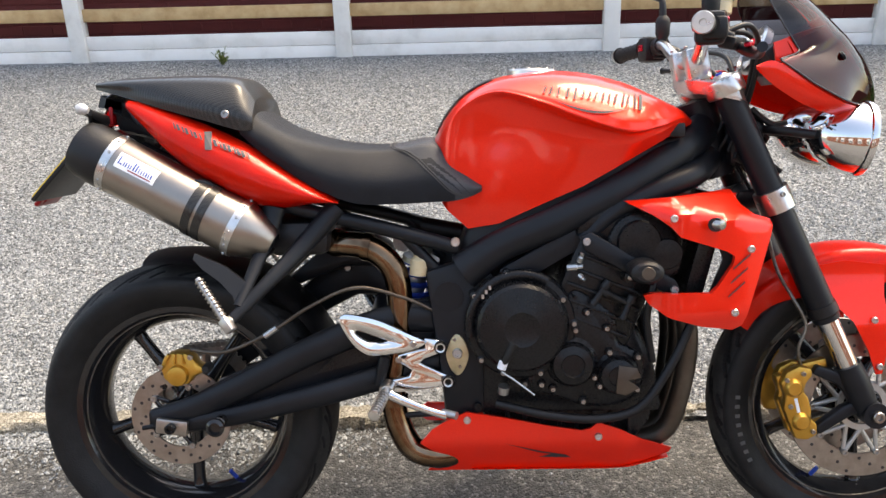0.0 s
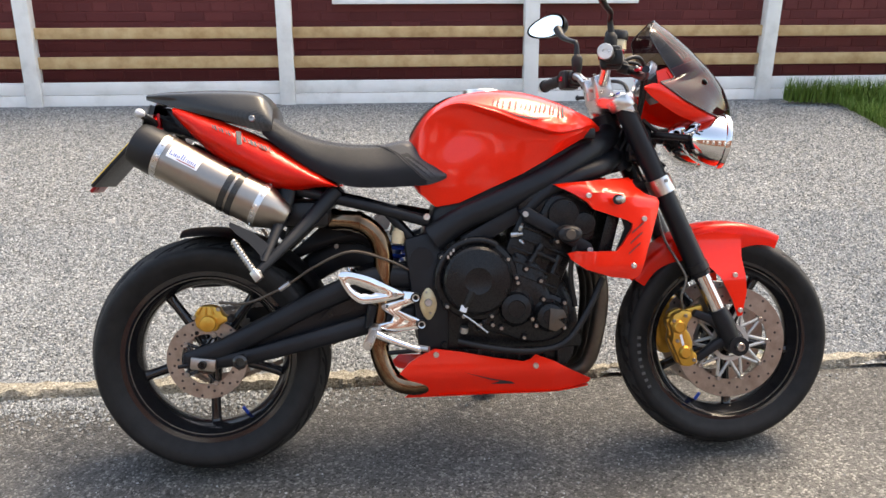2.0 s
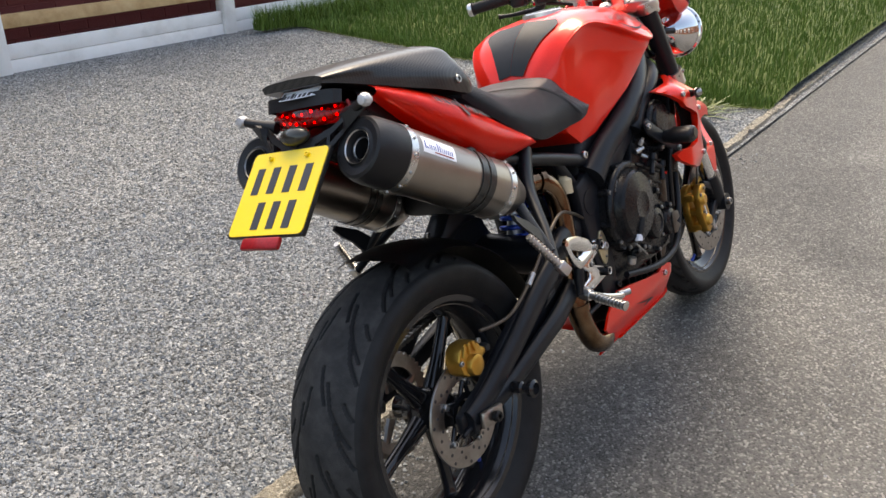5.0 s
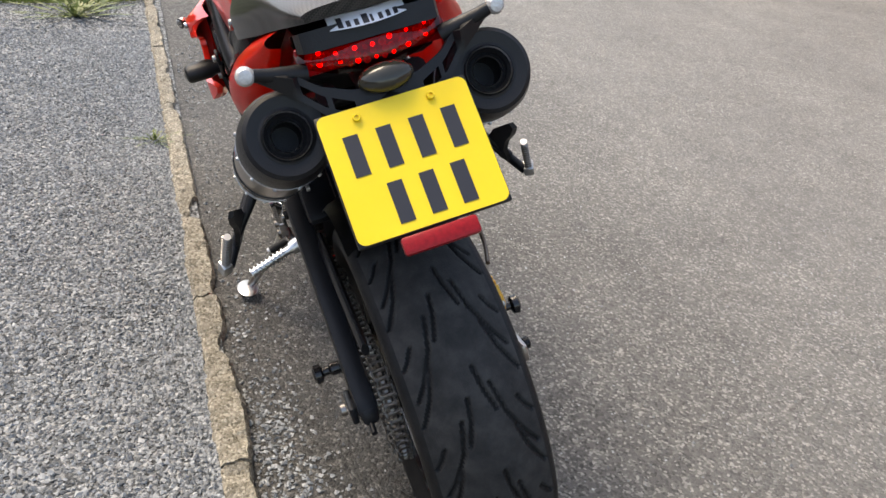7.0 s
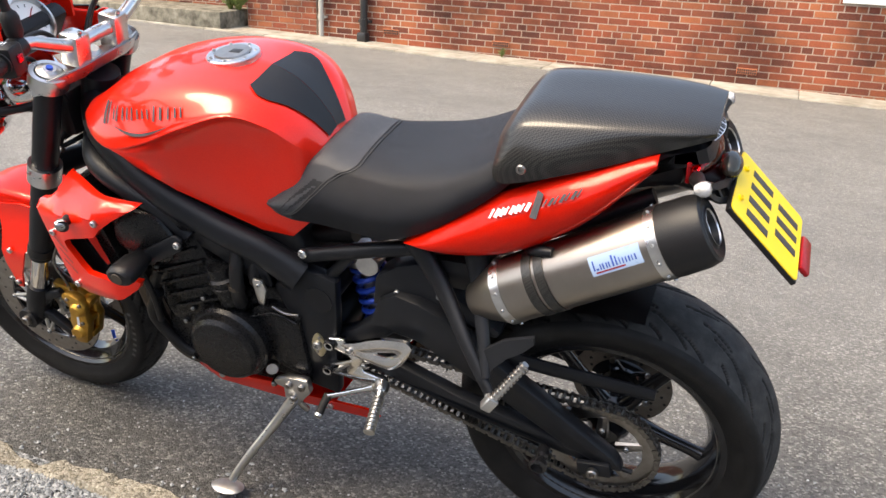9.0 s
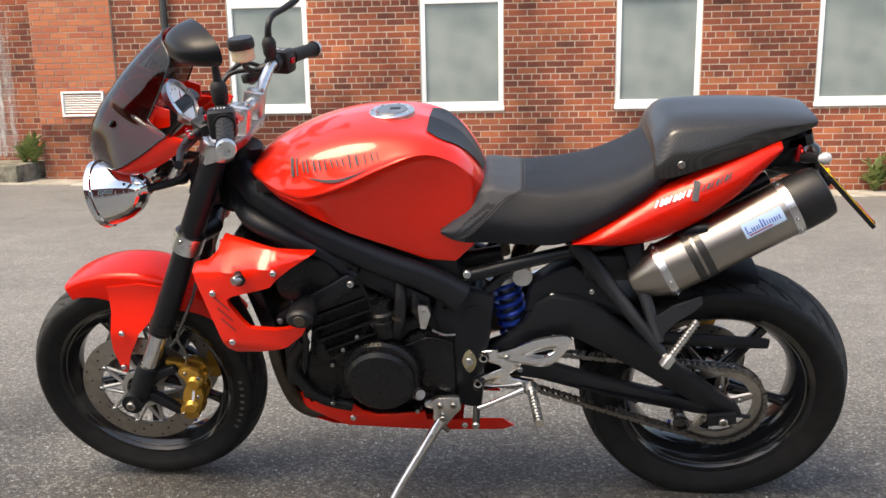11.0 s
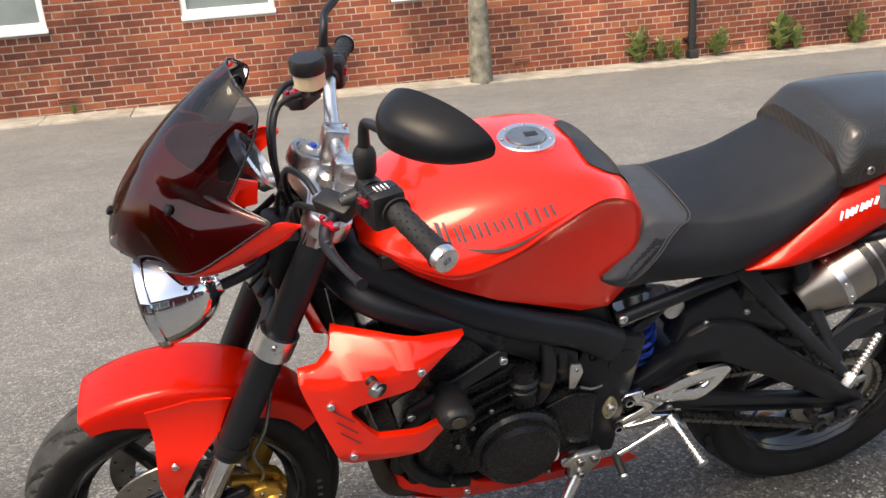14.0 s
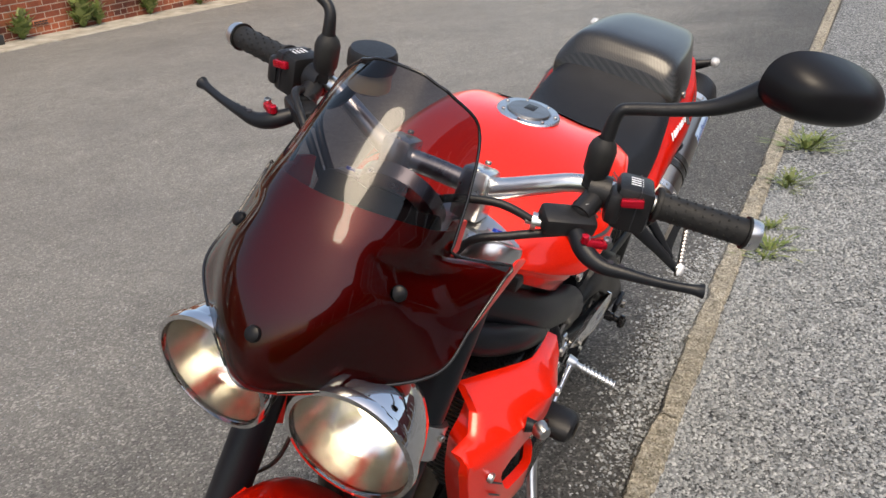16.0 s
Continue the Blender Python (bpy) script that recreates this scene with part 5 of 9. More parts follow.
# ---- frame ----
bm = bmesh.new()
bm_tube(bm, [(1.065, 0, 0.93), (1.115, 0, 0.78)], 0.038, 20, 2)
for s in S:
    bm_tube(bm, [(1.075, s * 0.03, 0.875), (1.02, s * 0.085, 0.838), (0.9, s * 0.128, 0.768), (0.76, s * 0.138, 0.702), (0.66, s * 0.132, 0.658), (0.59, s * 0.126, 0.61)], [0.034, 0.033, 0.032, 0.031, 0.032, 0.038], 18, flat=0.8)
    bm_tube(bm, [(1.085, s * 0.03, 0.815), (1.04, s * 0.1, 0.79), (0.97, s * 0.135, 0.765), (0.88, s * 0.14, 0.722), (0.82, s * 0.14, 0.668)], [0.028, 0.026, 0.022, 0.02, 0.018], 14)
    bm_plate(bm, [(0.515, 0.61), (0.63, 0.645), (0.66, 0.57), (0.63, 0.48), (0.628, 0.32), (0.55, 0.305), (0.538, 0.43), (0.525, 0.52)], s * 0.098, s * 0.128, 0.01)
bm_tube(bm, [(0.56, -0.13, 0.56), (0.56, 0.13, 0.56)], 0.03, 14, 2)
frame_ob = part("frame", bm, M_SATIN, bike, "satin black twin-spar frame", True, 40)
for s in S:
    bolt(frame_ob, (0.575, s * 0.125, 0.668), (0, s, 0), 0.011, M_ALU)
    bm = bmesh.new()
    k = 1.0 if s < 0 else 0.72
    oval = [(0.575 + 0.023 * k * math.cos(a) * (1 - 0.25 * abs(math.sin(a))), 0.443 + 0.042 * k * math.sin(a)) for a in [2 * math.pi * k / 24 for k in range(24)]]
    bm_plate(bm, oval, s * 0.128, s * 0.133, 0.0015)
    g = part("pivot_cover", bm, M_BRASS, frame_ob, "brass-coloured pivot cover", True)
    bolt(g, (0.575, s * 0.133, 0.447), (0, s, 0), 0.012, M_CAST)
    bolt(g, (0.57, s * 0.133, 0.443 + 0.031 * k), (0, s, 0), 0.004, M_STEEL)
    bolt(g, (0.58, s * 0.133, 0.443 - 0.024 * k), (0, s, 0), 0.004, M_STEEL)
    bolt(frame_ob, (0.625, s * 0.129, 0.59), (0, s, 0), 0.011, M_ENGINE)
    bolt(frame_ob, (0.615, s * 0.129, 0.335), (0, s, 0), 0.01, M_ENGINE)
subframe = tube("subframe", [(0.2, -0.11, 0.75), (0.2, 0.11, 0.75)], 0.014, M_SATIN, bike, "black tubular subframe", 10)
for s in S:
    tube("subframe_rail", [(0.58, s * 0.115, 0.655), (0.42, s * 0.115, 0.70), (0.25, s * 0.11, 0.742), (0.1, s * 0.09, 0.79), (-0.05, s * 0.06, 0.86)], 0.015, M_SATIN, subframe, "", 12)
    tube("subframe_stay", [(0.545, s * 0.105, 0.6), (0.47, s * 0.11, 0.685)], 0.012, M_SATIN, subframe, "", 10)
# airbox filling the space under the tank
bm = bmesh.new()
bm_plate(bm, [(0.56, 0.6), (0.6, 0.7), (0.7, 0.74), (0.85, 0.82), (1.0, 0.87), (1.05, 0.84), (1.02, 0.77), (0.9, 0.7), (0.72, 0.6), (0.62, 0.56)], -0.108, 0.108, 0.015)
part("airbox", bm, M_PLASTIC, bike, "black airbox under the tank", True, 40)

# passenger footrest hangers
for s in S:
    bm = bmesh.new()
    bm_tube(bm, [(0.345, s * 0.12, 0.74), (0.285, s * 0.15, 0.672), (0.215, s * 0.215, 0.6), (0.158, s * 0.262, 0.543)], [0.021, 0.018, 0.013, 0.01], 12, flat=0.7)
    bm_tube(bm, [(0.225, s * 0.13, 0.74), (0.21, s * 0.16, 0.675), (0.175, s * 0.245, 0.572)], [0.023, 0.016, 0.009], 12, flat=0.7)
    hg = part("footrest_hanger", bm, M_SATIN, bike, "black passenger footrest hanger", True, 45)
    panel("bracket_fin", [(0.2, 0.6), (0.15, 0.642), (0.096, 0.67), (0.094, 0.66), (0.112, 0.64), (0.14, 0.618), (0.165, 0.59), (0.172, 0.56), (0.19, 0.565)], lambda x, z, s=s: s * (0.549 - 0.384 * x - 0.419 * z), 0.008, M_SATIN, hg, "", 0.03)
    p0, p1 = Vector((0.16, s * 0.27, 0.545)), Vector((0.104, s * 0.247, 0.626))
    pg = tube("passenger_peg", [p0, p1], [0.0068, 0.006], M_CAST, hg, "folded ribbed alloy passenger peg", 10)
    pm = axis_m(p0, p1 - p0)
    for k in range(10):
        box_ob("peg_rib", (-0.0058, -0.0075, 0.016 + 0.0085 * k), (0.0058, 0.0075, 0.0205 + 0.0085 * k), M_STEEL, pg, "", 0.001, pm)
    box_ob("peg_clevis", (-0.009, -0.01, -0.016), (0.009, 0.01, 0.012), M_CAST, pg, "", 0.003, pm)
    bolt(hg, (0.165, s * 0.262, 0.55), (0, s, 0), 0.007, M_CAST)

# ---- engine ----
bm = bmesh.new()
bm_plate(bm, [(0.60, 0.315), (0.985, 0.315), (0.965, 0.42), (0.93, 0.5), (0.64, 0.57), (0.60, 0.5)], -0.122, 0.12, 0.015)
bm_plate(bm, [(0.61, 0.33), (0.66, 0.248), (0.93, 0.245), (0.965, 0.29), (0.97, 0.33)], -0.1, 0.085, 0.015)
engine = part("engine", bm, M_ENGINE, bike, "black three-cylinder engine", True, 40)
bm = bmesh.new()
bm_box(bm, (-0.085, -0.14, -0.11), (0.085, 0.14, 0.09), 0.012, pose(0.865, 0, 0.575, 0, 22, 0))
part("cylinder_block", bm, M_ENGINE, engine, "", True)
bm = bmesh.new()
bm_box(bm, (-0.1, -0.155, -0.035), (0.1, 0.155, 0.06), 0.02, pose(0.905, 0, 0.675, 0, 22, 0))
part("cylinder_head", bm, M_ENGINE, engine, "", True)
def boss(x, z, s, y, r, h, material=None):
    """A round lump cast on the engine, with a bolt."""
    ob = turned("boss", [(r * 1.25, 0), (r, h * 0.5), (r * 0.9, h), (r * 0.55, h * 1.05), (0, h * 1.05)], (x, s * y, z), (0, s, 0), material or M_ENGINE, engine, "", 20)
    bolt(ob, (x, s * (y + h * 1.02), z), (0, s, 0), 0.0058)


def casing(name, outline, s, y0, y1, label="", bev=0.01, n=0):
    """A cast cover with rounded outline on one side of the engine."""
    if n:
        outline = [(p.x, p.z) for p in spline([(x, 0, z) for x, z in outline] + [(outline[0][0], 0, outline[0][1])], n)[:-1]]
    bm = bmesh.new()
    bm_plate(bm, outline, s * y0, s * y1, bev)
    return part(name, bm, M_ENGINE, engine, label, True, 40)


# clutch side: domed lid in a bolted ring, two round covers, water pump and pipes
clutch = turned("clutch_cover", [(0.108, 0.0), (0.108, 0.024), (0.103, 0.03), (0.093, 0.032), (0.089, 0.04), (0.086, 0.054), (0.08, 0.06), (0.034, 0.069), (0.03, 0.0675), (0.0, 0.0665)], (0.70, -0.122, 0.506), (0, -1, 0), M_ENGINE, engine, "round satin black clutch cover", 64, False, 22)
for x, z in ((0.673, 0.607), (0.738, 0.598), (0.781, 0.556), (0.802, 0.508), (0.778, 0.44), (0.737, 0.41), (0.664, 0.411), (0.61, 0.565), (0.598, 0.49), (0.622, 0.438)):
    boss(x, z, -1, 0.122, 0.0095, 0.032)
tube("cover_arch", [(0.70 + 0.1 * math.cos(radians(a)), -0.152, 0.506 + 0.1 * math.sin(radians(a))) for a in range(60, 200, 12)], 0.011, M_ENGINE, clutch, "", 10)
for bx_, bz_ in ((0.626, 0.566), (0.633, 0.575), (0.64, 0.583)):
    box_ob("cover_mark", (bx_ - 0.0025, -0.164, bz_ - 0.004), (bx_ + 0.0025, -0.1625, bz_ + 0.004), M_CAST, clutch, "pale marking", 0)
casing("side_casing", [(0.70, 0.372), (0.77, 0.358), (0.83, 0.336), (0.9, 0.342), (0.937, 0.375), (0.934, 0.44), (0.89, 0.47), (0.885, 0.515), (0.84, 0.556), (0.795, 0.572), (0.772, 0.5), (0.72, 0.42)], -1, 0.12, 0.148, "", 0.012, 48)
for x, z in ((0.827, 0.53), (0.805, 0.495), (0.865, 0.498), (0.871, 0.45), (0.766, 0.437), (0.842, 0.4), (0.852, 0.382), (0.739, 0.387), (0.706, 0.388), (0.761, 0.378), (0.82, 0.352), (0.925, 0.375), (0.926, 0.44)):
    boss(x, z, -1, 0.146, 0.008, 0.01)
for cx, cz, r, dep in ((0.798, 0.43, 0.042, 0.052), (0.886, 0.407, 0.036, 0.05)):
    turned("engine_cover", [(r * 1.22, 0.012), (r * 1.2, 0.026), (r * 1.02, 0.032), (r * 0.97, dep - 0.006), (r * 0.9, dep), (r * 0.55, dep + 0.004), (r * 0.5, dep + 0.001), (0, dep + 0.002)], (cx, -0.122, cz), (0, -1, 0), M_ENGINE, engine, "round black engine cover", 40)
casing("cam_cover", [(0.862, 0.672), (0.885, 0.71), (0.925, 0.722), (0.972, 0.703), (1.0, 0.662), (1.002, 0.615), (0.98, 0.598), (0.925, 0.605), (0.868, 0.64)], -1, 0.15, 0.168, "black cam cover with two round lobes", 0.009, 40)
for cx, cz, r in ((0.922, 0.668, 0.042), (0.974, 0.645, 0.03)):
    turned("cam_lobe", [(r, 0), (r, 0.006), (r * 0.92, 0.011), (r * 0.3, 0.013), (0, 0.013)], (cx, -0.166, cz), (0, -1, 0), M_ENGINE, engine, "", 36)
boss(0.905, 0.6, -1, 0.14, 0.011, 0.03)
for p0, p1 in (((0.868, -0.16, 0.592), (0.836, -0.163, 0.548)), ((0.913, -0.16, 0.562), (0.893, -0.163, 0.518)), ((0.85, -0.158, 0.575), (0.905, -0.158, 0.548))):
    tube("coil_stub", [p0, Vector(p0).lerp(Vector(p1), 0.3), Vector(p0).lerp(Vector(p1), 0.34), p1], [0.0095, 0.0095, 0.006, 0.0075], M_PLASTIC, engine, "", 12, 14)
for p, d, r, h in (((0.79, -0.15, 0.618), (0.9, -0.3, 0.1), 0.007, 0.03), ((0.812, -0.155, 0.63), (0.2, -0.5, 0.8), 0.006, 0.02), ((0.812, -0.155, 0.604), (0.5, -0.6, -0.5), 0.005, 0.016)):
    turned("sensor", [(r, 0), (r, h * 0.6), (r * 0.65, h * 0.7), (r * 0.65, h), (0, h)], p, d, M_CAST, engine, "bright sensor body", 8)
tube("oil_level_boot", [(0.664, -0.186, 0.44), (0.672, -0.188, 0.455), (0.684, -0.19, 0.48)], [0.006, 0.008, 0.0085], M_GRIP, engine, "black rubber cable boot", 12)
turned("boot_collar", [(0.0, -0.008), (0.009, -0.008), (0.009, 0.008), (0, 0.008)], (0.662, -0.183, 0.436), (0.3, 0, 0.9), M_LABEL, engine, "pale plastic collar", 12)
tube("cable_rod", [(0.66, -0.175, 0.42), (0.69, -0.172, 0.398), (0.724, -0.168, 0.37)], 0.0022, M_CAST, engine, "", 6)
casing("gear_bracket", [(0.885, 0.43), (0.92, 0.425), (0.928, 0.405), (0.905, 0.4), (0.925, 0.385), (0.9, 0.37), (0.88, 0.375)], -1, 0.172, 0.178, "", 0.001).data.materials[0] = M_HEADER
turned("pipe_joint", [(0, 0), (0.011, 0), (0.011, 0.016), (0, 0.016)], (0.664, -0.15, 0.37), (0.1, -0.3, 0.9), M_CAST, engine, "", 16)
tube("lower_hose", [(0.65, -0.14, 0.345), (0.75, -0.156, 0.325), (0.85, -0.16, 0.318), (0.93, -0.158, 0.34), (0.99, -0.15, 0.42), (1.03, -0.14, 0.5)], 0.009, M_PLASTIC, engine, "", 12)
for k in range(9):
    box_ob("sump_rib", (0.635 + 0.035 * k, -0.112, 0.265), (0.643 + 0.035 * k, -0.098, 0.325), M_ENGINE, engine, "", 0.002)
box_ob("sump_cover", (0.64, -0.095, 0.215), (0.9, 0.03, 0.26), M_ENGINE, engine, "", 0.015)
# generator side: round cover, plain sprocket cover, thermostat housing with ribs, hoses
gen = turned("generator_cover", [(0.09, 0.0), (0.09, 0.02), (0.085, 0.028), (0.08, 0.03), (0.078, 0.042), (0.07, 0.05), (0.03, 0.054), (0, 0.054)], (0.776, 0.14, 0.42), (0, 1, 0), M_ENGINE, engine, "round black generator cover", 56, False, 25)
tube("cover_arch", [(0.78 + 0.082 * math.cos(radians(a)), 0.15, 0.372 + 0.082 * math.sin(radians(a))) for a in range(35, 150, 10)], 0.006, M_ENGINE, gen, "", 8)
casing("sprocket_cover", [(0.61, 0.508), (0.645, 0.52), (0.679, 0.528), (0.722, 0.5), (0.712, 0.42), (0.68, 0.37), (0.64, 0.352), (0.607, 0.355)], 1, 0.11, 0.14, "plain black front sprocket cover", 0.012, 40)
tube("cover_ridge", [(0.612, 0.142, 0.497), (0.66, 0.142, 0.512), (0.715, 0.142, 0.492)], 0.004, M_ENGINE, engine, "", 8)
casing("side_casing", [(0.73, 0.46), (0.82, 0.455), (0.89, 0.42), (0.94, 0.46), (0.92, 0.56), (0.87, 0.6), (0.79, 0.62), (0.735, 0.57)], 1, 0.118, 0.14, "", 0.012, 40)
for x, z in ((0.926, 0.575), (0.789, 0.552), (0.743, 0.578), (0.742, 0.542), (0.827, 0.515), (0.862, 0.48), (0.73, 0.48), (0.891, 0.438), (0.616, 0.605), (0.714, 0.418), (0.9, 0.33), (0.7, 0.31)):
    boss(x, z, 1, 0.128, 0.008, 0.016)
th = turned("thermostat_housing", [(0.03, -0.05), (0.03, -0.012), (0.034, -0.01), (0.034, -0.004), (0.03, -0.002), (0.03, 0.006), (0.034, 0.008), (0.034, 0.014), (0.028, 0.018), (0.026, 0.04), (0.0, 0.045)], (0.765, 0.135, 0.57), (0.1, 0.1, 1), M_ENGINE, engine, "", 28)
casing("cam_cover", [(0.835, 0.66), (0.875, 0.715), (0.935, 0.72), (0.985, 0.68), (0.985, 0.63), (0.93, 0.61), (0.87, 0.61)], 1, 0.15, 0.168, "black cam cover", 0.009, 40)
for pts, r in (([(0.725, 0.12, 0.66), (0.722, 0.15, 0.61), (0.728, 0.152, 0.56), (0.738, 0.14, 0.52)], 0.0145), ([(0.69, 0.11, 0.64), (0.692, 0.135, 0.6), (0.685, 0.13, 0.56)], 0.013), ([(0.95, 0.14, 0.5), (0.99, 0.13, 0.42), (0.94, 0.12, 0.33), (0.86, 0.115, 0.3)], 0.014), ([(0.93, 0.13, 0.56), (0.985, 0.12, 0.47), (1.0, 0.1, 0.36)], 0.016)):
    tube("coolant_hose", pts, r, M_PLASTIC, engine, "", 12)
for p, d in (((0.728, 0.152, 0.575), (0.1, 0, -1)), ((0.69, 0.132, 0.585), (0.1, 0, -1))):
    turned("hose_clip", [(0.0135, -0.005), (0.0165, -0.005), (0.0165, 0.005), (0.0135, 0.005)], p, d, M_HEADER, engine, "", 20, True)
bm = bmesh.new()
bm_plate(bm, [(0.655, 0.582), (0.662, 0.604), (0.682, 0.606), (0.684, 0.596), (0.681, 0.545), (0.668, 0.543)], 0.15, 0.158, 0.003)
arm = part("clutch_arm", bm, M_ALU, engine, "alloy clutch release arm", True)
bolt(arm, (0.67, 0.158, 0.593), (0, 1, 0), 0.005)
tube("clutch_cable", [(0.655, 0.15, 0.538), (0.63, 0.148, 0.525), (0.605, 0.14, 0.52)], 0.003, M_STEEL, engine, "", 8)
turned("oil_filler", [(0, 0.02), (0.012, 0.02), (0.014, 0.016), (0.014, 0)], (0.7, 0.135, 0.355), (-0.5, 0.8, 0.3), M_CAST, engine, "", 18)
for s in S:
    for k in range(5):
        box_ob("cylinder_rib", (-0.075, s * 0.143 - 0.006, -0.08 + 0.03 * k), (0.075, s * 0.143 + 0.006, -0.073 + 0.03 * k), M_ENGINE, engine, "", 0.002, pose(0.865, 0, 0.575, 0, 22, 0))
    tube("engine_cable", [(0.98, s * 0.13, 0.66), (0.955, s * 0.17, 0.6), (0.94, s * 0.165, 0.52), (0.955, s * 0.15, 0.43)], 0.007, M_PLASTIC, engine, "", 8)
for s, (ex, ez) in ((-1, (0.986, 0.576)), (1, (0.986, 0.582))):
    bm = bmesh.new()
    bm_plate(bm, [(0.812, 0.682), (0.83, 0.69), (0.99, 0.595), (1.0, 0.575), (0.985, 0.562), (0.82, 0.655)], s * 0.17, s * 0.178, 0.003)
    br = part("slider_bracket", bm, M_SATIN, bike, "black crash-bobbin bracket", True)
    for bx_, bz_ in ((0.822, 0.672), (0.987, 0.578)):
        bolt(br, (bx_, s * 0.179, bz_), (0, s, 0), 0.009, M_CAST)
    bm = bmesh.new()
    bm_turn(bm, [(0.018, 0.0), (0.02, 0.02), (0.0245, 0.03), (0.0255, 0.07), (0.0235, 0.08), (0.018, 0.085), (0, 0.086)], axis_m((0.922, s * 0.17, 0.623), (0, s, 0)), 36)
    for v in bm.verts:
        v.co.x = 0.922 + (v.co.x - 0.922) * 1.25
        v.co.z = 0.623 + (v.co.z - 0.623) * 0.85
    cb = part("crash_bobbin", bm, M_PLASTIC, br, "black nylon crash bobbin", True, 35)
    turned("badge", [(0, 0.001), (0.0115, 0.001), (0.0125, 0)], (0.922, s * 0.257, 0.623), (0, s, 0), M_HEADER, cb, "small oval metal badge", 24)

# frame gussets between the spars
for s in S:
    bm = bmesh.new()
    bm_plate(bm, [(0.9, 0.745), (0.78, 0.68), (0.66, 0.615), (0.655, 0.575), (0.7, 0.585), (0.83, 0.66), (0.9, 0.715)], s * 0.126, s * 0.137, 0.004)
    part("gusset", bm, M_SATIN, frame_ob, "", True, 40)

# exhaust
bm = bmesh.new()
for yy in (-0.085, 0.0, 0.085):
    bm_tube(bm, [(0.955, yy, 0.58), (1.015, yy, 0.545), (1.04, yy * 0.95, 0.46), (1.03, yy * 0.8, 0.34), (1.0, yy * 0.6, 0.25), (0.92, yy * 0.4, 0.225), (0.8, -0.02 + yy * 0.2, 0.235)], 0.021, 14)
bm_tube(bm, [(0.82, -0.02, 0.235), (0.65, -0.06, 0.235), (0.58, -0.09, 0.228)], 0.03, 16)
header = part("exhaust_header", bm, M_HEADER, bike, "dull steel exhaust header pipes", True, 50)
link = tube("link_pipe", [(0.58, -0.09, 0.228), (0.53, -0.11, 0.225), (0.475, -0.115, 0.25), (0.445, -0.11, 0.33), (0.45, -0.105, 0.43), (0.462, -0.105, 0.53), (0.452, -0.105, 0.61), (0.405, -0.1, 0.655), (0.33, -0.08, 0.665), (0.27, -0.02, 0.68)], 0.0255, M_BRONZE, bike, "heat-bronzed steel link pipe", 20, 60)
for p, d in (((0.4, -0.1, 0.657), (-1, 0.15, 0.2)), ((0.34, -0.083, 0.664), (-1, 0.3, 0.1)), ((0.446, -0.11, 0.345), (-0.05, 0, 1))):
    turned("clamp", [(0.0262, -0.008), (0.0285, -0.008), (0.0285, 0.008), (0.0262, 0.008)], p, d, M_BRONZE, link, "", 24, True)
tube("exhaust_bulb", [(0.6, 0.05, 0.66), (0.5, 0.05, 0.68)], 0.02, M_PLASTIC, link, "", 10)
tail_can = Vector((0.225, 0.1537, 0.671)), Vector((-0.145, 0.127, 0.868))
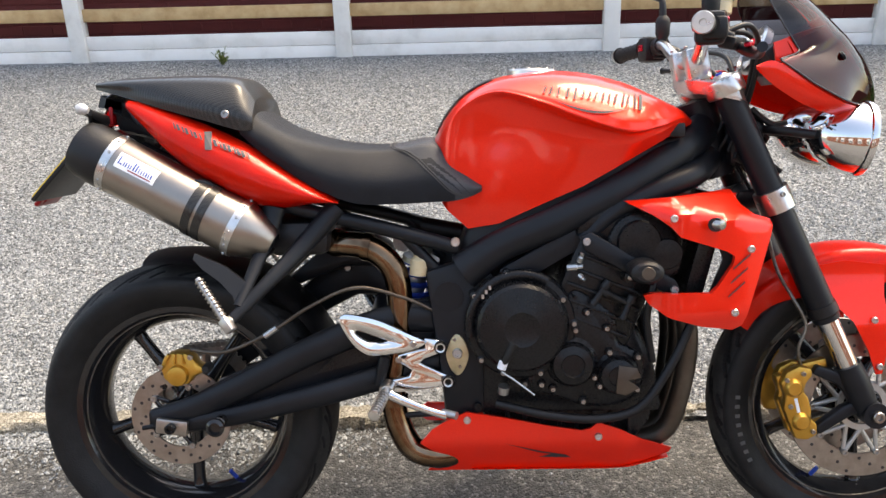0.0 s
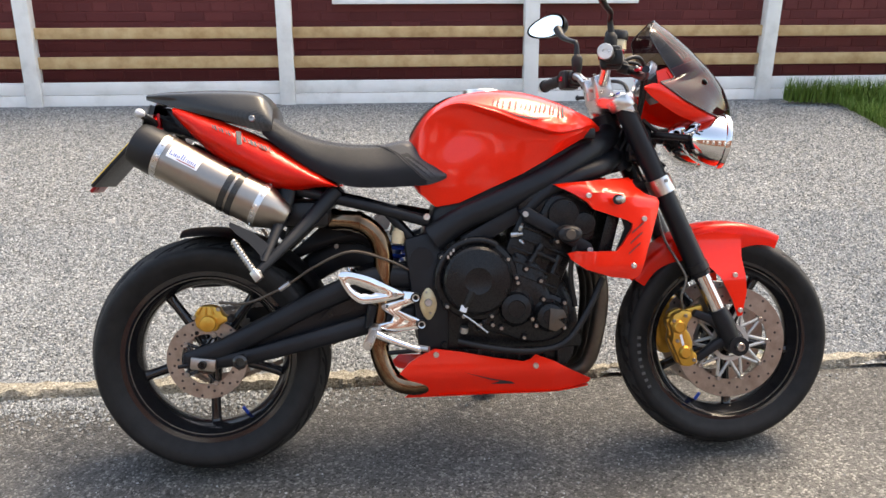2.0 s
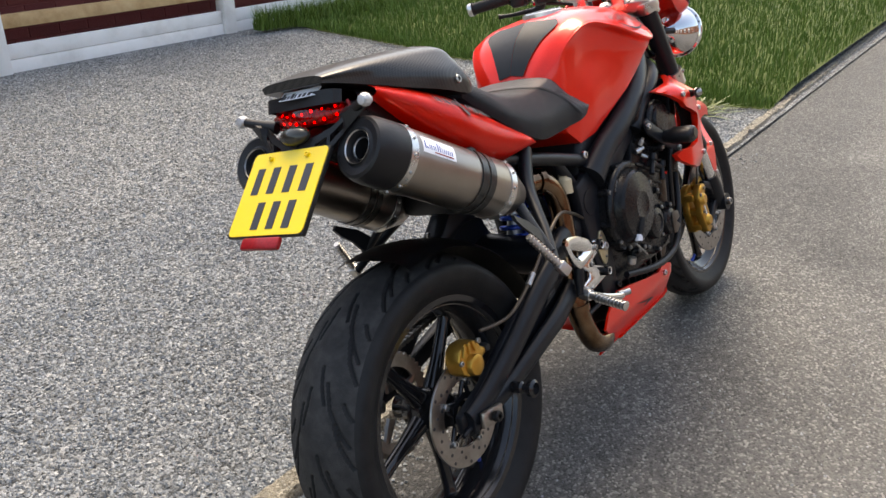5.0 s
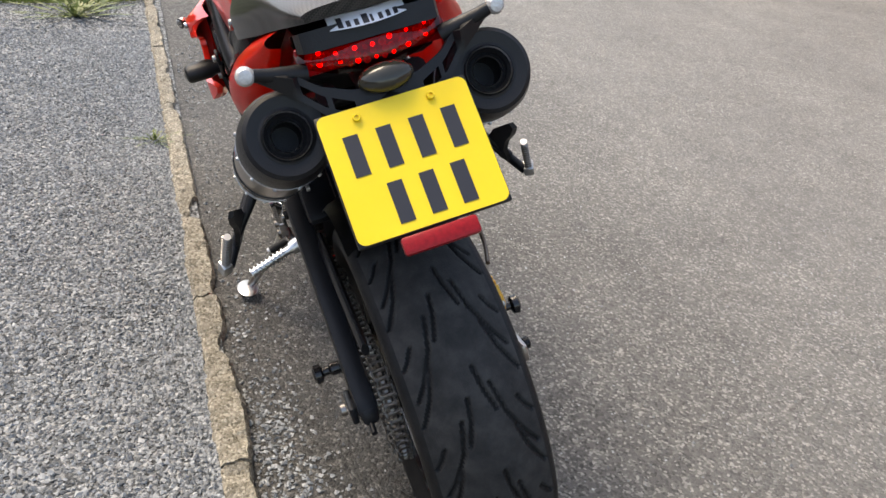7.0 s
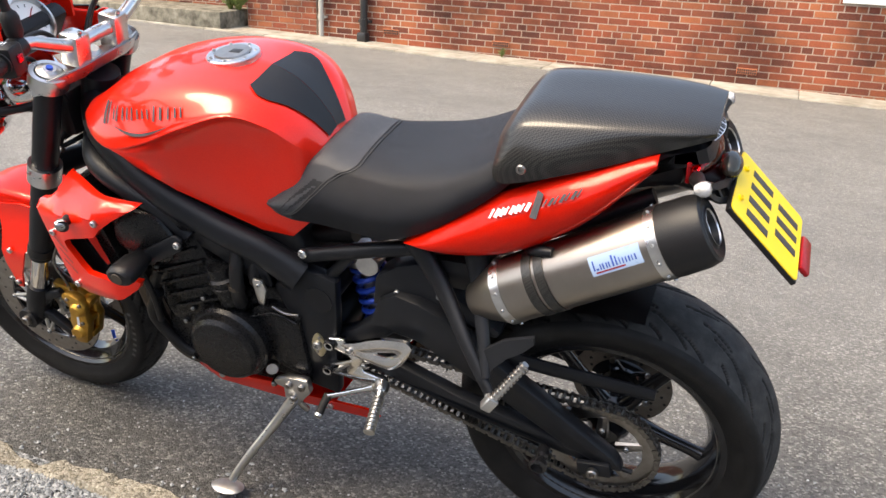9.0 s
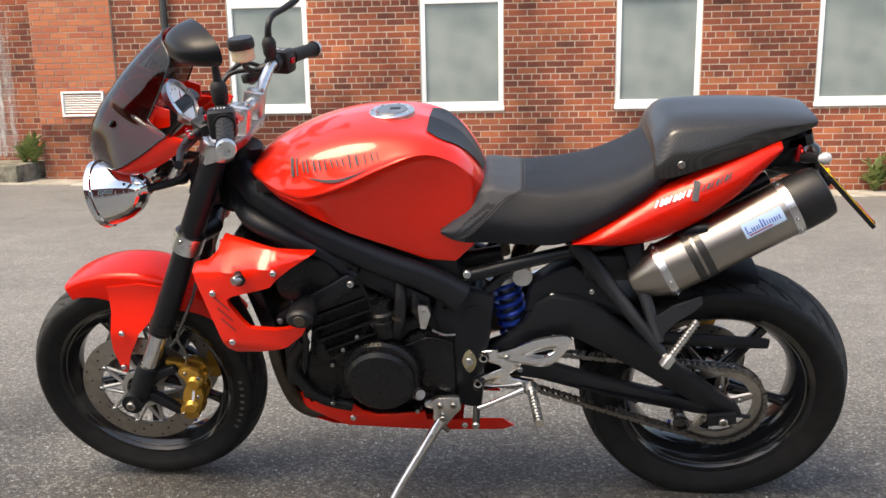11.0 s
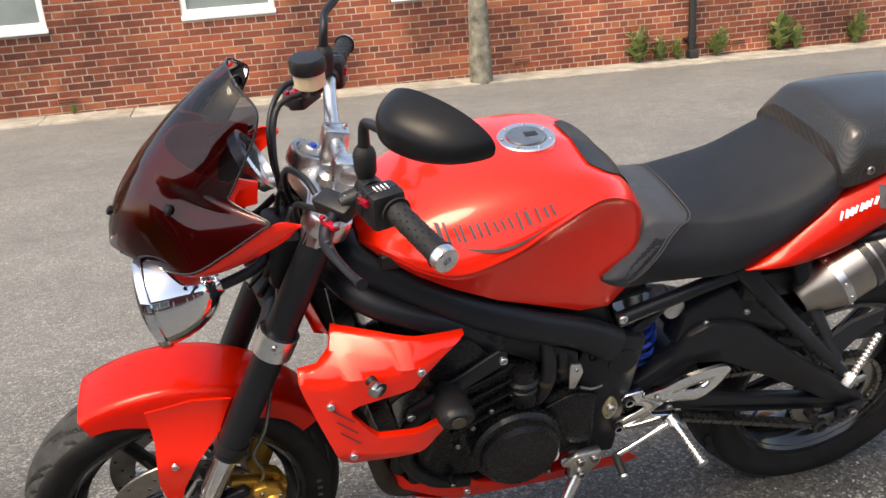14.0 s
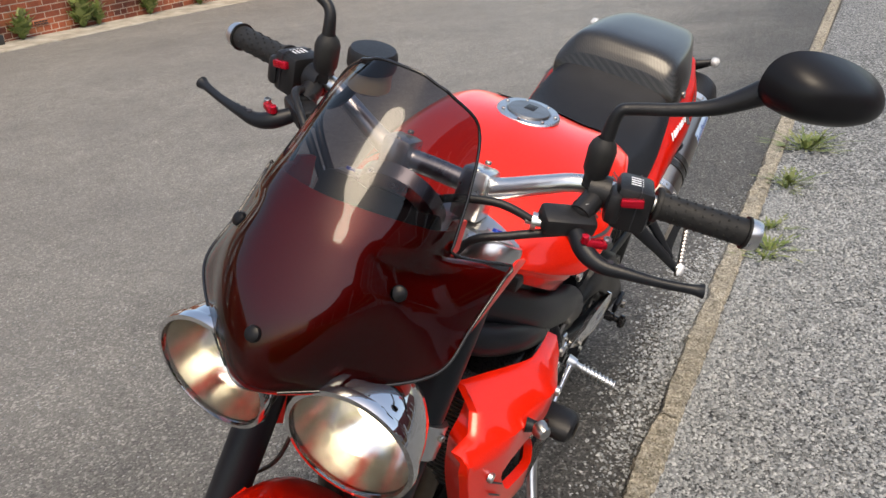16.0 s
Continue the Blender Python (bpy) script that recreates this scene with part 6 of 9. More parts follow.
for s in S:
    low = 0.014 if s > 0 else 0.0
    a, b = Vector((tail_can[0].x, s * tail_can[0].y, tail_can[0].z - low)), Vector((tail_can[1].x, s * tail_can[1].y, tail_can[1].z - 0.4 * low))
    d = (b - a)
    L = d.length
    can = turned("silencer", [(0.026, 0.0), (0.032, 0.006), (0.052, 0.055), (0.056, 0.066), (0.057, 0.07), (0.057, L - 0.066), (0.056, L - 0.062)], a, d, M_TITAN, bike, "brushed titanium silencer with black end cap", 48, False, 25)
    cap = turned("end_cap", [(0.0575, L - 0.068), (0.058, L - 0.058), (0.0565, L - 0.02), (0.052, L - 0.003), (0.047, L), (0.034, L - 0.003), (0.031, L - 0.002), (0.029, L + 0.001), (0.0265, L - 0.002), (0.0235, L - 0.012), (0.02, L - 0.01), (0.0185, L - 0.014), (0.018, L - 0.06), (0, L - 0.06)], a, d, M_PLASTIC, can, "matt black conical end cap", 48, False, 30)
    for r, h in ((0.0285, L), (0.0185, L - 0.011)):
        turned("tip_ring", [(r - 0.0012, h - 0.001), (r, h + 0.0012), (r + 0.0012, h - 0.001)], a, d, M_ALU, cap, "", 40)
    for h in (L - 0.077, 0.075):
        bd = turned("band", [(0.0572, h - 0.008), (0.0582, h - 0.008), (0.0582, h + 0.008), (0.0572, h + 0.008)], a, d, M_ALU, can, "riveted alloy band", 48, True, 20)
        m = axis_m(a, d)
        for k in range(12):
            q = 2 * math.pi * k / 12
            dd = m.to_3x3() @ Vector((math.cos(q), math.sin(q), 0))
            bolt(bd, m @ Vector((0.058 * math.cos(q), 0.058 * math.sin(q), h)), dd, 0.0035, M_CAST, "rivet")
    for h in (0.138, 0.16):
        turned("carbon_strap", [(0.0573, h - 0.008), (0.0592, h - 0.008), (0.0592, h + 0.008), (0.0573, h + 0.008)], a, d, M_CARBON, can, "carbon mounting strap", 48, True, 20)
    # label patch wrapped on the sleeve, with bars for its lettering
    m = axis_m(a, d)
    loc = m.to_3x3().inverted()
    out_dir = loc @ Vector((0, s * 0.9, 0.45)).normalized()
    q0 = math.atan2(out_dir.y, out_dir.x)
    sg = 1 if (m.to_3x3() @ Vector((math.cos(q0 + 0.3), math.sin(q0 + 0.3), 0))).z > (m.to_3x3() @ Vector((math.cos(q0), math.sin(q0), 0))).z else -1

    def wrap(name, h0, h1, t0, t1, r, material, parent, label=""):
        bm = bmesh.new()
        g = [[bm.verts.new(m @ Vector((r * math.cos(q0 + sg * (t0 + (t1 - t0) * j / 10)), r * math.sin(q0 + sg * (t0 + (t1 - t0) * j / 10)), h0 + (h1 - h0) * i / 4))) for j in range(11)] for i in range(5)]
        for i in range(4):
            for j in range(10):
                bm.faces.new((g[i][j], g[i][j + 1], g[i + 1][j + 1], g[i + 1][j]))
        return part(name, bm, material, parent, label, True)

    lb = wrap("sticker", L - 0.179, L - 0.096, -0.26, 0.28, 0.0577, M_LABEL if s < 0 else M_LABELSKY, can, "white sticker with blue lettering bars")
    for k, (u, w_, hh) in enumerate(((0.06, 0.03, 0.55), (0.11, 0.05, 0.1), (0.19, 0.025, 0.3), (0.24, 0.03, 0.3), (0.31, 0.025, 0.3), (0.36, 0.025, 0.3), (0.43, 0.035, 0.58), (0.5, 0.03, 0.5), (0.57, 0.02, 0.36), (0.63, 0.025, 0.3), (0.69, 0.025, 0.3), (0.75, 0.03, 0.3), (0.81, 0.02, 0.3), (0.87, 0.03, 0.32))):
        uu = u if s < 0 else 1 - u - w_
        h0 = L - 0.096 - 0.083 * (uu + w_) if s < 0 else L - 0.096 - 0.083 * (uu + w_)
        wrap("lettering_bar", h0, h0 + 0.083 * w_, -0.12, -0.12 + hh * 0.5, 0.0581, M_LABELBLUE, lb)
    wrap("lettering_bar", L - 0.172, L - 0.124, -0.2, -0.16, 0.0581, M_REFL, lb, "thin red line")
    tube("silencer_mount", [(0.14, s * 0.13, 0.76), (0.11, s * 0.16, 0.79), (0.085, s * 0.165, 0.795)], 0.009, M_SATIN, can, "", 8)
box_ob("exhaust_junction", (0.2, -0.13, 0.645), (0.33, 0.13, 0.715), M_PLASTIC, bike, "black heat shield at the exhaust junction", 0.022)

# shock absorber
sp0, sp1 = Vector((0.468, 0.045, 0.465)), Vector((0.498, 0.03, 0.605))
bm = bmesh.new()
N_ = 150
dirv = (sp1 - sp0)
e1 = dirv.cross(Vector((0, 1, 0))).normalized()
e2 = dirv.normalized().cross(e1)
bm_tube(bm, [sp0 + dirv * (k / N_) + 0.032 * (e1 * math.cos(k * 0.26) + e2 * math.sin(k * 0.26)) for k in range(N_ + 1)], 0.0062, 8, N_ + 1)
shock = part("shock_spring", bm, M_BLUE, bike, "blue coil spring of the shock absorber", True)
tube("damper_body", [sp0 - dirv * 0.1, sp1 + dirv * 0.25], 0.02, M_CAST, shock, "", 16)
turned("spring_collar", [(0.02, -0.006), (0.04, -0.006), (0.04, 0.006), (0.02, 0.006)], sp1 + dirv * 0.03, dirv, M_CAST, shock, "", 30, True)
tube("shock_reservoir", [(0.46, 0.05, 0.645), (0.455, 0.105, 0.648)], 0.022, M_CAST, shock, "", 18)
turned("oil_bottle", [(0, 0), (0.018, 0), (0.018, 0.03), (0.012, 0.036), (0.012, 0.043), (0, 0.043)], (0.5, -0.105, 0.6), (0.1, 0, 1), M_FLUID, bike, "small pale brake-fluid bottle", 20)

# ---- tank ----
TANK = [(0.533, 0.862, 0.07, 0.842, 0.075, 0.80, 0.07, 0.765), (0.56, 0.912, 0.11, 0.886, 0.114, 0.81, 0.105, 0.728), (0.6, 0.955, 0.136, 0.93, 0.124, 0.835, 0.112, 0.692), (0.66, 0.984, 0.156, 0.952, 0.130, 0.868, 0.122, 0.702), (0.74, 0.997, 0.178, 0.930, 0.142, 0.866, 0.132, 0.738),
        (0.82, 0.993, 0.193, 0.898, 0.158, 0.852, 0.142, 0.773), (0.9, 0.974, 0.192, 0.876, 0.170, 0.851, 0.15, 0.818), (0.96, 0.95, 0.168, 0.884, 0.160, 0.871, 0.142, 0.851), (1.012, 0.922, 0.12, 0.897, 0.118, 0.889, 0.11, 0.876), (1.04, 0.9, 0.075, 0.891, 0.074, 0.887, 0.07, 0.884)]


def tank_section(t):
    """Half section: a rounded crown, a ridge at the shoulder, a hollow for the knee and a low flare."""
    x, top, ws, zs, wm, zm, wb, zb = t
    low = 0.007 * max(0.0, 1 - abs(x - 0.66) / 0.13)
    return (x, [(0.0, top), (ws * 0.4, top - 0.006), (ws * 0.72, top - (top - zs) * 0.27), (ws * 0.93, zs + (top - zs) * 0.28), (ws * 0.985, zs + (top - zs) * 0.1), (ws, zs), (wm + (ws - wm) * 0.48, zs + (zm - zs) * 0.2), (wm + (ws - wm) * 0.1, zs + (zm - zs) * 0.65), (wm, zm), ((wm + wb) / 2 + low, zm + (zb - zm) * 0.5), (wb, zb)])


tank = loft("fuel_tank", [tank_section(t) for t in TANK], M_RED, bike, "glossy red fuel tank", 73, 48, angle=60, sharp=0.72)


_tank_rows = [spline([(q[0], y, z) for y, z in tank_section(q)[1]], 48) for q in TANK]


def on_tank(x, f):
    """A point on the tank's skin at x, f of the way from the crown down the side (0 to 1)."""
    j = f * 47
    k = min(int(j), 46)
    lo_, hi_ = 0.0, len(TANK) - 1.001
    R = [a[k].lerp(a[k + 1], j - k) for a in _tank_rows]

    def at(t):
        i = int(t)
        g = t - i
        p0, p1, p2, p3 = R[max(0, i - 1)], R[i], R[i + 1], R[min(len(R) - 1, i + 2)]
        return 0.5 * ((2 * p1) + (p2 - p0) * g + (2 * p0 - 5 * p1 + 4 * p2 - p3) * g * g + (3 * p1 - p0 - 3 * p2 + p3) * g ** 3)

    for _ in range(18):
        mid = (lo_ + hi_) / 2
        if at(mid).x < x:
            lo_ = mid
        else:
            hi_ = mid
    return at(lo_)


def tank_patch(name, fn, nu, nv, lift, material, parent, label="", sides=S):
    """A thin skin on the tank; fn(u, v) gives x and f."""
    for s in sides:
        bm = bmesh.new()
        g = []
        for i in range(nu + 1):
            row = []
            for j in range(nv + 1):
                x, f = fn(i / nu, j / nv)
                p = on_tank(x, f)
                q, r_ = on_tank(x + 0.006, f), on_tank(x, min(1, f + 0.02))
                nrm = (q - p).cross(r_ - p)
                nrm = -nrm.normalized() if nrm.y < 0 or nrm.z < -0.2 else nrm.normalized()
                if nrm.dot(Vector((0, p.y, 0.2))) < 0:
                    nrm = -nrm
                p = p + nrm * lift
                row.append(bm.verts.new((p.x, s * p.y, p.z)))
            g.append(row)
        for i in range(nu):
            for j in range(nv):
                bm.faces.new((g[i][j], g[i][j + 1], g[i + 1][j + 1], g[i + 1][j]))
        part(name, bm, material, parent, label, True)


tank_patch("tank_pad", lambda u, v: (0.54 + 0.115 * u, v * (0.1 + 0.075 * min(1, u * 1.6) ** 1.5 * (1 - 0.6 * max(0, u - 0.8) / 0.2))), 14, 8, 0.003, M_PLASTIC, tank, "black carbon-look tank pad")
cp = on_tank(0.735, 0.0)
cap_d = Vector((0.03, 0, 1))
fcap = turned("filler_cap", [(0.05, -0.006), (0.05, 0.003), (0.048, 0.0055), (0.036, 0.006), (0.034, 0.004), (0, 0.004)], cp + Vector((0, 0, -0.003)), cap_d, M_ALU, tank, "alloy filler cap with a dark centre", 48)
turned("cap_centre", [(0.0335, 0.0055), (0.032, 0.0085), (0, 0.009)], cp + Vector((0, 0, -0.003)), cap_d, M_STEEL, fcap, "", 40)
box_ob("key_flap", (cp.x - 0.02, -0.009, cp.z + 0.002), (cp.x + 0.004, 0.009, cp.z + 0.0068), M_PLASTIC, fcap, "", 0.002)
for k in range(7):
    a = 2 * math.pi * k / 7
    bolt(fcap, cp + Vector((0.042 * math.cos(a), 0.042 * math.sin(a), 0.0025)), cap_d, 0.0035, M_CAST)
# side marking: plain grey bars on a swoosh
LET = [(0.0, 0.035), (0.06, 0.02), (0.13, 0.02), (0.175, 0.02), (0.25, 0.022), (0.31, 0.02), (0.37, 0.02), (0.44, 0.02), (0.5, 0.02), (0.56, 0.02), (0.63, 0.022), (0.7, 0.03), (0.79, 0.02), (0.86, 0.024), (0.92, 0.02)]


def side_f(x, z):
    """How far down the tank's side the height z lies at x."""
    lo_, hi_ = 0.15, 0.8
    for _ in range(16):
        mid = (lo_ + hi_) / 2
        if on_tank(x, mid).z > z:
            lo_ = mid
        else:
            hi_ = mid
    return lo_


for u0, w_ in LET:
    for s in S:
        x0_, x1_ = 0.930 - 0.195 * u0, 0.930 - 0.195 * (u0 + w_)
        zm_ = 0.926 + 0.028 * u0
        hh = 0.03 if u0 < 0.1 else 0.023 - 0.004 * (round(u0 * 100) % 3)
        tank_patch("marking_bar", lambda u, v, x0_=x0_, x1_=x1_, zm_=zm_, hh=hh: (x0_ + (x1_ - x0_) * u - 0.006 * v, side_f(x0_ + (x1_ - x0_) * u, zm_ + hh * (0.5 - v))), 2, 4, 0.0028, M_GREYINK, tank, "plain grey marking", (s,))
tank_patch("marking_line", lambda u, v: (0.9 - 0.145 * u, side_f(0.9 - 0.145 * u, 0.915 + 0.022 * u - 0.012 * math.sin(math.pi * u) - 0.005 * v * math.sin(math.pi * u))), 20, 2, 0.0028, M_GREYINK, tank, "plain grey swoosh")
for s in S:
    box_ob("tank_mount", (0.985, s * 0.118 - 0.012, 0.862), (1.015, s * 0.118 + 0.012, 0.888), M_PLASTIC, tank, "", 0.004)

# ---- seat, cowl, tail ----
SEAT = [(0.628, 0.79, 0.105, 0.783, 0.134, 0.766), (0.606, 0.806, 0.116, 0.796, 0.141, 0.757), (0.575, 0.836, 0.114, 0.815, 0.141, 0.749), (0.53, 0.868, 0.112, 0.842, 0.138, 0.747), (0.46, 0.858, 0.115, 0.836, 0.142, 0.745), (0.38, 0.86, 0.13, 0.836, 0.152, 0.75), (0.3, 0.875, 0.138, 0.844, 0.152, 0.785), (0.235, 0.9, 0.136, 0.874, 0.145, 0.828), (0.19, 0.93, 0.128, 0.9, 0.136, 0.862), (0.165, 0.945, 0.12, 0.915, 0.128, 0.885)]
seat = loft("seat", [(x, [(0, t), (w1 * 0.5, t - 0.002), (w1 * 0.85, t - (t - z1) * 0.35), (w1, z1), (w2, (z1 + z2) / 2), (w2 - 0.004, z2)]) for x, t, w1, z1, w2, z2 in SEAT], M_VINYL, bike, "black vinyl rider seat with a stitched nose panel", 120, 90, angle=70)


def on_seat(x, f):
    """A point on the seat's skin, f of the way from the ridge down the side."""
    k = max(0, min(len(SEAT) - 2, sum(1 for q in SEAT if q[0] > x) - 1))
    g = (SEAT[k][0] - x) / (SEAT[k][0] - SEAT[k + 1][0])
    _, t, w1, z1, w2, z2 = [a + (b - a) * g for a, b in zip(SEAT[k], SEAT[k + 1])]
    return spline([(x, y, z) for y, z in ((0, t), (w1 * 0.5, t - 0.002), (w1 * 0.85, t - (t - z1) * 0.35), (w1, z1), (w2, (z1 + z2) / 2), (w2 - 0.004, z2))], 101)[int(round(100 * f))]


for off in (0.0, 0.007):
    _half = [on_seat(0.457 + 0.16 * (max(0.0, f - 0.3) / 0.7) ** 1.7 - off, f) for f in np.linspace(0, 0.98, 22)]
    if not off:
        _seam = sorted((on_seat(p.x, 0.0).z - p.z, p.x) for p in _half)
        me = seat.data
        me.materials.append(M_VINYLNOSE)
        for poly in me.polygons:
            c = poly.center
            k = max(0, min(len(SEAT) - 2, sum(1 for q in SEAT if q[0] > c.x) - 1))
            ridge = SEAT[k][1] + (SEAT[k + 1][1] - SEAT[k][1]) * (SEAT[k][0] - c.x) / (SEAT[k][0] - SEAT[k + 1][0])
            if c.x > np.interp(ridge - c.z, [q[0] for q in _seam], [q[1] for q in _seam]):
                poly.material_index = 1
    tube("seam", [(p.x, -p.y, p.z) for p in _half[:0:-1]] + [(p.x, p.y, p.z) for p in _half], 0.0013, M_SEAM, seat, "double stitched seam", 6, 90)
COWL = [(0.192, 0.955, 0.1, 0.938, 0.132, 0.893), (0.178, 0.975, 0.108, 0.955, 0.138, 0.891), (0.155, 0.994, 0.112, 0.97, 0.139, 0.895), (0.1, 1.0, 0.112, 0.975, 0.138, 0.912), (0.02, 1.001, 0.104, 0.982, 0.121, 0.934), (-0.05, 1.0, 0.093, 0.985, 0.1, 0.955), (-0.1, 0.997, 0.081, 0.986, 0.086, 0.969), (-0.13, 0.993, 0.068, 0.986, 0.072, 0.977)]
cowl = loft("seat_cowl", [(x, [(0, t), (w1 * 0.55, t - 0.001), (w1 * 0.9, t - (t - z1) * 0.4), (w1 + 0.006, z1), (w2, (z1 + z2) / 2), (w2, z2)]) for x, t, w1, z1, w2, z2 in COWL], M_CARBON, bike, "carbon-weave seat cowl over the pillion seat", 40, 28, angle=60)
for s in S:
    bolt(cowl, (0.143, s * 0.1375, 0.922), (0, s, 0.1), 0.0095, M_STEEL)
TAILP = [(0.352, 0.752, 0.748), (0.3, 0.788, 0.748), (0.24, 0.828, 0.742), (0.17, 0.87, 0.756), (0.1, 0.904, 0.794), (0.03, 0.93, 0.845), (-0.025, 0.947, 0.9), (-0.056, 0.955, 0.934)]
for s in S:
    bm = bmesh.new()
    rows = []
    for x, zt, zb in TAILP:
        f_ = np.interp(x, [-0.06, 0.09], [0.8, 1.0])
        k = max(0.0, min(1.0, (x + 0.075) / 0.1)) * min(1.0, (0.37 - x) / 0.06)
        rows.append(spline([(x, s * f_ * y, zt - (zt - zb) * q) for y, q in ((0.122, 0), (0.133 + 0.02 * k, 0.18), (0.139 + 0.032 * k, 0.45), (0.136 + 0.03 * k, 0.8), (0.12 + 0.012 * k, 1))], 14))
    cols = [spline([r[j] for r in rows], 30) for j in range(14)]
    g = [[bm.verts.new(cols[j][i]) for j in range(14)] for i in range(30)]
    for i in range(29):
        for j in range(13):
            bm.faces.new((g[i][j], g[i][j + 1], g[i + 1][j + 1], g[i + 1][j]))
    bmesh.ops.solidify(bm, geom=bm.faces[:], thickness=0.004 * s)
    tp = part("tail_panel", bm, M_RED, bike, "glossy red tail side panel with grey flash marking", True, 60)
    strokes = [(0.192 - 0.0085 * k, 0.006 if k % 3 else 0.0035, 0.013, M_LABEL if s > 0 else M_GREYINK) for k in range(8)] + [(0.122, 0.012, 0.034, M_GREYINK)] + [(0.104 - 0.0085 * k, 0.005 if k % 2 else 0.003, 0.012, M_GREYINK) for k in range(7)]
    for x0, w_, hh, mt in strokes:
        x1 = x0 - w_
        zc0 = 0.838 + (0.192 - x0) * 0.43
        z0, z1 = zc0 + hh / 2, zc0 - hh / 2
        bm = bmesh.new()
        v = []
        for x, z in ((x0, z1), (x1, z1), (x1 - 0.006, z0), (x0 - 0.006, z0)):
            i = max(0, min(len(TAILP) - 2, sum(1 for q in TAILP if q[0] > x) - 1))
            f = (TAILP[i][0] - x) / (TAILP[i][0] - TAILP[i + 1][0])
            zt, zb = TAILP[i][1] + (TAILP[i + 1][1] - TAILP[i][1]) * f, TAILP[i][2] + (TAILP[i + 1][2] - TAILP[i][2]) * f
            k = max(0.0, min(1.0, (x + 0.075) / 0.1)) * min(1.0, (0.37 - x) / 0.06)
            h = (zt - z) / max(0.01, zt - zb)
            y = np.interp(h, [0, 0.18, 0.45, 0.8, 1], [0.122, 0.133 + 0.02 * k, 0.139 + 0.032 * k, 0.136 + 0.03 * k, 0.12 + 0.012 * k])
            v.append(bm.verts.new((x, s * (y * np.interp(x, [-0.06, 0.09], [0.8, 1.0]) + 0.003), z + 0.006)))
        bm.faces.new(v)
        part("marking_bar", bm, mt, tp, "plain marking bar")
bm = bmesh.new()
bm_plate(bm, [(0.34, 0.74), (0.2, 0.76), (0.05, 0.85), (-0.05, 0.885), (-0.096, 0.892), (-0.096, 0.936), (-0.13, 0.947), (-0.125, 0.962), (0.0, 0.945), (0.2, 0.86), (0.36, 0.77)], -0.087, 0.087, 0.02)
under = part("undertail", bm, M_PLASTIC, bike, "black undertail moulding", True, 40)
bm = bmesh.new()
g = []
for i in range(13):
    u = -1 + 2 * i / 12
    row = []
    for j in range(7):
        v = -1 + 2 * j / 6
        y = 0.091 * u
        z = 0.924 + 0.005 * u * u + (0.0195 - 0.013 * abs(u) ** 2.2) * v
        row.append(bm.verts.new((-0.139 + 0.03 * u * u + 0.006 * v * v + 0.006 * max(0, v), y, z)))
    g.append(row)
for i in range(12):
    for j in range(6):
        bm.faces.new((g[i][j], g[i][j + 1], g[i + 1][j + 1], g[i + 1][j]))
tl = part("tail_light", bm, clear_mat("dark_red_lens", (0.42, 0.012, 0.016), 0.03, 1.45), bike, "dark red tail light, lit by small diodes", True)
M_LED_DIM = glow_mat("tail_led_dim", (0.4, 0.004, 0.006), 0.14)
bm = bmesh.new()
bm_box(bm, (-0.102, -0.09, 0.906), (-0.094, 0.09, 0.942), 0.003)
part("lamp_back", bm, M_REFL, tl, "dark red lamp back", True)
_rng = random.Random(31)
for i in range(15):
    u = -0.84 + 1.68 * i / 14
    for k in (-1, 0, 1):
        z = 0.924 + 0.005 * u * u + k * 0.0088 * (1 - 0.5 * u * u) + _rng.uniform(-0.002, 0.002)
        lit = k and (i + k) % 2 == 0
        r_ = _rng.uniform(0.0022, 0.0034) if lit else _rng.uniform(0.0034, 0.005)
        turned("diode", [(0, r_ * 0.7), (r_ * 0.7, r_ * 0.5), (r_, 0)], (-0.126 + 0.026 * u * u + 0.003 * k * k, 0.091 * u + _rng.uniform(-0.002, 0.002), z), (-1, 0.25 * u, 0.05 * k), M_LED if lit else M_LED_DIM, tl, "", 8)
for s in S:
    st = tube("indicator_stalk", [(-0.11, s * 0.085, 0.915), (-0.12, s * 0.125, 0.928), (-0.126, s * 0.145, 0.936)], [0.012, 0.009, 0.008], M_PLASTIC, bike, "rear indicator on a short black stalk", 12)
    turned("indicator_lens", [(0.0, 0.01), (0.008, 0.008), (0.0115, 0.002), (0.011, -0.006), (0.006, -0.014), (0, -0.016)], (-0.128, s * 0.152, 0.938), (-1, 0, 0.2), M_CLEARLENS, st, "clear indicator lens", 20)
# plate hanger: a wide flat arm between the indicators, slotted on each side
bm = bmesh.new()
g = []
for i in range(49):
    y = -0.144 + 0.288 * i / 48
    w_ = abs(y)
    zt = np.interp(w_, [0, 0.04, 0.075, 0.1, 0.144], [0.892, 0.894, 0.905, 0.922, 0.936])
    zb = np.interp(w_, [0, 0.04, 0.075, 0.1, 0.144], [0.852, 0.856, 0.872, 0.894, 0.926])
    x = -0.116 - 0.036 * (1 - (y / 0.15) ** 2)
    g.append([bm.verts.new((x - 0.5 * (0.89 - (zt + (zb - zt) * q)) * (w_ < 0.1), y, zt + (zb - zt) * q)) for q in (0, 0.32, 0.68, 1)])
for i in range(48):
    for j in range(3):
        if j == 1 and 0.042 < abs(-0.144 + 0.288 * (i + 0.5) / 48) < 0.096 and abs(abs(-0.144 + 0.288 * (i + 0.5) / 48) - 0.07) > 0.004:
            continue
        bm.faces.new((g[i][j], g[i][j + 1], g[i + 1][j + 1], g[i + 1][j]))
bmesh.ops.recalc_face_normals(bm, faces=bm.faces[:])
bmesh.ops.solidify(bm, geom=bm.faces[:], thickness=0.007)
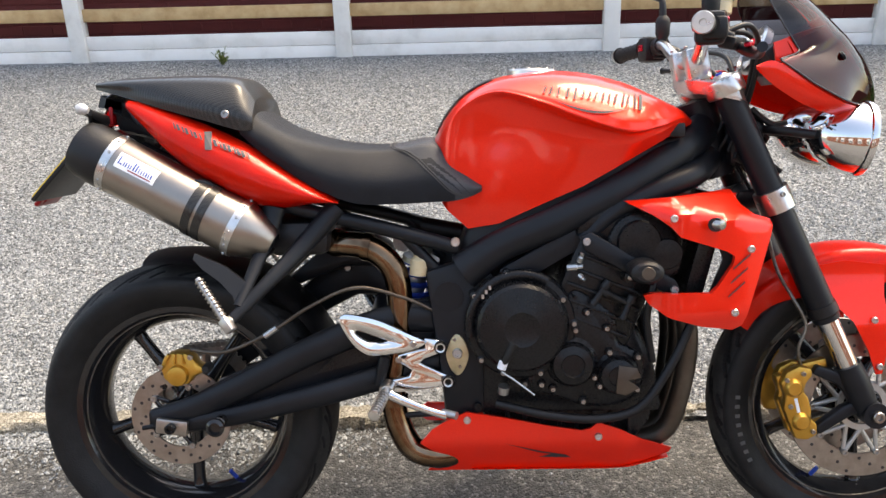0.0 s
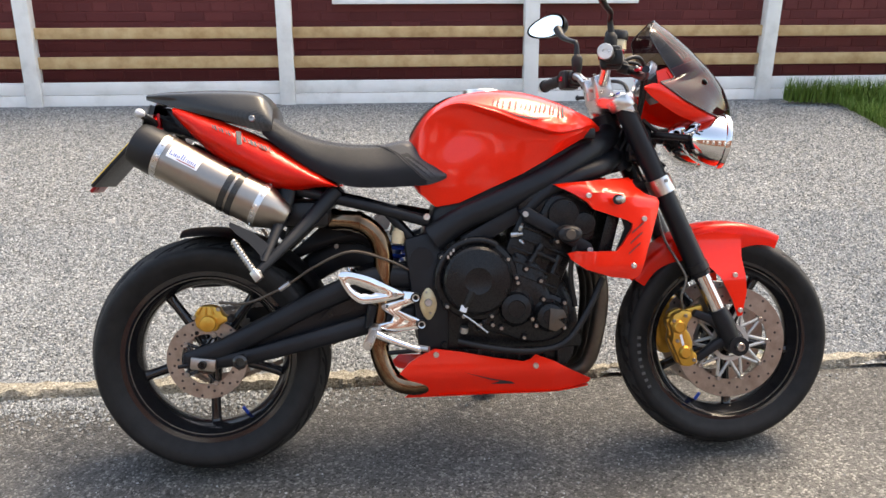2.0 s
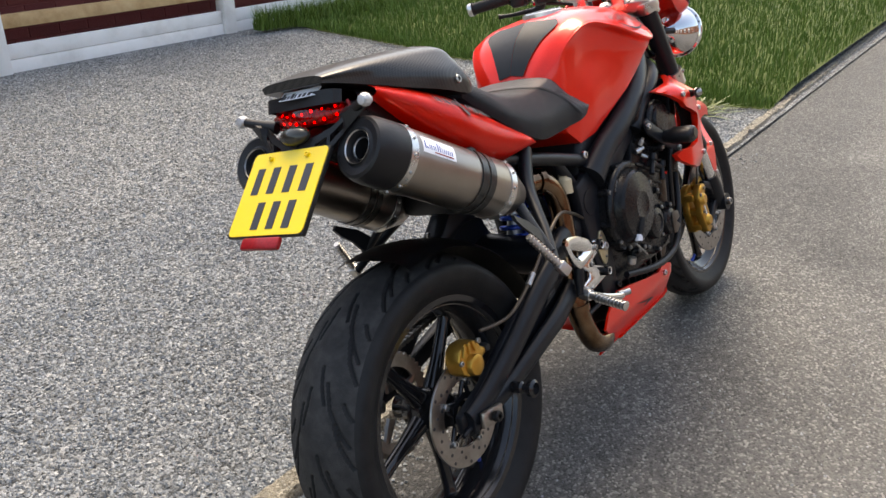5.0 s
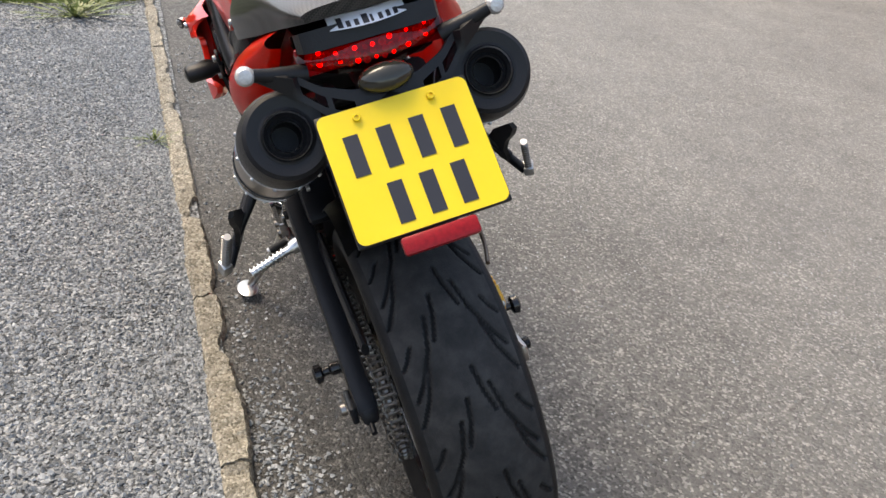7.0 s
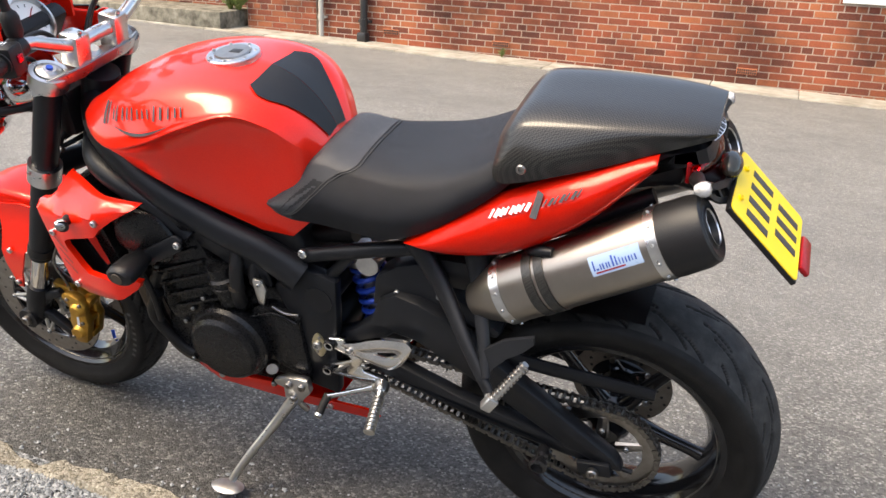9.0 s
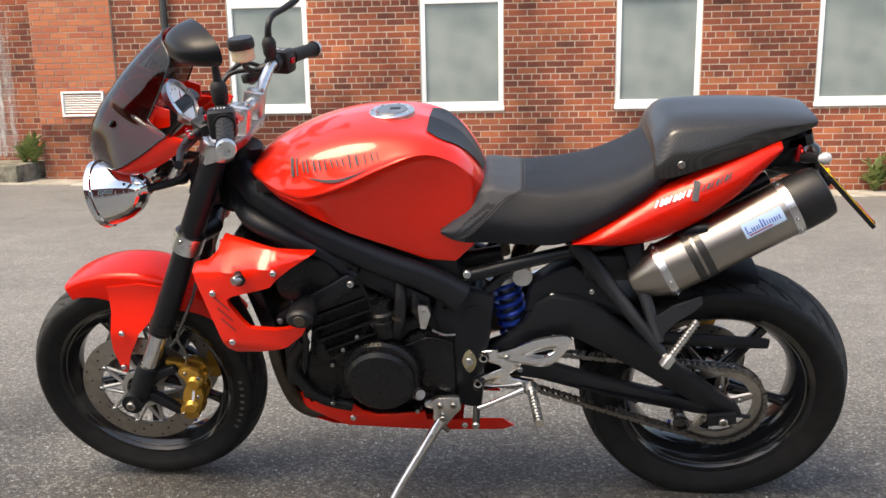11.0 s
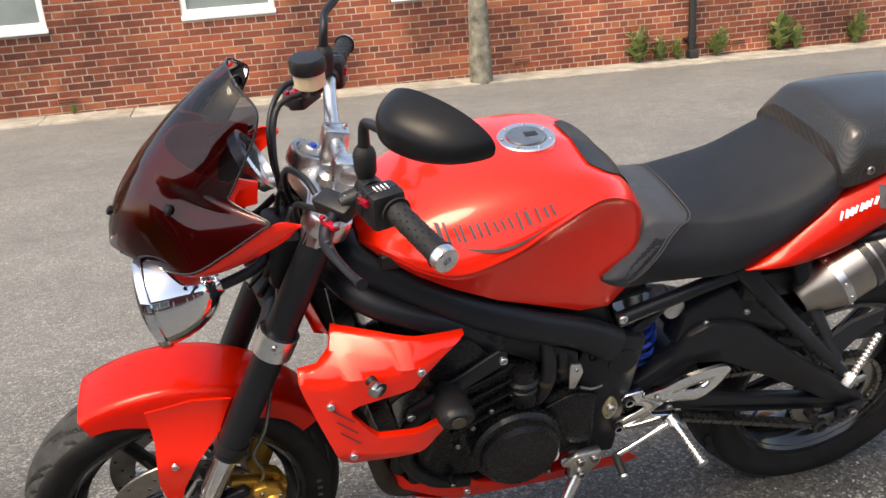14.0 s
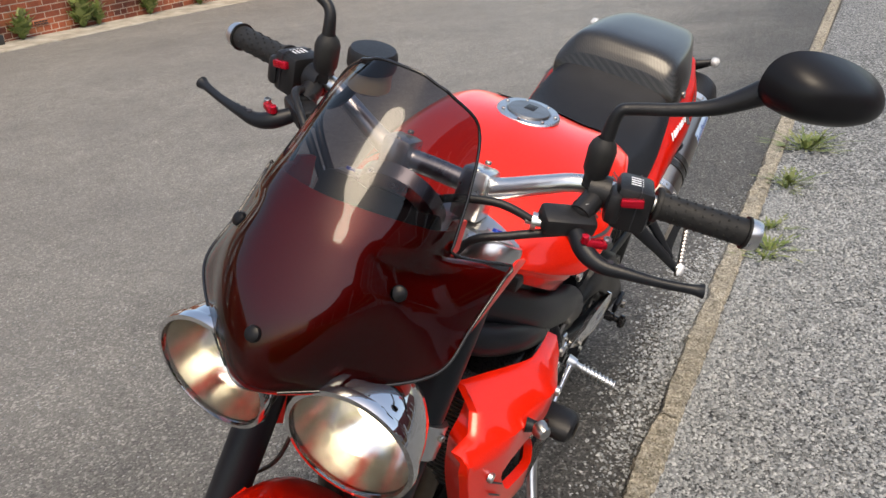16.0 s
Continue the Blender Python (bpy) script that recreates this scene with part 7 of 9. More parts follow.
part("plate_hanger", bm, M_PLASTIC, under, "black slotted plate hanger", True, 40)


def edge_strip(name, y0, y1, z0, z1, lift, material, parent, label=""):
    """A thin curved strip on the moulding between the cowl's edge and the lamp."""
    bm = bmesh.new()
    g = []
    for i in range(9):
        y = y0 + (y1 - y0) * i / 8
        g.append([bm.verts.new((-0.143 + 1.5 * (z - 0.956) + 5.0 * y * y - lift, y, z)) for z in (z0, z1)])
    for a, b in zip(g[:-1], g[1:]):
        bm.faces.new((a[0], b[0], b[1], a[1]))
    r = bmesh.ops.extrude_face_region(bm, geom=bm.faces[:])
    bmesh.ops.translate(bm, vec=(0.004, 0, 0), verts=[v for v in r["geom"] if isinstance(v, bmesh.types.BMVert)])
    return part(name, bm, material, parent, label)


strip = edge_strip("lettering_strip", -0.046, 0.046, 0.96, 0.972, 0.0, M_LABEL, under, "white sticker with dark marks")
for i, (w_, z0_, z1_) in enumerate(((6, 0.959, 0.969), (5, 0.959, 0.965), (5, 0.959, 0.965), (7, 0.959, 0.968), (3, 0.959, 0.966), (5, 0.959, 0.965), (5, 0.959, 0.965), (5, 0.959, 0.965))):
    y_ = 0.036 - 0.0095 * i
    edge_strip("marking_bar", y_ - w_ * 0.001, y_, 0.9615 + (z0_ - 0.959) * 0.8, 0.9615 + (z1_ - 0.959) * 0.8, 0.0014, M_INK, under)

# number plate
pc = Vector((-0.2175, 0.003, 0.821))
ux = Vector((0, -1, 0))
uy = Vector((0.1075, 0, 0.1125)).normalized()
un = ux.cross(uy)
PM = Matrix.Translation(pc) @ Matrix((ux, uy, un)).transposed().to_4x4()
def pl_box(name, x0, x1, y0, y1, z0, z1, material, parent, label="", bev=0.0):
    bm = bmesh.new()
    bm_box(bm, (x0, y0, z0), (x1, y1, z1), bev, PM)
    return part(name, bm, material, parent, label, bev > 0)
bm = bmesh.new()
_c = []
for cx, cy, a0 in ((0.081, 0.069, 0), (-0.081, 0.069, 90), (-0.081, -0.069, 180), (0.081, -0.069, 270)):
    for k in range(5):
        a = radians(a0 + 22.5 * k)
        _c.append((cx + 0.01 * math.cos(a), cy + 0.01 * math.sin(a)))
f = bm.faces.new([bm.verts.new(PM @ Vector((x, y, 0.003))) for x, y in _c])
r = bmesh.ops.extrude_face_region(bm, geom=[f])
bmesh.ops.translate(bm, vec=-un * 0.003, verts=[g for g in r["geom"] if isinstance(g, bmesh.types.BMVert)])
npl = part("number_plate", bm, M_YELLOW, bike, "yellow number plate with dark bars")
for row, (n, xa, wid) in enumerate(((4, -0.0775, 0.0335), (3, -0.0475, 0.032))):
    for k in range(n):
        x0 = xa + k * (wid + 0.006) + 0.009
        y1 = 0.048 - row * 0.066
        pl_box("plate_bar", x0, x0 + 0.018, y1 - 0.05, y1, 0.0031, 0.0038, M_INK, npl, "plain dark bar")
for x in (-0.045, 0.045):
    m2 = PM @ Matrix.Translation((x, 0.066, 0.003))
    bolt(npl, m2.translation, un, 0.006, M_YELLOW, "plate_screw")
pl_box("plate_backing", -0.0925, 0.0925, -0.0805, 0.0805, -0.008, 0.0015, M_PLASTIC, npl, "", 0.002)
tube("plate_bracket", [(-0.06, 0, 0.885), (-0.12, 0, 0.87), (-0.155, 0, 0.86), (-0.2, 0.0, 0.825)], [0.03, 0.026, 0.02, 0.012], M_PLASTIC, npl, "black plate bracket", 12)
pl_box("rear_reflector", -0.046, 0.046, -0.105, -0.083, -0.004, 0.006, M_REFL, npl, "red bar reflector under the plate", 0.004)
bm = bmesh.new()
bmesh.ops.create_uvsphere(bm, u_segments=24, v_segments=14, radius=1.0, matrix=pose(-0.152, 0, 0.9, 0, -25, 0) @ Matrix.Diagonal((0.019, 0.034, 0.0165, 1)))
part("plate_lamp", bm, M_SMOKED, npl, "smoked oval plate lamp", True)

# ---- radiator and shrouds ----
bm = bmesh.new()
bm_box(bm, (-0.018, -0.15, -0.13), (0.018, 0.15, 0.12), 0.006, pose(1.05, 0, 0.635, 0, 14, 0))
rad = part("radiator", bm, M_ENGINE, bike, "black radiator core", True)
for k in range(22):
    bm = bmesh.new()
    bm_box(bm, (0.0185, -0.135, -0.001), (0.0205, 0.135, 0.001), 0, pose(1.05, 0, 0.635, 0, 14, 0) @ Matrix.Translation((0, 0, -0.115 + 0.0102 * k)))
    part("fin", bm, M_STEEL, rad)
SHR = [(0.892, 0.746), (0.945, 0.75), (1.02, 0.755), (1.104, 0.76), (1.114, 0.735), (1.136, 0.717), (1.168, 0.707), (1.166, 0.68), (1.15, 0.625), (1.13, 0.56), (1.114, 0.508), (1.095, 0.5), (1.035, 0.51), (0.968, 0.532), (0.935, 0.555), (0.926, 0.571), (0.945, 0.577), (1.0, 0.576), (1.048, 0.575), (1.062, 0.588), (1.09, 0.63), (1.092, 0.643), (1.078, 0.652), (0.988, 0.682), (0.972, 0.7), (0.94, 0.722)]
for s in S:
    def ysh(x, z, s=s):
        """Outward bulge with a crease that runs up to the rear tip; the facet above it falls inward."""
        y = 0.21 - 1.7 * max(0, x - 1.085) ** 1.6 - 0.3 * max(0, 0.98 - x) - 1.45 * max(0, z - 0.742 + 0.17 * (x - 0.9)) - 0.5 * max(0, 0.53 - z) + 0.008 * math.sin((x - 0.9) * 22)
        return s * y
    sh = panel("radiator_shroud", SHR, ysh, 0.014, M_RED, bike, "glossy red C-shaped radiator shroud", 0.014)
    edge = spline([(1.106, 0, 0.752), (1.115, 0, 0.733), (1.136, 0, 0.717), (1.166, 0, 0.706), (1.166, 0, 0.68), (1.15, 0, 0.625), (1.13, 0, 0.56), (1.114, 0, 0.508)], 40)
    inner = spline([(1.1, 0.12, 0.752), (1.092, 0.124, 0.732), (1.104, 0.126, 0.71), (1.125, 0.126, 0.694), (1.128, 0.128, 0.672), (1.118, 0.13, 0.625), (1.1, 0.14, 0.56), (1.085, 0.15, 0.512)], 40)
    bm = bmesh.new()
    g = [[bm.verts.new((p.x, s * (abs(ysh(p.x, p.z)) - 0.001), p.z)), bm.verts.new((p.x * 0.45 + q.x * 0.55 + 0.008, s * ((abs(ysh(p.x, p.z)) + q.y) / 2 + 0.008), (p.z + q.z) / 2 + 0.003)), bm.verts.new((q.x, s * q.y, q.z))] for p, q in zip(edge, inner)]
    for r0, r1 in zip(g[:-1], g[1:]):
        for k in range(2):
            bm.faces.new((r0[k], r0[k + 1], r1[k + 1], r1[k]))
    bmesh.ops.recalc_face_normals(bm, faces=bm.faces[:])
    bmesh.ops.solidify(bm, geom=bm.faces[:], thickness=0.003)
    part("front_flange", bm, M_RED, sh, "", True, 60)
    for bx_, bz_ in ((0.975, 0.717), (1.123, 0.655), (1.094, 0.537)):
        bolt(sh, (bx_, ysh(bx_, bz_), bz_), (0, s, 0), 0.0085, M_ALU)
    # thin dark faces paint the shade of three engraved grooves
    for k in range(3):
        bm = bmesh.new()
        vs = []
        for x, z in ((1.08 + 0.004 * k, 0.566 + 0.026 * k), (1.112 + 0.005 * k, 0.592 + 0.026 * k), (1.112 + 0.005 * k, 0.596 + 0.026 * k), (1.08 + 0.004 * k, 0.5695 + 0.026 * k)):
            vs.append(bm.verts.new((x, ysh(x, z) + s * 0.0035, z)))
        bm.faces.new(vs)
        part("slot", bm, M_INK, sh)
    ind = tube("front_indicator", [(1.055, s * 0.205, 0.705), (1.05, s * 0.222, 0.706), (1.045, s * 0.232, 0.706)], [0.011, 0.008, 0.013], M_PLASTIC, bike, "small front indicator in the shroud", 12)
    turned("indicator_lens", [(0, 0.014), (0.009, 0.011), (0.0125, 0.002), (0.012, -0.006), (0, -0.012)], (1.052, s * 0.226, 0.706), (0.5, s * 0.8, 0), M_BOLT, ind, "clear lens", 16)
    panel("inner_shroud", [(1.05, 0.735), (1.13, 0.71), (1.125, 0.6), (1.09, 0.52), (1.05, 0.52), (1.06, 0.57), (1.082, 0.63)], lambda x, z, s=s: s * (0.155 + 0.15 * max(0, x - 1.03)), 0.006, M_PLASTIC, sh, "black inner duct", 0.03)

# belly pan
BEL = [(0.497, 0.264), (0.522, 0.292), (0.555, 0.312), (0.59, 0.327), (0.66, 0.316), (0.75, 0.298), (0.82, 0.287), (0.838, 0.292), (0.852, 0.304), (0.9, 0.286), (0.96, 0.25), (1.018, 0.216), (1.012, 0.206), (0.94, 0.2), (0.83, 0.197), (0.66, 0.193), (0.51, 0.192), (0.528, 0.21), (0.548, 0.232), (0.52, 0.245)]
BEL_L = [(0.474, 0.242), (0.5, 0.264), (0.684, 0.258), (0.687, 0.284), (0.75, 0.275), (0.801, 0.272), (0.84, 0.283), (0.862, 0.304), (0.885, 0.313), (0.924, 0.311), (0.948, 0.288), (0.972, 0.278), (0.985, 0.296), (0.998, 0.304), (1.01, 0.286), (0.985, 0.256), (0.878, 0.232), (0.675, 0.22), (0.5, 0.226)]
for s in S:
    def ybl(x, z, s=s):
        if s > 0:
            return 0.112 - 0.3 * max(0, 0.265 - z) - 0.6 * max(0, x - 0.88) ** 1.2
        return s * (0.142 - 0.5 * max(0, 0.262 - z) - 0.8 * max(0, x - 0.9) ** 1.2)
    bp_ = panel("belly_pan", BEL if s < 0 else BEL_L, ybl, 0.006, M_RED, bike, "glossy red belly pan side", 0.016)
    for bx_, bz_ in ((0.592, 0.312), (0.852, 0.275)) if s < 0 else ((0.592, 0.243), (0.862, 0.264)):
        bolt(bp_, (bx_, ybl(bx_, bz_), bz_), (0, s, 0), 0.009, M_ALU)
    if s > 0:
        continue
    bm = bmesh.new()
    bm.faces.new([bm.verts.new((x, ybl(x, z) + s * 0.0012, z)) for x, z in ((0.665, 0.262), (0.74, 0.241), (0.79, 0.231), (0.80, 0.224), (0.735, 0.226), (0.76, 0.234), (0.735, 0.238))])
    part("vent_slot", bm, M_INK, bp_, "dark vent slot")
bm = bmesh.new()
for i in range(10):
    x = 0.6 + 0.41 * i / 9
    w_ = 0.118 - 0.8 * max(0, x - 0.9) ** 1.2
    bm.verts.new((x, -w_, 0.197))
    bm.verts.new((x, w_ * 0.75, 0.222))
bm.verts.ensure_lookup_table()
for i in range(9):
    bm.faces.new([bm.verts[k] for k in (2 * i, 2 * i + 1, 2 * i + 3, 2 * i + 2)])
bmesh.ops.solidify(bm, geom=bm.faces[:], thickness=0.004)
part("belly_pan_floor", bm, M_RED, bike, "red belly pan floor")

# ---- front end ----
def fork_x(z):
    return 1.098 + (0.942 - z) * 0.469
FD = Vector((fork_x(0.3) - fork_x(0.97), 0, 0.3 - 0.97)).normalized()
for s in S:
    y = s * 0.104
    P = lambda z: Vector((fork_x(z), y, z))
    fk = tube("fork_leg", [P(0.966), P(0.76), P(0.52), P(0.505)], [0.0265, 0.0265, 0.027, 0.0245], M_SATIN, bike, "black upside-down fork leg", 24, 24)
    tube("stanchion", [P(0.51), P(0.36)], 0.0215, M_CHROME, fk, "bright fork stanchion", 24)
    turned("fork_seal", [(0.022, -0.012), (0.029, -0.012), (0.03, 0.008), (0.026, 0.014)], P(0.518), FD, M_PLASTIC, fk, "", 28)
    bm = bmesh.new()
    bm_tube(bm, [P(0.405), P(0.36), Vector((1.396, y, 0.306))], [0.026, 0.029, 0.024], 18, 10)
    bm_turn(bm, [(0, -0.03), (0.026, -0.03), (0.026, 0.03), (0, 0.03)], axis_m((FA.x, y, FA.z), (0, 1, 0)), 24)
    bm_plate(bm, [(1.385, 0.345), (1.35, 0.385), (1.29, 0.405), (1.28, 0.388), (1.33, 0.365), (1.36, 0.33)], y - 0.011, y + 0.011, 0.004)
    bm_plate(bm, [(1.39, 0.312), (1.36, 0.3), (1.3, 0.262), (1.288, 0.276), (1.34, 0.318), (1.375, 0.335)], y - 0.011, y + 0.011, 0.004)
    bm2 = part("fork_bottom", bm, M_SATIN, fk, "black fork bottom casting", True, 45)
    bolt(bm2, (FA.x, y + s * 0.03, FA.z), (0, s, 0), 0.014, M_STEEL, "axle_nut")
    turned("lower_clamp", [(0.0268, -0.022), (0.034, -0.022), (0.0345, 0.0), (0.034, 0.022), (0.0268, 0.022)], P(0.737), FD, M_ALU, fk, "bright lower yoke clamp ring", 32, True)
    turned("fork_cap", [(0.0, 0.016), (0.012, 0.016), (0.016, 0.012), (0.024, 0.01), (0.0258, 0.0)], P(0.962), -FD, M_CAST, fk, "", 24)
    turned("adjuster", [(0.0, 0.02), (0.006, 0.02), (0.007, 0.014)], P(0.962), -FD, M_BLUE, fk, "blue preload adjuster", 16)
    bolt(fk, P(0.75) + Vector((0.01, s * 0.033, 0)), (0.3, s, 0), 0.006)
    # caliper: curved body with a bridge, two piston lumps a side
    bm = bmesh.new()
    cm = pose(1.262, s * 0.088, 0.33, 0, -14, 0)
    OUT = [(-0.03, -0.07), (-0.008, -0.078), (0.014, -0.072), (0.018, -0.05), (0.008, -0.035), (0.014, -0.018), (0.012, 0.01), (0.006, 0.022), (0.016, 0.04), (0.03, 0.05), (0.03, 0.066), (0.008, 0.076), (-0.018, 0.07), (-0.034, 0.05), (-0.03, 0.02), (-0.04, 0.0), (-0.036, -0.03)]
    for y0_, y1_ in ((0.008, 0.032), (-0.03, -0.006)):
        b2 = bmesh.new()
        bm_plate(b2, OUT, s * y0_, s * y1_, 0.005)
        bmesh.ops.transform(b2, matrix=cm, verts=b2.verts[:])
        me_ = bpy.data.meshes.new("tmp")
        b2.to_mesh(me_)
        b2.free()
        bm.from_mesh(me_)
        bpy.data.meshes.remove(me_)
    for dz in (-0.05, 0.0, 0.05):
        bm_box(bm, (-0.036, -0.014, dz - 0.01), (-0.012, 0.014, dz + 0.01), 0.003, cm)
    for dz in (-0.036, 0.036):
        bm_turn(bm, [(0.0, 0.041), (0.013, 0.041), (0.016, 0.038), (0.02, 0.03)], cm @ axis_m((-0.012, 0, dz), (0, s, 0)), 22)
    bm_box(bm, (0.015, -0.01, 0.05), (0.07, 0.012, 0.072), 0.006, cm)
    bm_box(bm, (0.012, -0.01, -0.075), (0.055, 0.012, -0.053), 0.006, cm)
    fc = part("front_caliper", bm, M_GOLD, bike, "gold four-piston front brake caliper", True, 40)
    for bx_, dz in ((0.006, -0.062), (-0.026, 0.0), (0.012, 0.06), (-0.022, 0.055)):
        bolt(fc, cm @ Vector((bx_, s * 0.032, dz)), (0, s, 0), 0.006, M_STEEL)
    box_ob("marking_bar", (-0.016, s * 0.0325 - 0.001, -0.016), (-0.01, s * 0.0325 + 0.001, 0.014), M_LABEL, fc, "plain pale marking", 0, cm)
    tube("brake_hose", [(1.262, s * 0.1, 0.402), (1.25, s * 0.112, 0.44), (1.262, s * 0.114, 0.49), (1.235, s * 0.108, 0.545), (1.215, s * 0.07, 0.6), (1.19, s * 0.055, 0.72), (1.17, s * 0.045, 0.85), (1.14, s * 0.06, 0.96)], 0.0034, M_CHAIN, fc, "braided brake hose", 10)
    bm = bmesh.new()
    bm_tube(bm, [P(0.735) + Vector((0, -s * 0.03, 0)), Vector((1.18, 0, 0.725))], 0.028, 14, 2, flat=0.9)
    part("lower_yoke", bm, M_SATIN, fk, "black lower yoke", True)
# top yoke
bm = bmesh.new()
YK = [(1.035, -0.02), (1.03, -0.06), (1.045, -0.1), (1.065, -0.135), (1.105, -0.138), (1.125, -0.11), (1.118, -0.06), (1.105, 0.0)]
YK = YK + [(x, -y) for x, y in YK[-2::-1]]
vs = [bm.verts.new((x, y, 0.958 - (x - 1.09) * 0.25)) for x, y in YK]
f = bm.faces.new(vs)
r = bmesh.ops.extrude_face_region(bm, geom=[f])
ev = [g for g in r["geom"] if isinstance(g, bmesh.types.BMVert)]
bmesh.ops.translate(bm, vec=(0.012, 0, -0.028), verts=ev)
bmesh.ops.bevel(bm, geom=list({e for v in ev + vs for e in v.link_edges}), offset=0.004, segments=2, affect="EDGES")
yoke = part("top_yoke", bm, M_ALU, bike, "brushed alloy top yoke", True, 40)
for s in S:
    turned("yoke_boss", [(0.027, -0.016), (0.036, -0.016), (0.0375, -0.012), (0.0375, 0.012), (0.036, 0.016), (0.027, 0.016)], (fork_x(0.955), s * 0.104, 0.955), -FD, M_ALU, yoke, "", 36, True)
turned("stem_nut", [(0, 0.02), (0.012, 0.02), (0.019, 0.012), (0.02, 0)], (1.075, 0, 0.96), (-0.42, 0, 0.9), M_CAST, yoke, "", 24)
for s in S:
    bm = bmesh.new()
    bm_box(bm, (-0.022, -0.02, -0.02), (0.022, 0.02, 0.045), 0.007, pose(1.055, s * 0.055, 0.988, 0, -12, 0))
    rs = part("bar_clamp", bm, M_ALU, yoke, "polished handlebar clamp", True)
    for dx in (-0.015, 0.015):
        bolt(rs, (1.046 + dx, s * 0.055, 1.031), (-0.2, 0, 1), 0.005, M_STEEL)
BAR = [(1.05, 0.0, 1.008), (1.05, 0.055, 1.008), (1.048, 0.085, 1.016), (1.043, 0.13, 1.038), (1.036, 0.175, 1.056), (1.02, 0.24, 1.056), (0.982, 0.365, 1.047)]
bm = bmesh.new()
bm_tube(bm, [(x, -y, z) for x, y, z in BAR[:0:-1]] + BAR, [0.011] * 3 + [0.012, 0.0135, 0.014, 0.014, 0.014, 0.0135, 0.012] + [0.011] * 3, 18, 60)
hb = part("handlebar", bm, M_ALU, bike, "bright tapered alloy handlebar", True, 60)
for s in S:
    g0, g1 = Vector((1.014, s * 0.258, 1.055)), Vector((0.979, s * 0.364, 1.0475))
    bm = bmesh.new()
    bm_tube(bm, [g0, g0.lerp(g1, 0.04), g0.lerp(g1, 0.06), g0.lerp(g1, 0.95), g0.lerp(g1, 0.97), g1], [0.021, 0.021, 0.0165, 0.0165, 0.0195, 0.0195], 20, 26)
    grip = part("grip", bm, M_GRIP, hb, "ribbed black rubber grip", True, 40)
    dirg = (g1 - g0).normalized()
    e1 = dirg.cross(Vector((0, 0, 1))).normalized()
    e2 = e1.cross(dirg)
    for i in range(9):
        for k in range(10):
            a = 2 * math.pi * (k + 0.5 * (i % 2)) / 10
            dd = e1 * math.cos(a) + e2 * math.sin(a)
            bolt(grip, g0.lerp(g1, 0.12 + 0.09 * i) + dd * 0.0155, dd, 0.0018, M_GRIP, "grip_stud")
    turned("bar_end", [(0.0185, 0), (0.0185, 0.008), (0.017, 0.013), (0.006, 0.013), (0.005, 0.008), (0, 0.008)], g1, dirg, M_ALU, hb, "turned alloy bar end", 28)
    # switch block
    bm = bmesh.new()
    sm = Matrix.Translation((1.026, s * 0.234, 1.053)) @ pose(0, 0, 0, 0, 0, s * 16)
    bm_box(bm, (-0.026, -0.022, -0.03), (0.026, 0.022, 0.026), 0.009, sm)
    bm_box(bm, (-0.012, -0.03, -0.024), (0.03, -0.01, 0.016), 0.008, sm)
    sw = part("switch_block", bm, M_PLASTIC, hb, "black switch block", True, 40)
    box_ob("switch", (0.024, -0.013, 0.006), (0.032, 0.013, 0.016), M_ANORED, sw, "red switch", 0.002, sm @ pose(0, 0, 0, 12, 0, 0))
    box_ob("switch", (-0.03, -0.008, -0.006), (-0.022, 0.008, 0.008), M_ANORED, sw, "red switch", 0.002, sm)
    tube("switch_seam", [sm @ Vector(q) for q in ((-0.02, s * 0.004, 0.0262), (0.02, s * 0.004, 0.0262), (0.0262, s * 0.004, 0.018), (0.0262, s * 0.004, -0.024))], 0.0008, M_INK, sw, "", 6)
    for k in range(4):
        box_ob("switch_mark", (-0.008 + 0.006 * k, -0.008, 0.0262), (-0.006 + 0.006 * k, 0.006, 0.0267), M_LABEL, sw, "", 0, sm)
    # lever with perch
    bm = bmesh.new()
    pm_ = Matrix.Translation((1.082, s * 0.182, 1.03)) @ pose(0, 0, 0, 0, 14, s * 38)
    bm_box(bm, (-0.016, -0.034, -0.013), (0.018, 0.03, 0.011), 0.006, pm_)
    bm_turn(bm, [(0.0, 0.016), (0.012, 0.016), (0.0135, 0.013), (0.0135, 0.0)], pm_ @ Matrix.Translation((-0.008, s * 0.016, 0)), 20)
    bm_turn(bm, [(0.0135, -0.012), (0.019, -0.012), (0.02, 0.0), (0.019, 0.012), (0.0135, 0.012)], axis_m((1.037, s * 0.196, 1.056), (-0.2, s, 0)), 20, True)
    bm_tube(bm, [(1.04, s * 0.196, 1.052), (1.075, s * 0.19, 1.036)], 0.014, 12, 2)
    perch = part("lever_perch", bm, M_PLASTIC, hb, "black lever perch", True, 40)
    lv = tube("lever", [(1.085, s * 0.19, 1.024), (1.102, s * 0.212, 1.012), (1.108, s * 0.236, 1.005), (1.104, s * 0.268, 1.006), (1.093, s * 0.305, 1.006), (1.083, s * 0.335, 1.008), (1.079, s * 0.347, 1.009)], [0.009, 0.0115, 0.0095, 0.0072, 0.0058, 0.006, 0.0088], M_SATIN, hb, "short black alloy lever", 12, 48, 1.0)
    bm = bmesh.new()
    bm_box(bm, (-0.006, -0.013, -0.004), (0.006, 0.013, 0.005), 0.003, Matrix.Translation((1.098, s * 0.222, 1.022)) @ pose(0, 0, 0, 0, 0, s * 32))
    bm_turn(bm, [(0, 0.01), (0.004, 0.009), (0.005, 0)], axis_m((1.106, s * 0.211, 1.024), (0.3, 0, 1)), 12)
    bolt(lv, (1.104, s * 0.212, 1.026), (0.2, 0, 1), 0.0055)
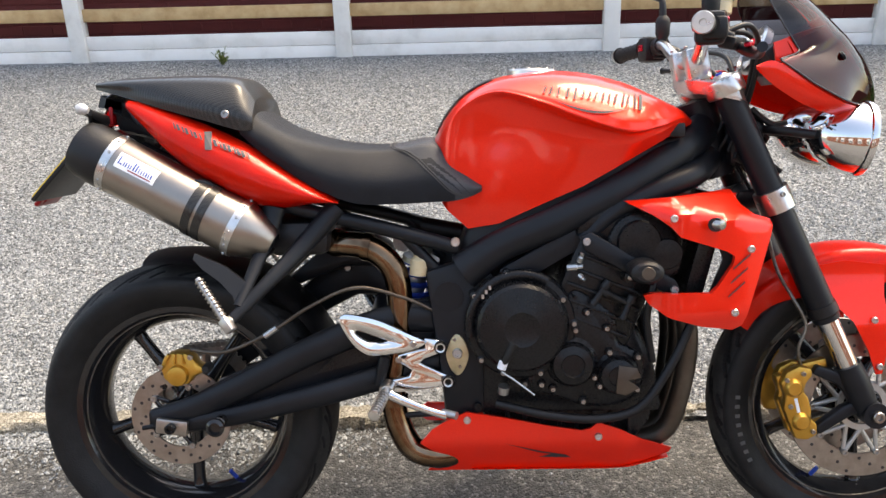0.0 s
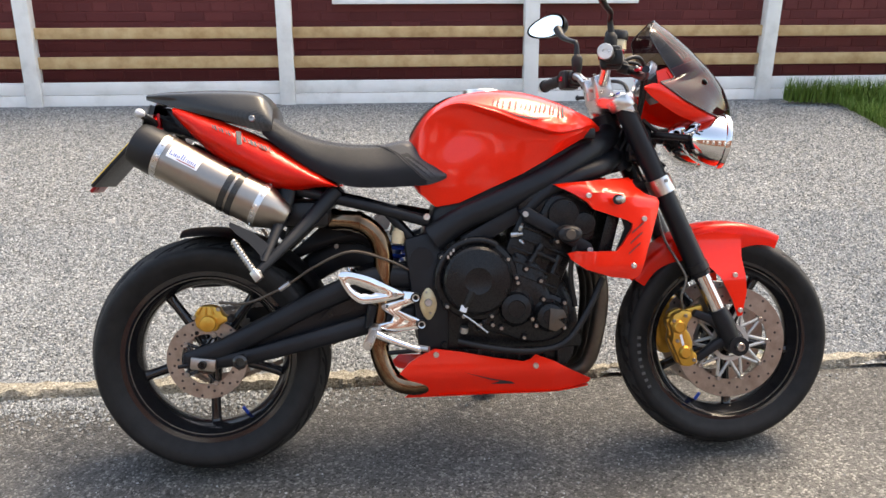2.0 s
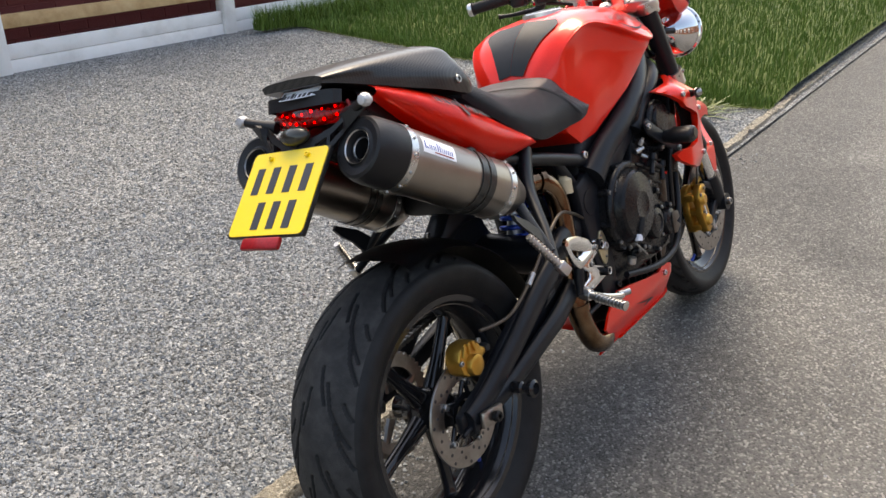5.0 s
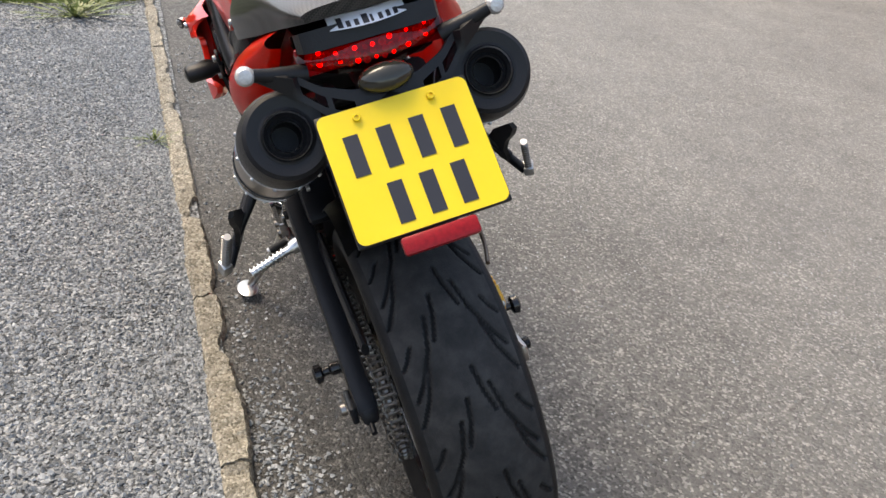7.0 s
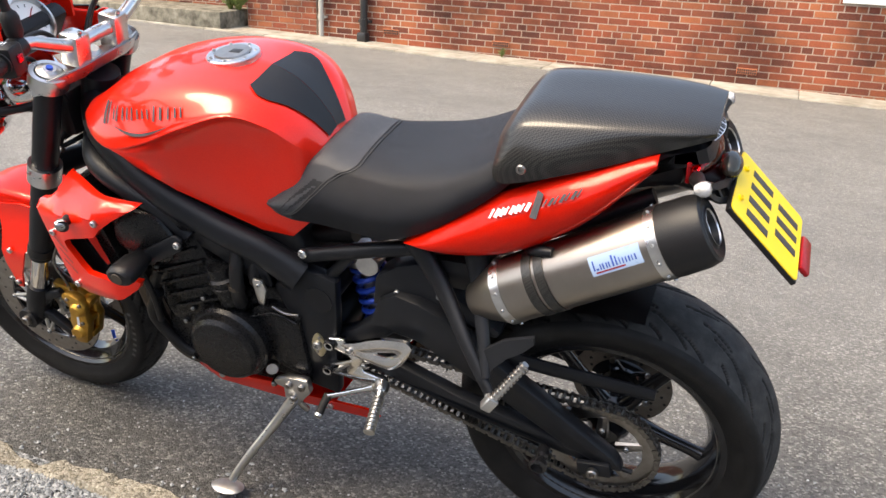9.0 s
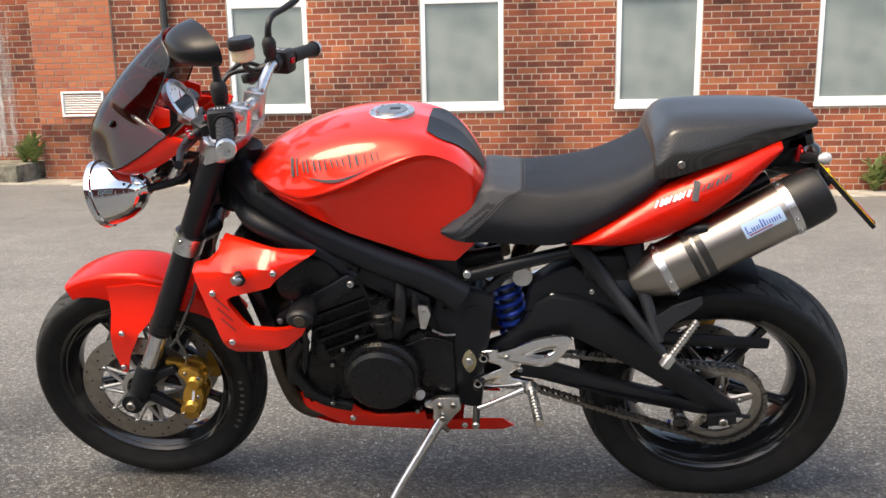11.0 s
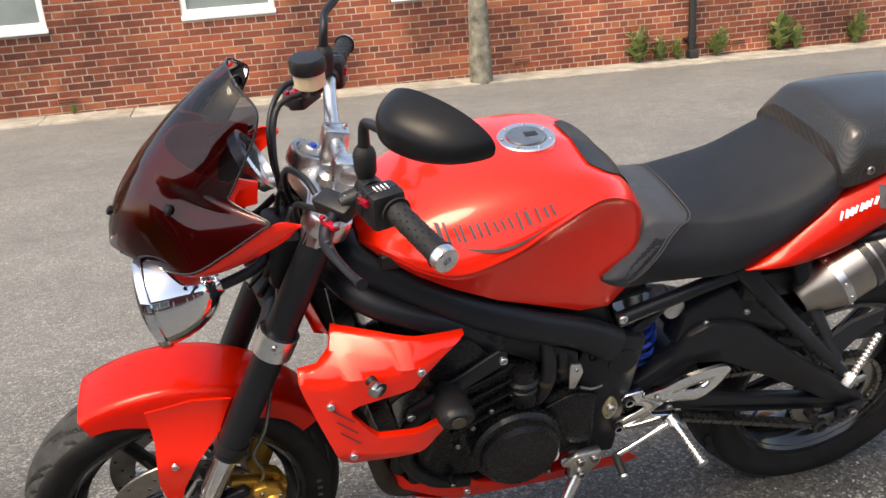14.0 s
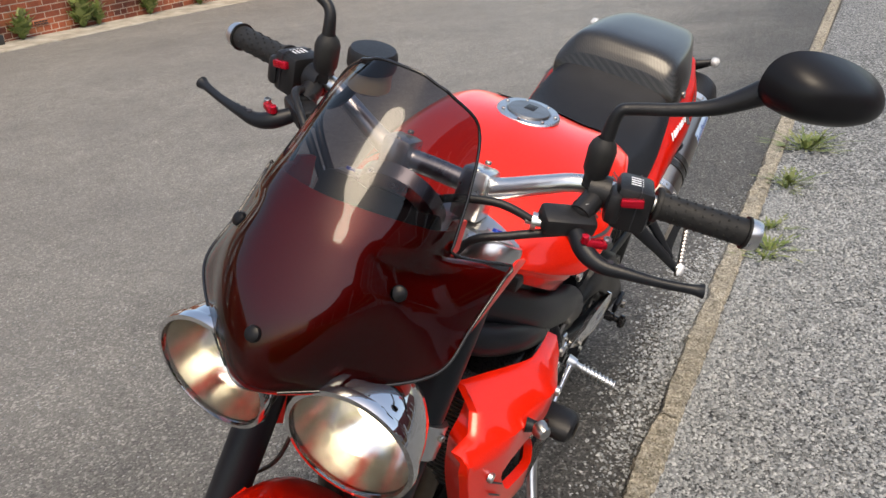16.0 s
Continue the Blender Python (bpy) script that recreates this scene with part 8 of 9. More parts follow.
    bolt(lv, (1.091, s * 0.232, 1.027), (0.2, 0, 1), 0.0055)
    part("lever_adjuster", bm, M_ANORED, lv, "red anodised lever adjuster", True)
    for k in range(3):
        turned("lever_hole", [(0, 0.001), (0.0034, 0.001), (0.0037, 0)], (1.108 - 0.003 * k, s * (0.246 + 0.012 * k), 1.0135 - 0.0012 * k), (0.2, 0, 1), M_INK, lv, "", 10)
    bolt(lv, pm_ @ Vector((-0.008, s * 0.016, 0.016)), (0.2, 0, 1), 0.006, M_CAST)
    # mirror
    mc = Vector((0.984, 0.374, 1.232)) if s > 0 else Vector((0.974, -0.368, 1.237))
    neck = [(1.039, s * 0.19, 1.152), (1.034, s * 0.204, 1.16), (1.026, s * 0.245, 1.172), (1.018, s * 0.285, 1.188), (1.012, s * 0.322, 1.216)] if s > 0 else [(1.036, s * 0.193, 1.15), (1.03, s * 0.22, 1.163), (1.01, s * 0.25, 1.172), (0.99, s * 0.285, 1.186), (0.98, s * 0.318, 1.219)]
    ms = tube("mirror_stalk", [(1.04, s * 0.186, 1.06), (1.04, s * 0.187, 1.12)] + neck, [0.009, 0.0085, 0.007, 0.007, 0.0075, 0.0095, 0.014], M_PLASTIC, hb, "black mirror stalk", 14, 40)
    turned("stalk_boot", [(0.0, -0.026), (0.011, -0.026), (0.0125, -0.02), (0.0155, -0.014), (0.0165, 0.012), (0.014, 0.02), (0.009, 0.026)], (1.04, s * 0.186, 1.094), (0.02, 0, 1), M_GRIP, ms, "", 20)
    turned("stalk_nut", [(0.0, -0.008), (0.012, -0.008), (0.012, 0.006), (0.009, 0.009)], (1.04, s * 0.186, 1.066), (0, 0, 1), M_PLASTIC, ms, "", 6)
    mm = Matrix.Translation(mc) @ (pose(0, 0, 0, 0, 4, 39) if s > 0 else pose(0, 0, 0, 0, 16, 18)) @ pose(0, 0, 0, s * -4, 0, 0)
    bm = bmesh.new()
    n1, n2 = 36, 8
    rings = []
    for j in range(n2 + 1):
        q = j / n2
        sc = 0.6 * math.cos(q * math.pi / 2) ** 0.7 + 0.4 * (1 - q) ** 0.8
        rings.append([bm.verts.new(mm @ Vector((0.056 * math.sin(q * math.pi / 2) if j else 0.0, s * (0.076 * math.copysign(abs(math.cos(a)) ** 0.9, math.cos(a)) * sc - 0.012 * q), (0.035 * math.copysign(abs(math.sin(a)) ** 0.85, math.sin(a)) * (1 - 0.22 * math.cos(a))) * sc))) for a in [2 * math.pi * k / n1 for k in range(n1)]])
    for a_, b_ in zip(rings[:-1], rings[1:]):
        for k in range(n1):
            bm.faces.new((a_[k], a_[(k + 1) % n1], b_[(k + 1) % n1], b_[k]))
    bmesh.ops.remove_doubles(bm, verts=bm.verts[:], dist=0.0003)
    shell = part("mirror_housing", bm, M_SHELL, ms, "black teardrop mirror housing", True, 60)
    bm = bmesh.new()
    bm.faces.new([bm.verts.new(mm @ Vector((-0.0005, s * 0.068 * math.cos(a), 0.0315 * math.sin(a) * (1 - 0.22 * math.cos(a))))) for a in [2 * math.pi * k / n1 for k in range(n1)]])
    part("mirror_glass", bm, M_MIRROR, ms, "silvered mirror glass")
# brake reservoir on the throttle side
rs_ = turned("brake_reservoir", [(0.0, -0.03), (0.02, -0.03), (0.026, -0.026), (0.026, 0.0)], (1.078, -0.1, 1.116), (0.05, 0, 1), M_FLUID, hb, "amber brake-fluid pot with black cap", 28)
turned("reservoir_cap", [(0.0285, -0.002), (0.03, 0.002), (0.03, 0.016), (0.027, 0.022), (0.0, 0.023)], (1.078, -0.1, 1.116), (0.05, 0, 1), M_PLASTIC, rs_, "", 28)
tube("reservoir_hose", [(1.078, -0.118, 1.085), (1.085, -0.13, 1.065), (1.08, -0.15, 1.05)], 0.007, M_PLASTIC, rs_, "", 10)
for k, pts in enumerate(([(1.104, 0.149, 1.022), (1.118, 0.1, 1.032), (1.14, 0.03, 1.01), (1.135, -0.02, 0.93), (1.09, -0.03, 0.84)], [(1.06, -0.16, 1.05), (1.13, -0.13, 1.045), (1.15, -0.08, 0.98), (1.14, -0.05, 0.9), (1.1, -0.03, 0.82)], [(1.05, -0.2, 1.04), (1.11, -0.18, 1.06), (1.15, -0.12, 1.02), (1.15, -0.07, 0.93), (1.12, -0.05, 0.83)], [(1.085, 0.185, 1.016), (1.118, 0.13, 1.0), (1.135, 0.085, 0.975), (1.125, 0.05, 0.88)])):
    tube("cable", pts, 0.0052, M_PLASTIC, hb, "black control cable", 8)
turned("cable_wheel", [(0.0, -0.01), (0.005, -0.01), (0.005, -0.003), (0.0105, -0.003), (0.0105, 0.003), (0.005, 0.003), (0.005, 0.01), (0, 0.01)], (1.104, 0.149, 1.022), (-0.3, 1, 0), M_ALU, hb, "alloy cable adjuster wheel", 18)
# wiring clutter at the headstock
loom = box_ob("wiring_box", (1.12, -0.06, 0.8), (1.19, 0.06, 0.9), M_PLASTIC, bike, "black wiring box behind the headlights", 0.015)
rg = random.Random(4)
for k in range(16):
    p0 = Vector((rg.uniform(1.12, 1.2), rg.uniform(-0.08, 0.08), rg.uniform(0.78, 0.92)))
    tube("wire", [p0, p0 + Vector((rg.uniform(-0.03, 0.05), rg.uniform(-0.04, 0.04), rg.uniform(-0.05, 0.02))), p0 + Vector((rg.uniform(-0.02, 0.08), rg.uniform(-0.05, 0.05), rg.uniform(-0.08, -0.02)))], rg.uniform(0.003, 0.007), M_PLASTIC, loom, "", 7, 8)
tube("headlight_bracket", [(1.27, -0.1, 0.86), (1.2, -0.07, 0.87), (1.19, 0.0, 0.87), (1.2, 0.07, 0.87), (1.27, 0.1, 0.86)], 0.009, M_PLASTIC, bike, "black headlight bracket", 12)

# headlights
for s in S:
    hd = Vector((1.0, s * 0.05, -0.16))
    hp = Vector((1.36, 0.012 + s * 0.086, 0.85))
    bowl = turned("headlight", [(0.0, -0.1), (0.018, -0.099), (0.022, -0.091), (0.034, -0.085), (0.048, -0.071), (0.06, -0.05), (0.067, -0.028), (0.07, -0.01), (0.07, -0.002), (0.074, 0.0), (0.0755, 0.006), (0.074, 0.012), (0.069, 0.013), (0.0675, 0.009)], hp, hd, M_CHROME, bike, "round chrome headlight, lit", 48, False, 40)
    turned("reflector", [(0.0675, 0.006), (0.06, -0.022), (0.042, -0.05), (0.018, -0.064), (0.0, -0.066)], hp, hd, M_REFLECT, bowl, "bright reflector bowl", 40)
    turned("lens", [(0.068, 0.01), (0.053, 0.019), (0.03, 0.025), (0.0, 0.027)], hp, hd, M_LENS, bowl, "clear glass lens", 40)
    m = axis_m(hp, hd)
    vz = m.to_3x3().inverted() @ Vector((0, 0, 1))
    for dz, r_ in ((0.016, 0.015), (-0.024, 0.009)):
        c = hp + m.to_3x3() @ Vector((vz.x * dz, vz.y * dz, -0.035))
        turned("bulb", [(0, 0.012), (r_ * 0.7, 0.009), (r_, 0.0), (r_ * 0.7, -0.009), (0, -0.012)], c, hd, M_BULB, bowl, "glowing bulb", 16)
    tube("rim_trim", [hp + m.to_3x3() @ Vector((0.0725 * math.cos(a), 0.0725 * math.sin(a), 0.006)) for a in [2 * math.pi * k / 24 for k in range(25)]], 0.0025, M_CHROME, bowl, "", 8, 60)

# nose cowl and smoked screen
SCR_V = [0, 0.12, 0.25, 0.38, 0.48, 0.53, 0.7, 0.88, 1.0]
SCR = [[(1.424, 0, 0.908), (1.416, 0, 0.948), (1.398, 0, 0.988), (1.373, 0, 1.024), (1.352, 0, 1.05), (1.342, 0, 1.062), (1.303, 0, 1.103), (1.248, 0, 1.15), (1.205, 0, 1.18)],
       [(1.420, 0.012, 0.907), (1.405, 0.04, 0.942), (1.382, 0.058, 0.984), (1.356, 0.062, 1.02), (1.335, 0.06, 1.045), (1.326, 0.058, 1.057), (1.288, 0.05, 1.098), (1.238, 0.04, 1.146), (1.202, 0.024, 1.178)],
       [(1.414, 0.022, 0.907), (1.38, 0.07, 0.927), (1.335, 0.106, 0.958), (1.302, 0.11, 0.992), (1.268, 0.106, 1.012), (1.282, 0.098, 1.036), (1.246, 0.086, 1.083), (1.205, 0.068, 1.14), (1.198, 0.038, 1.172)],
       [(1.406, 0.031, 0.906), (1.365, 0.085, 0.914), (1.302, 0.146, 0.925), (1.243, 0.153, 0.955), (1.176, 0.159, 1.0), (1.232, 0.107, 1.016), (1.2, 0.1, 1.07), (1.172, 0.083, 1.134), (1.194, 0.05, 1.167)]]


def screen_pt(u, v):
    """u from -1 to 1 across, v from the lower tip up."""
    col = []
    for c in SCR:
        k = max(0, min(len(SCR_V) - 2, sum(1 for q in SCR_V if q <= v) - 1))
        f = (v - SCR_V[k]) / (SCR_V[k + 1] - SCR_V[k])
        if k in (3, 4) or c is SCR[3] and k == 5:
            col.append(Vector(c[k]).lerp(Vector(c[k + 1]), f))
        else:
            q = [Vector(c[max(0, min(len(c) - 1, k + e))]) for e in (-1, 0, 1, 2)]
            m1 = (q[2] - q[0]) / (SCR_V[min(8, k + 1)] - SCR_V[max(0, k - 1)]) * (SCR_V[k + 1] - SCR_V[k])
            m2 = (q[3] - q[1]) / (SCR_V[min(8, k + 2)] - SCR_V[k]) * (SCR_V[k + 1] - SCR_V[k])
            if c is SCR[3] and k == 2:
                m2 = q[2] - q[1]
            col.append(q[1] * (2 * f ** 3 - 3 * f * f + 1) + m1 * (f ** 3 - 2 * f * f + f) + q[2] * (3 * f * f - 2 * f ** 3) + m2 * (f ** 3 - f * f))
    a = abs(u) * 3
    k = min(2, int(a))
    f = a - k
    first = Vector((col[1].x, -col[1].y, col[1].z))
    p0, p1, p2, p3 = col[k - 1] if k else first, col[k], col[k + 1], col[min(3, k + 2)]
    p = 0.5 * ((2 * p1) + (p2 - p0) * f + (2 * p0 - 5 * p1 + 4 * p2 - p3) * f * f + (3 * p1 - p0 - 3 * p2 + p3) * f ** 3)
    return Vector((p.x, p.y if u >= 0 else -p.y, p.z))


def skin(name, fn, nu, nv, thick, material, parent, label):
    bm = bmesh.new()
    g = [[bm.verts.new(fn(-1 + 2 * i / nu, j / nv)) for j in range(nv + 1)] for i in range(nu + 1)]
    for i in range(nu):
        for j in range(nv):
            bm.faces.new((g[i][j], g[i][j + 1], g[i + 1][j + 1], g[i + 1][j]))
    bmesh.ops.recalc_face_normals(bm, faces=bm.faces[:])
    if thick:
        bmesh.ops.solidify(bm, geom=bm.faces[:], thickness=thick)
    return part(name, bm, material, parent, label, True, 60)


def cowl_pt(u, v):
    """The red shell just behind the lower half of the screen."""
    p = screen_pt(u * 0.95, 0.01 + 0.6 * v)
    return p + Vector((-0.012, 0, -0.008))


nose = skin("nose_cowl", cowl_pt, 36, 22, 0.004, M_RED, bike, "glossy red nose cowl under the screen")
WING_U = [(1.134, 0.157, 0.99), (1.172, 0.158, 0.996), (1.243, 0.151, 0.95), (1.300, 0.144, 0.92), (1.363, 0.083, 0.909), (1.405, 0.028, 0.902), (1.415, 0.0, 0.901)]
WING_L = [(1.134, 0.154, 0.985), (1.165, 0.15, 0.957), (1.225, 0.136, 0.921), (1.283, 0.12, 0.9), (1.345, 0.07, 0.892), (1.39, 0.024, 0.892), (1.4, 0.0, 0.892)]
for s in S:
    _a, _b = spline(WING_U, 40), spline(WING_L, 40)
    bm = bmesh.new()
    g = [[bm.verts.new((p.x, s * (p.y + 0.005 * math.sin(math.pi * k / 6)), p.z)) for k, p in enumerate(a.lerp(b, k / 6) for k in range(7))] for a, b in zip(_a, _b)]
    for r0, r1 in zip(g[:-1], g[1:]):
        for k in range(6):
            bm.faces.new((r0[k], r0[k + 1], r1[k + 1], r1[k]))
    bmesh.ops.recalc_face_normals(bm, faces=bm.faces[:])
    bmesh.ops.solidify(bm, geom=bm.faces[:], thickness=0.003)
    part("cowl_wing", bm, M_RED, nose, "red lower wing of the cowl", True, 60)
    panel("cowl_fin", [(1.19, 1.0), (1.185, 1.035), (1.215, 1.045), (1.25, 1.02), (1.25, 0.99)], lambda x, z, s=s: s * 0.1, 0.006, M_RED, nose, "small red inner fin", 0.03)
screen = skin("flyscreen", screen_pt, 48, 100, 0.0, M_TINT, bike, "smoked dark flyscreen")
screen_edge = [screen_pt(-1, j / 50) for j in range(51)] + [screen_pt(i / 10, 1.0) for i in range(-9, 10)] + [screen_pt(1, 1 - j / 50) for j in range(51)]
tube("screen_edge", screen_edge, 0.0018, M_GLOSS, screen, "dark polished edge", 8, 240)
for s in S:
    for u, v in ((0.56 * s, 0.4), (0.0, 0.17)) if s > 0 else ((0.56 * s, 0.4),):
        p = screen_pt(u, v)
        turned("screen_screw", [(0.0, 0.006), (0.004, 0.006), (0.0075, 0.004), (0.0085, 0.0), (0.0, -0.004)], p, (0.8, 0.5 * u, 0.5), M_SHELL, screen, "black screen screw", 18)
# instruments
bm = bmesh.new()
bm_box(bm, (-0.02, -0.075, -0.035), (0.02, 0.075, 0.04), 0.014, pose(1.212, 0, 1.0, 0, -38, 0))
clk = part("instrument_pod", bm, M_PLASTIC, bike, "black instrument pod with a round dial in a silver ring", True, 40)
turned("dial_bezel", [(0.034, 0.0), (0.05, 0.004), (0.053, 0.02), (0.046, 0.023), (0.043, 0.013)], (1.2, 0.02, 1.022), (-0.88, 0, 0.48), M_ALU, clk, "", 36)
turned("dial_face", [(0.0, 0.012), (0.045, 0.012)], (1.2, 0.02, 1.022), (-0.88, 0, 0.48), M_DIAL, clk, "white dial face", 36)
dm = axis_m((1.2, 0.02, 1.022), (-0.88, 0, 0.48))
box_ob("needle", (-0.001, -0.03, 0.0128), (0.001, 0.004, 0.0138), M_ANORED, clk, "", 0, dm @ pose(0, 0, 0, 0, 0, 130))
for k in range(11):
    a = radians(-40 + 26 * k)
    box_ob("dial_tick", (0.03, -0.0008, 0.0126), (0.036, 0.0008, 0.0132), M_INK, clk, "", 0, dm @ pose(0, 0, 0, 0, 0, math.degrees(a)))
box_ob("display", (-0.0005, -0.05, -0.034), (0.003, 0.05, -0.012), M_INK, clk, "dark display", 0.001, pose(1.212, 0, 1.0, 0, -38, 0) @ Matrix.Translation((-0.023, 0, 0)))

# front mudguard
bm = bmesh.new()
_prev = None
for k in range(30):
    q = k / 29
    a = radians(64 + 82 * q)
    w_ = 0.072 * (0.72 + 0.28 * math.sin(math.pi * min(1, 0.18 + q * 0.9)))
    rad_ = 0.312 + 0.006 * math.sin(math.pi * q)
    drop = 0.03 + 0.05 * math.sin(math.pi * min(1, q * 1.1)) ** 2
    row = []
    for t in np.linspace(-1, 1, 17):
        dr = -drop * max(0, abs(t) - 0.55) / 0.45 if abs(t) > 0.55 else 0.0
        rr_ = rad_ + 0.011 * (1 - (t / 0.8) ** 2 if abs(t) < 0.8 else 0) + dr
        yy = w_ * math.sin(min(1, abs(t) / 0.7) * math.pi / 2) * (1 if t >= 0 else -1) * (1 + 0.12 * max(0, abs(t) - 0.7))
        row.append(bm.verts.new((FA.x + rr_ * math.cos(a), yy, FA.z + rr_ * math.sin(a))))
    if _prev:
        for j in range(16):
            bm.faces.new((_prev[j], _prev[j + 1], row[j + 1], row[j]))
    _prev = row
bmesh.ops.solidify(bm, geom=bm.faces[:], thickness=0.004)
mud = part("front_mudguard", bm, M_RED, bike, "glossy red front mudguard", True, 60)
for s in S:
    panel("mudguard_leg", [(1.285, 0.598), (1.35, 0.61), (1.43, 0.6), (1.425, 0.54), (1.432, 0.45), (1.42, 0.385), (1.408, 0.383), (1.392, 0.43), (1.36, 0.49), (1.315, 0.535)], lambda x, z, s=s: s * (0.074 + 0.032 * max(0, min(1, (0.59 - z) / 0.1)) ** 1.5), 0.005, M_RED, mud, "red mudguard leg beside the fork", 0.016)
    for bx_, bz_ in ((1.398, 0.495), (1.413, 0.4)):
        bolt(mud, (bx_, s * 0.107, bz_), (0, s, 0), 0.008, M_ALU)

# ---- controls ----
def ring_plate(name, outer, inner, yf, thick, s, material, parent, label="", n=40):
    """A curved plate with an opening: two smoothed loops bridged, then given thickness."""
    a = spline([(x, 0, z) for x, z in outer] + [(outer[0][0], 0, outer[0][1])], n + 1)[:-1]
    b = spline([(x, 0, z) for x, z in inner] + [(inner[0][0], 0, inner[0][1])], n + 1)[:-1]
    bm = bmesh.new()
    rings = [[bm.verts.new((p.x, yf(p.x, p.z, k / 3), p.z)) for p in (u.lerp(v, k / 3) for u, v in zip(a, b))] for k in range(4)]
    for r0, r1 in zip(rings[:-1], rings[1:]):
        for k in range(n):
            bm.faces.new((r0[k], r0[(k + 1) % n], r1[(k + 1) % n], r1[k]))
    r = bmesh.ops.extrude_face_region(bm, geom=bm.faces[:])
    bmesh.ops.translate(bm, vec=(0, -s * thick, 0), verts=[g for g in r["geom"] if isinstance(g, bmesh.types.BMVert)])
    return part(name, bm, material, parent, label, True, 50)


for s in S:
    bm = bmesh.new()
    bm_plate(bm, [(0.509, 0.48), (0.547, 0.474), (0.556, 0.461), (0.546, 0.45), (0.508, 0.436), (0.501, 0.428), (0.558, 0.402), (0.567, 0.388), (0.55, 0.379), (0.459, 0.368), (0.425, 0.374), (0.428, 0.392), (0.478, 0.402), (0.484, 0.414), (0.458, 0.43), (0.456, 0.445), (0.476, 0.452), (0.511, 0.458)], s * 0.124, s * 0.139, 0.004)
    hng = part("rider_footrest_hanger", bm, M_POLISH, bike, "polished alloy rider footrest hanger", True, 40)
    for bx_, bz_ in ((0.542, 0.462), (0.556, 0.392)):
        turned("hanger_bolt", [(0.0125, 0), (0.0125, 0.008), (0.011, 0.01), (0.009, 0.01), (0.0085, 0.006), (0.0055, 0.006), (0.005, 0.001), (0, 0.001)], (bx_, s * 0.139, bz_), (0, s, 0), M_ENGINE, hng, "black socket bolt", 22)
        turned("bolt_ring", [(0.0065, 0.0095), (0.0095, 0.0105), (0.0085, 0.0075)], (bx_, s * 0.139, bz_), (0, s, 0), M_ALU, hng, "", 22)
    yh = lambda x, z, k, s=s: s * (0.158 + 0.12 * max(0, 0.45 - x) - 0.25 * max(0, x - 0.47) + 0.006 * math.sin(math.pi * k) - 0.004 * k)
    gap = [(0.37, 0.508), (0.376, 0.512), (0.388, 0.507), (0.405, 0.498), (0.42, 0.49), (0.435, 0.482), (0.447, 0.475), (0.445, 0.471), (0.436, 0.47), (0.424, 0.47), (0.41, 0.471), (0.4, 0.476), (0.386, 0.487), (0.375, 0.499)]
    gap = [(0.408 + (x - 0.408) * (0.8 if s < 0 else 0.55), 0.488 + (z - 0.488) * (0.62 if s < 0 else 0.4)) for x, z in gap]
    ring_plate("heel_plate", [(0.347, 0.526), (0.358, 0.536), (0.385, 0.532), (0.42, 0.522), (0.452, 0.507), (0.484, 0.49), (0.512, 0.474), (0.505, 0.466), (0.486, 0.46), (0.455, 0.455), (0.42, 0.452), (0.4, 0.454), (0.378, 0.471), (0.36, 0.497)], gap, yh, 0.008, s, M_POLISH, hng, "polished heel plate with an opening")
    for bx_, bz_ in ((0.49, 0.473), (0.46, 0.442)):
        bolt(hng, (bx_, s * 0.157, bz_), (0, s, 0), 0.0075, M_BOLT)
    p0, p1 = Vector((0.436, s * 0.138, 0.383)), Vector((0.418, s * 0.248, 0.36))
    bm = bmesh.new()
    bm_tube(bm, [p0, p0.lerp(p1, 0.18), p0.lerp(p1, 0.24), p1], [0.016, 0.0135, 0.0085, 0.008], 14, 12)
    rp = part("rider_peg", bm, M_ALU, bike, "ribbed alloy rider peg", True, 40)
    for k in range(9):
        turned("peg_rib", [(0.008, -0.0022), (0.0118, -0.0012), (0.0118, 0.0012), (0.008, 0.0022)], p0.lerp(p1, 0.34 + 0.64 * k / 8), p1 - p0, M_ALU, rp, "", 12)
lever_r = tube("brake_pedal", [(0.44, -0.165, 0.374), (0.48, -0.17, 0.356), (0.53, -0.172, 0.338), (0.552, -0.172, 0.332)], [0.01, 0.0085, 0.0075, 0.009], M_POLISH, bike, "alloy rear brake pedal", 12, 20, 0.6)
tube("pedal_tip", [(0.545, -0.165, 0.336), (0.572, -0.18, 0.334)], 0.008, M_CAST, lever_r, "", 10)
tube("link_rod", [(0.46, -0.12, 0.315), (0.555, -0.12, 0.32)], 0.006, M_SATIN, lever_r, "black link rod", 10)
turned("master_cylinder", [(0.0, -0.03), (0.008, -0.03), (0.01, -0.01), (0.012, 0.0), (0.012, 0.03), (0.007, 0.034), (0, 0.034)], (0.425, -0.14, 0.415), (0.25, 0, 1), M_SATIN, lever_r, "small black rear master cylinder", 16)
lever_l = tube("gear_lever", [(0.45, 0.15, 0.38), (0.48, 0.152, 0.366), (0.52, 0.155, 0.347), (0.56, 0.158, 0.329)], [0.0085, 0.006, 0.0055, 0.007], M_POLISH, bike, "alloy gear lever", 12)
tube("lever_rubber", [(0.56, 0.155, 0.33), (0.56, 0.2, 0.316)], 0.0085, M_GRIP, lever_l, "black rubber toe piece", 12)
turned("toe_end", [(0, 0.006), (0.008, 0.005), (0.0088, 0)], (0.56, 0.2, 0.316), (0, 1, -0.3), M_CAST, lever_l, "", 14)
bm = bmesh.new()
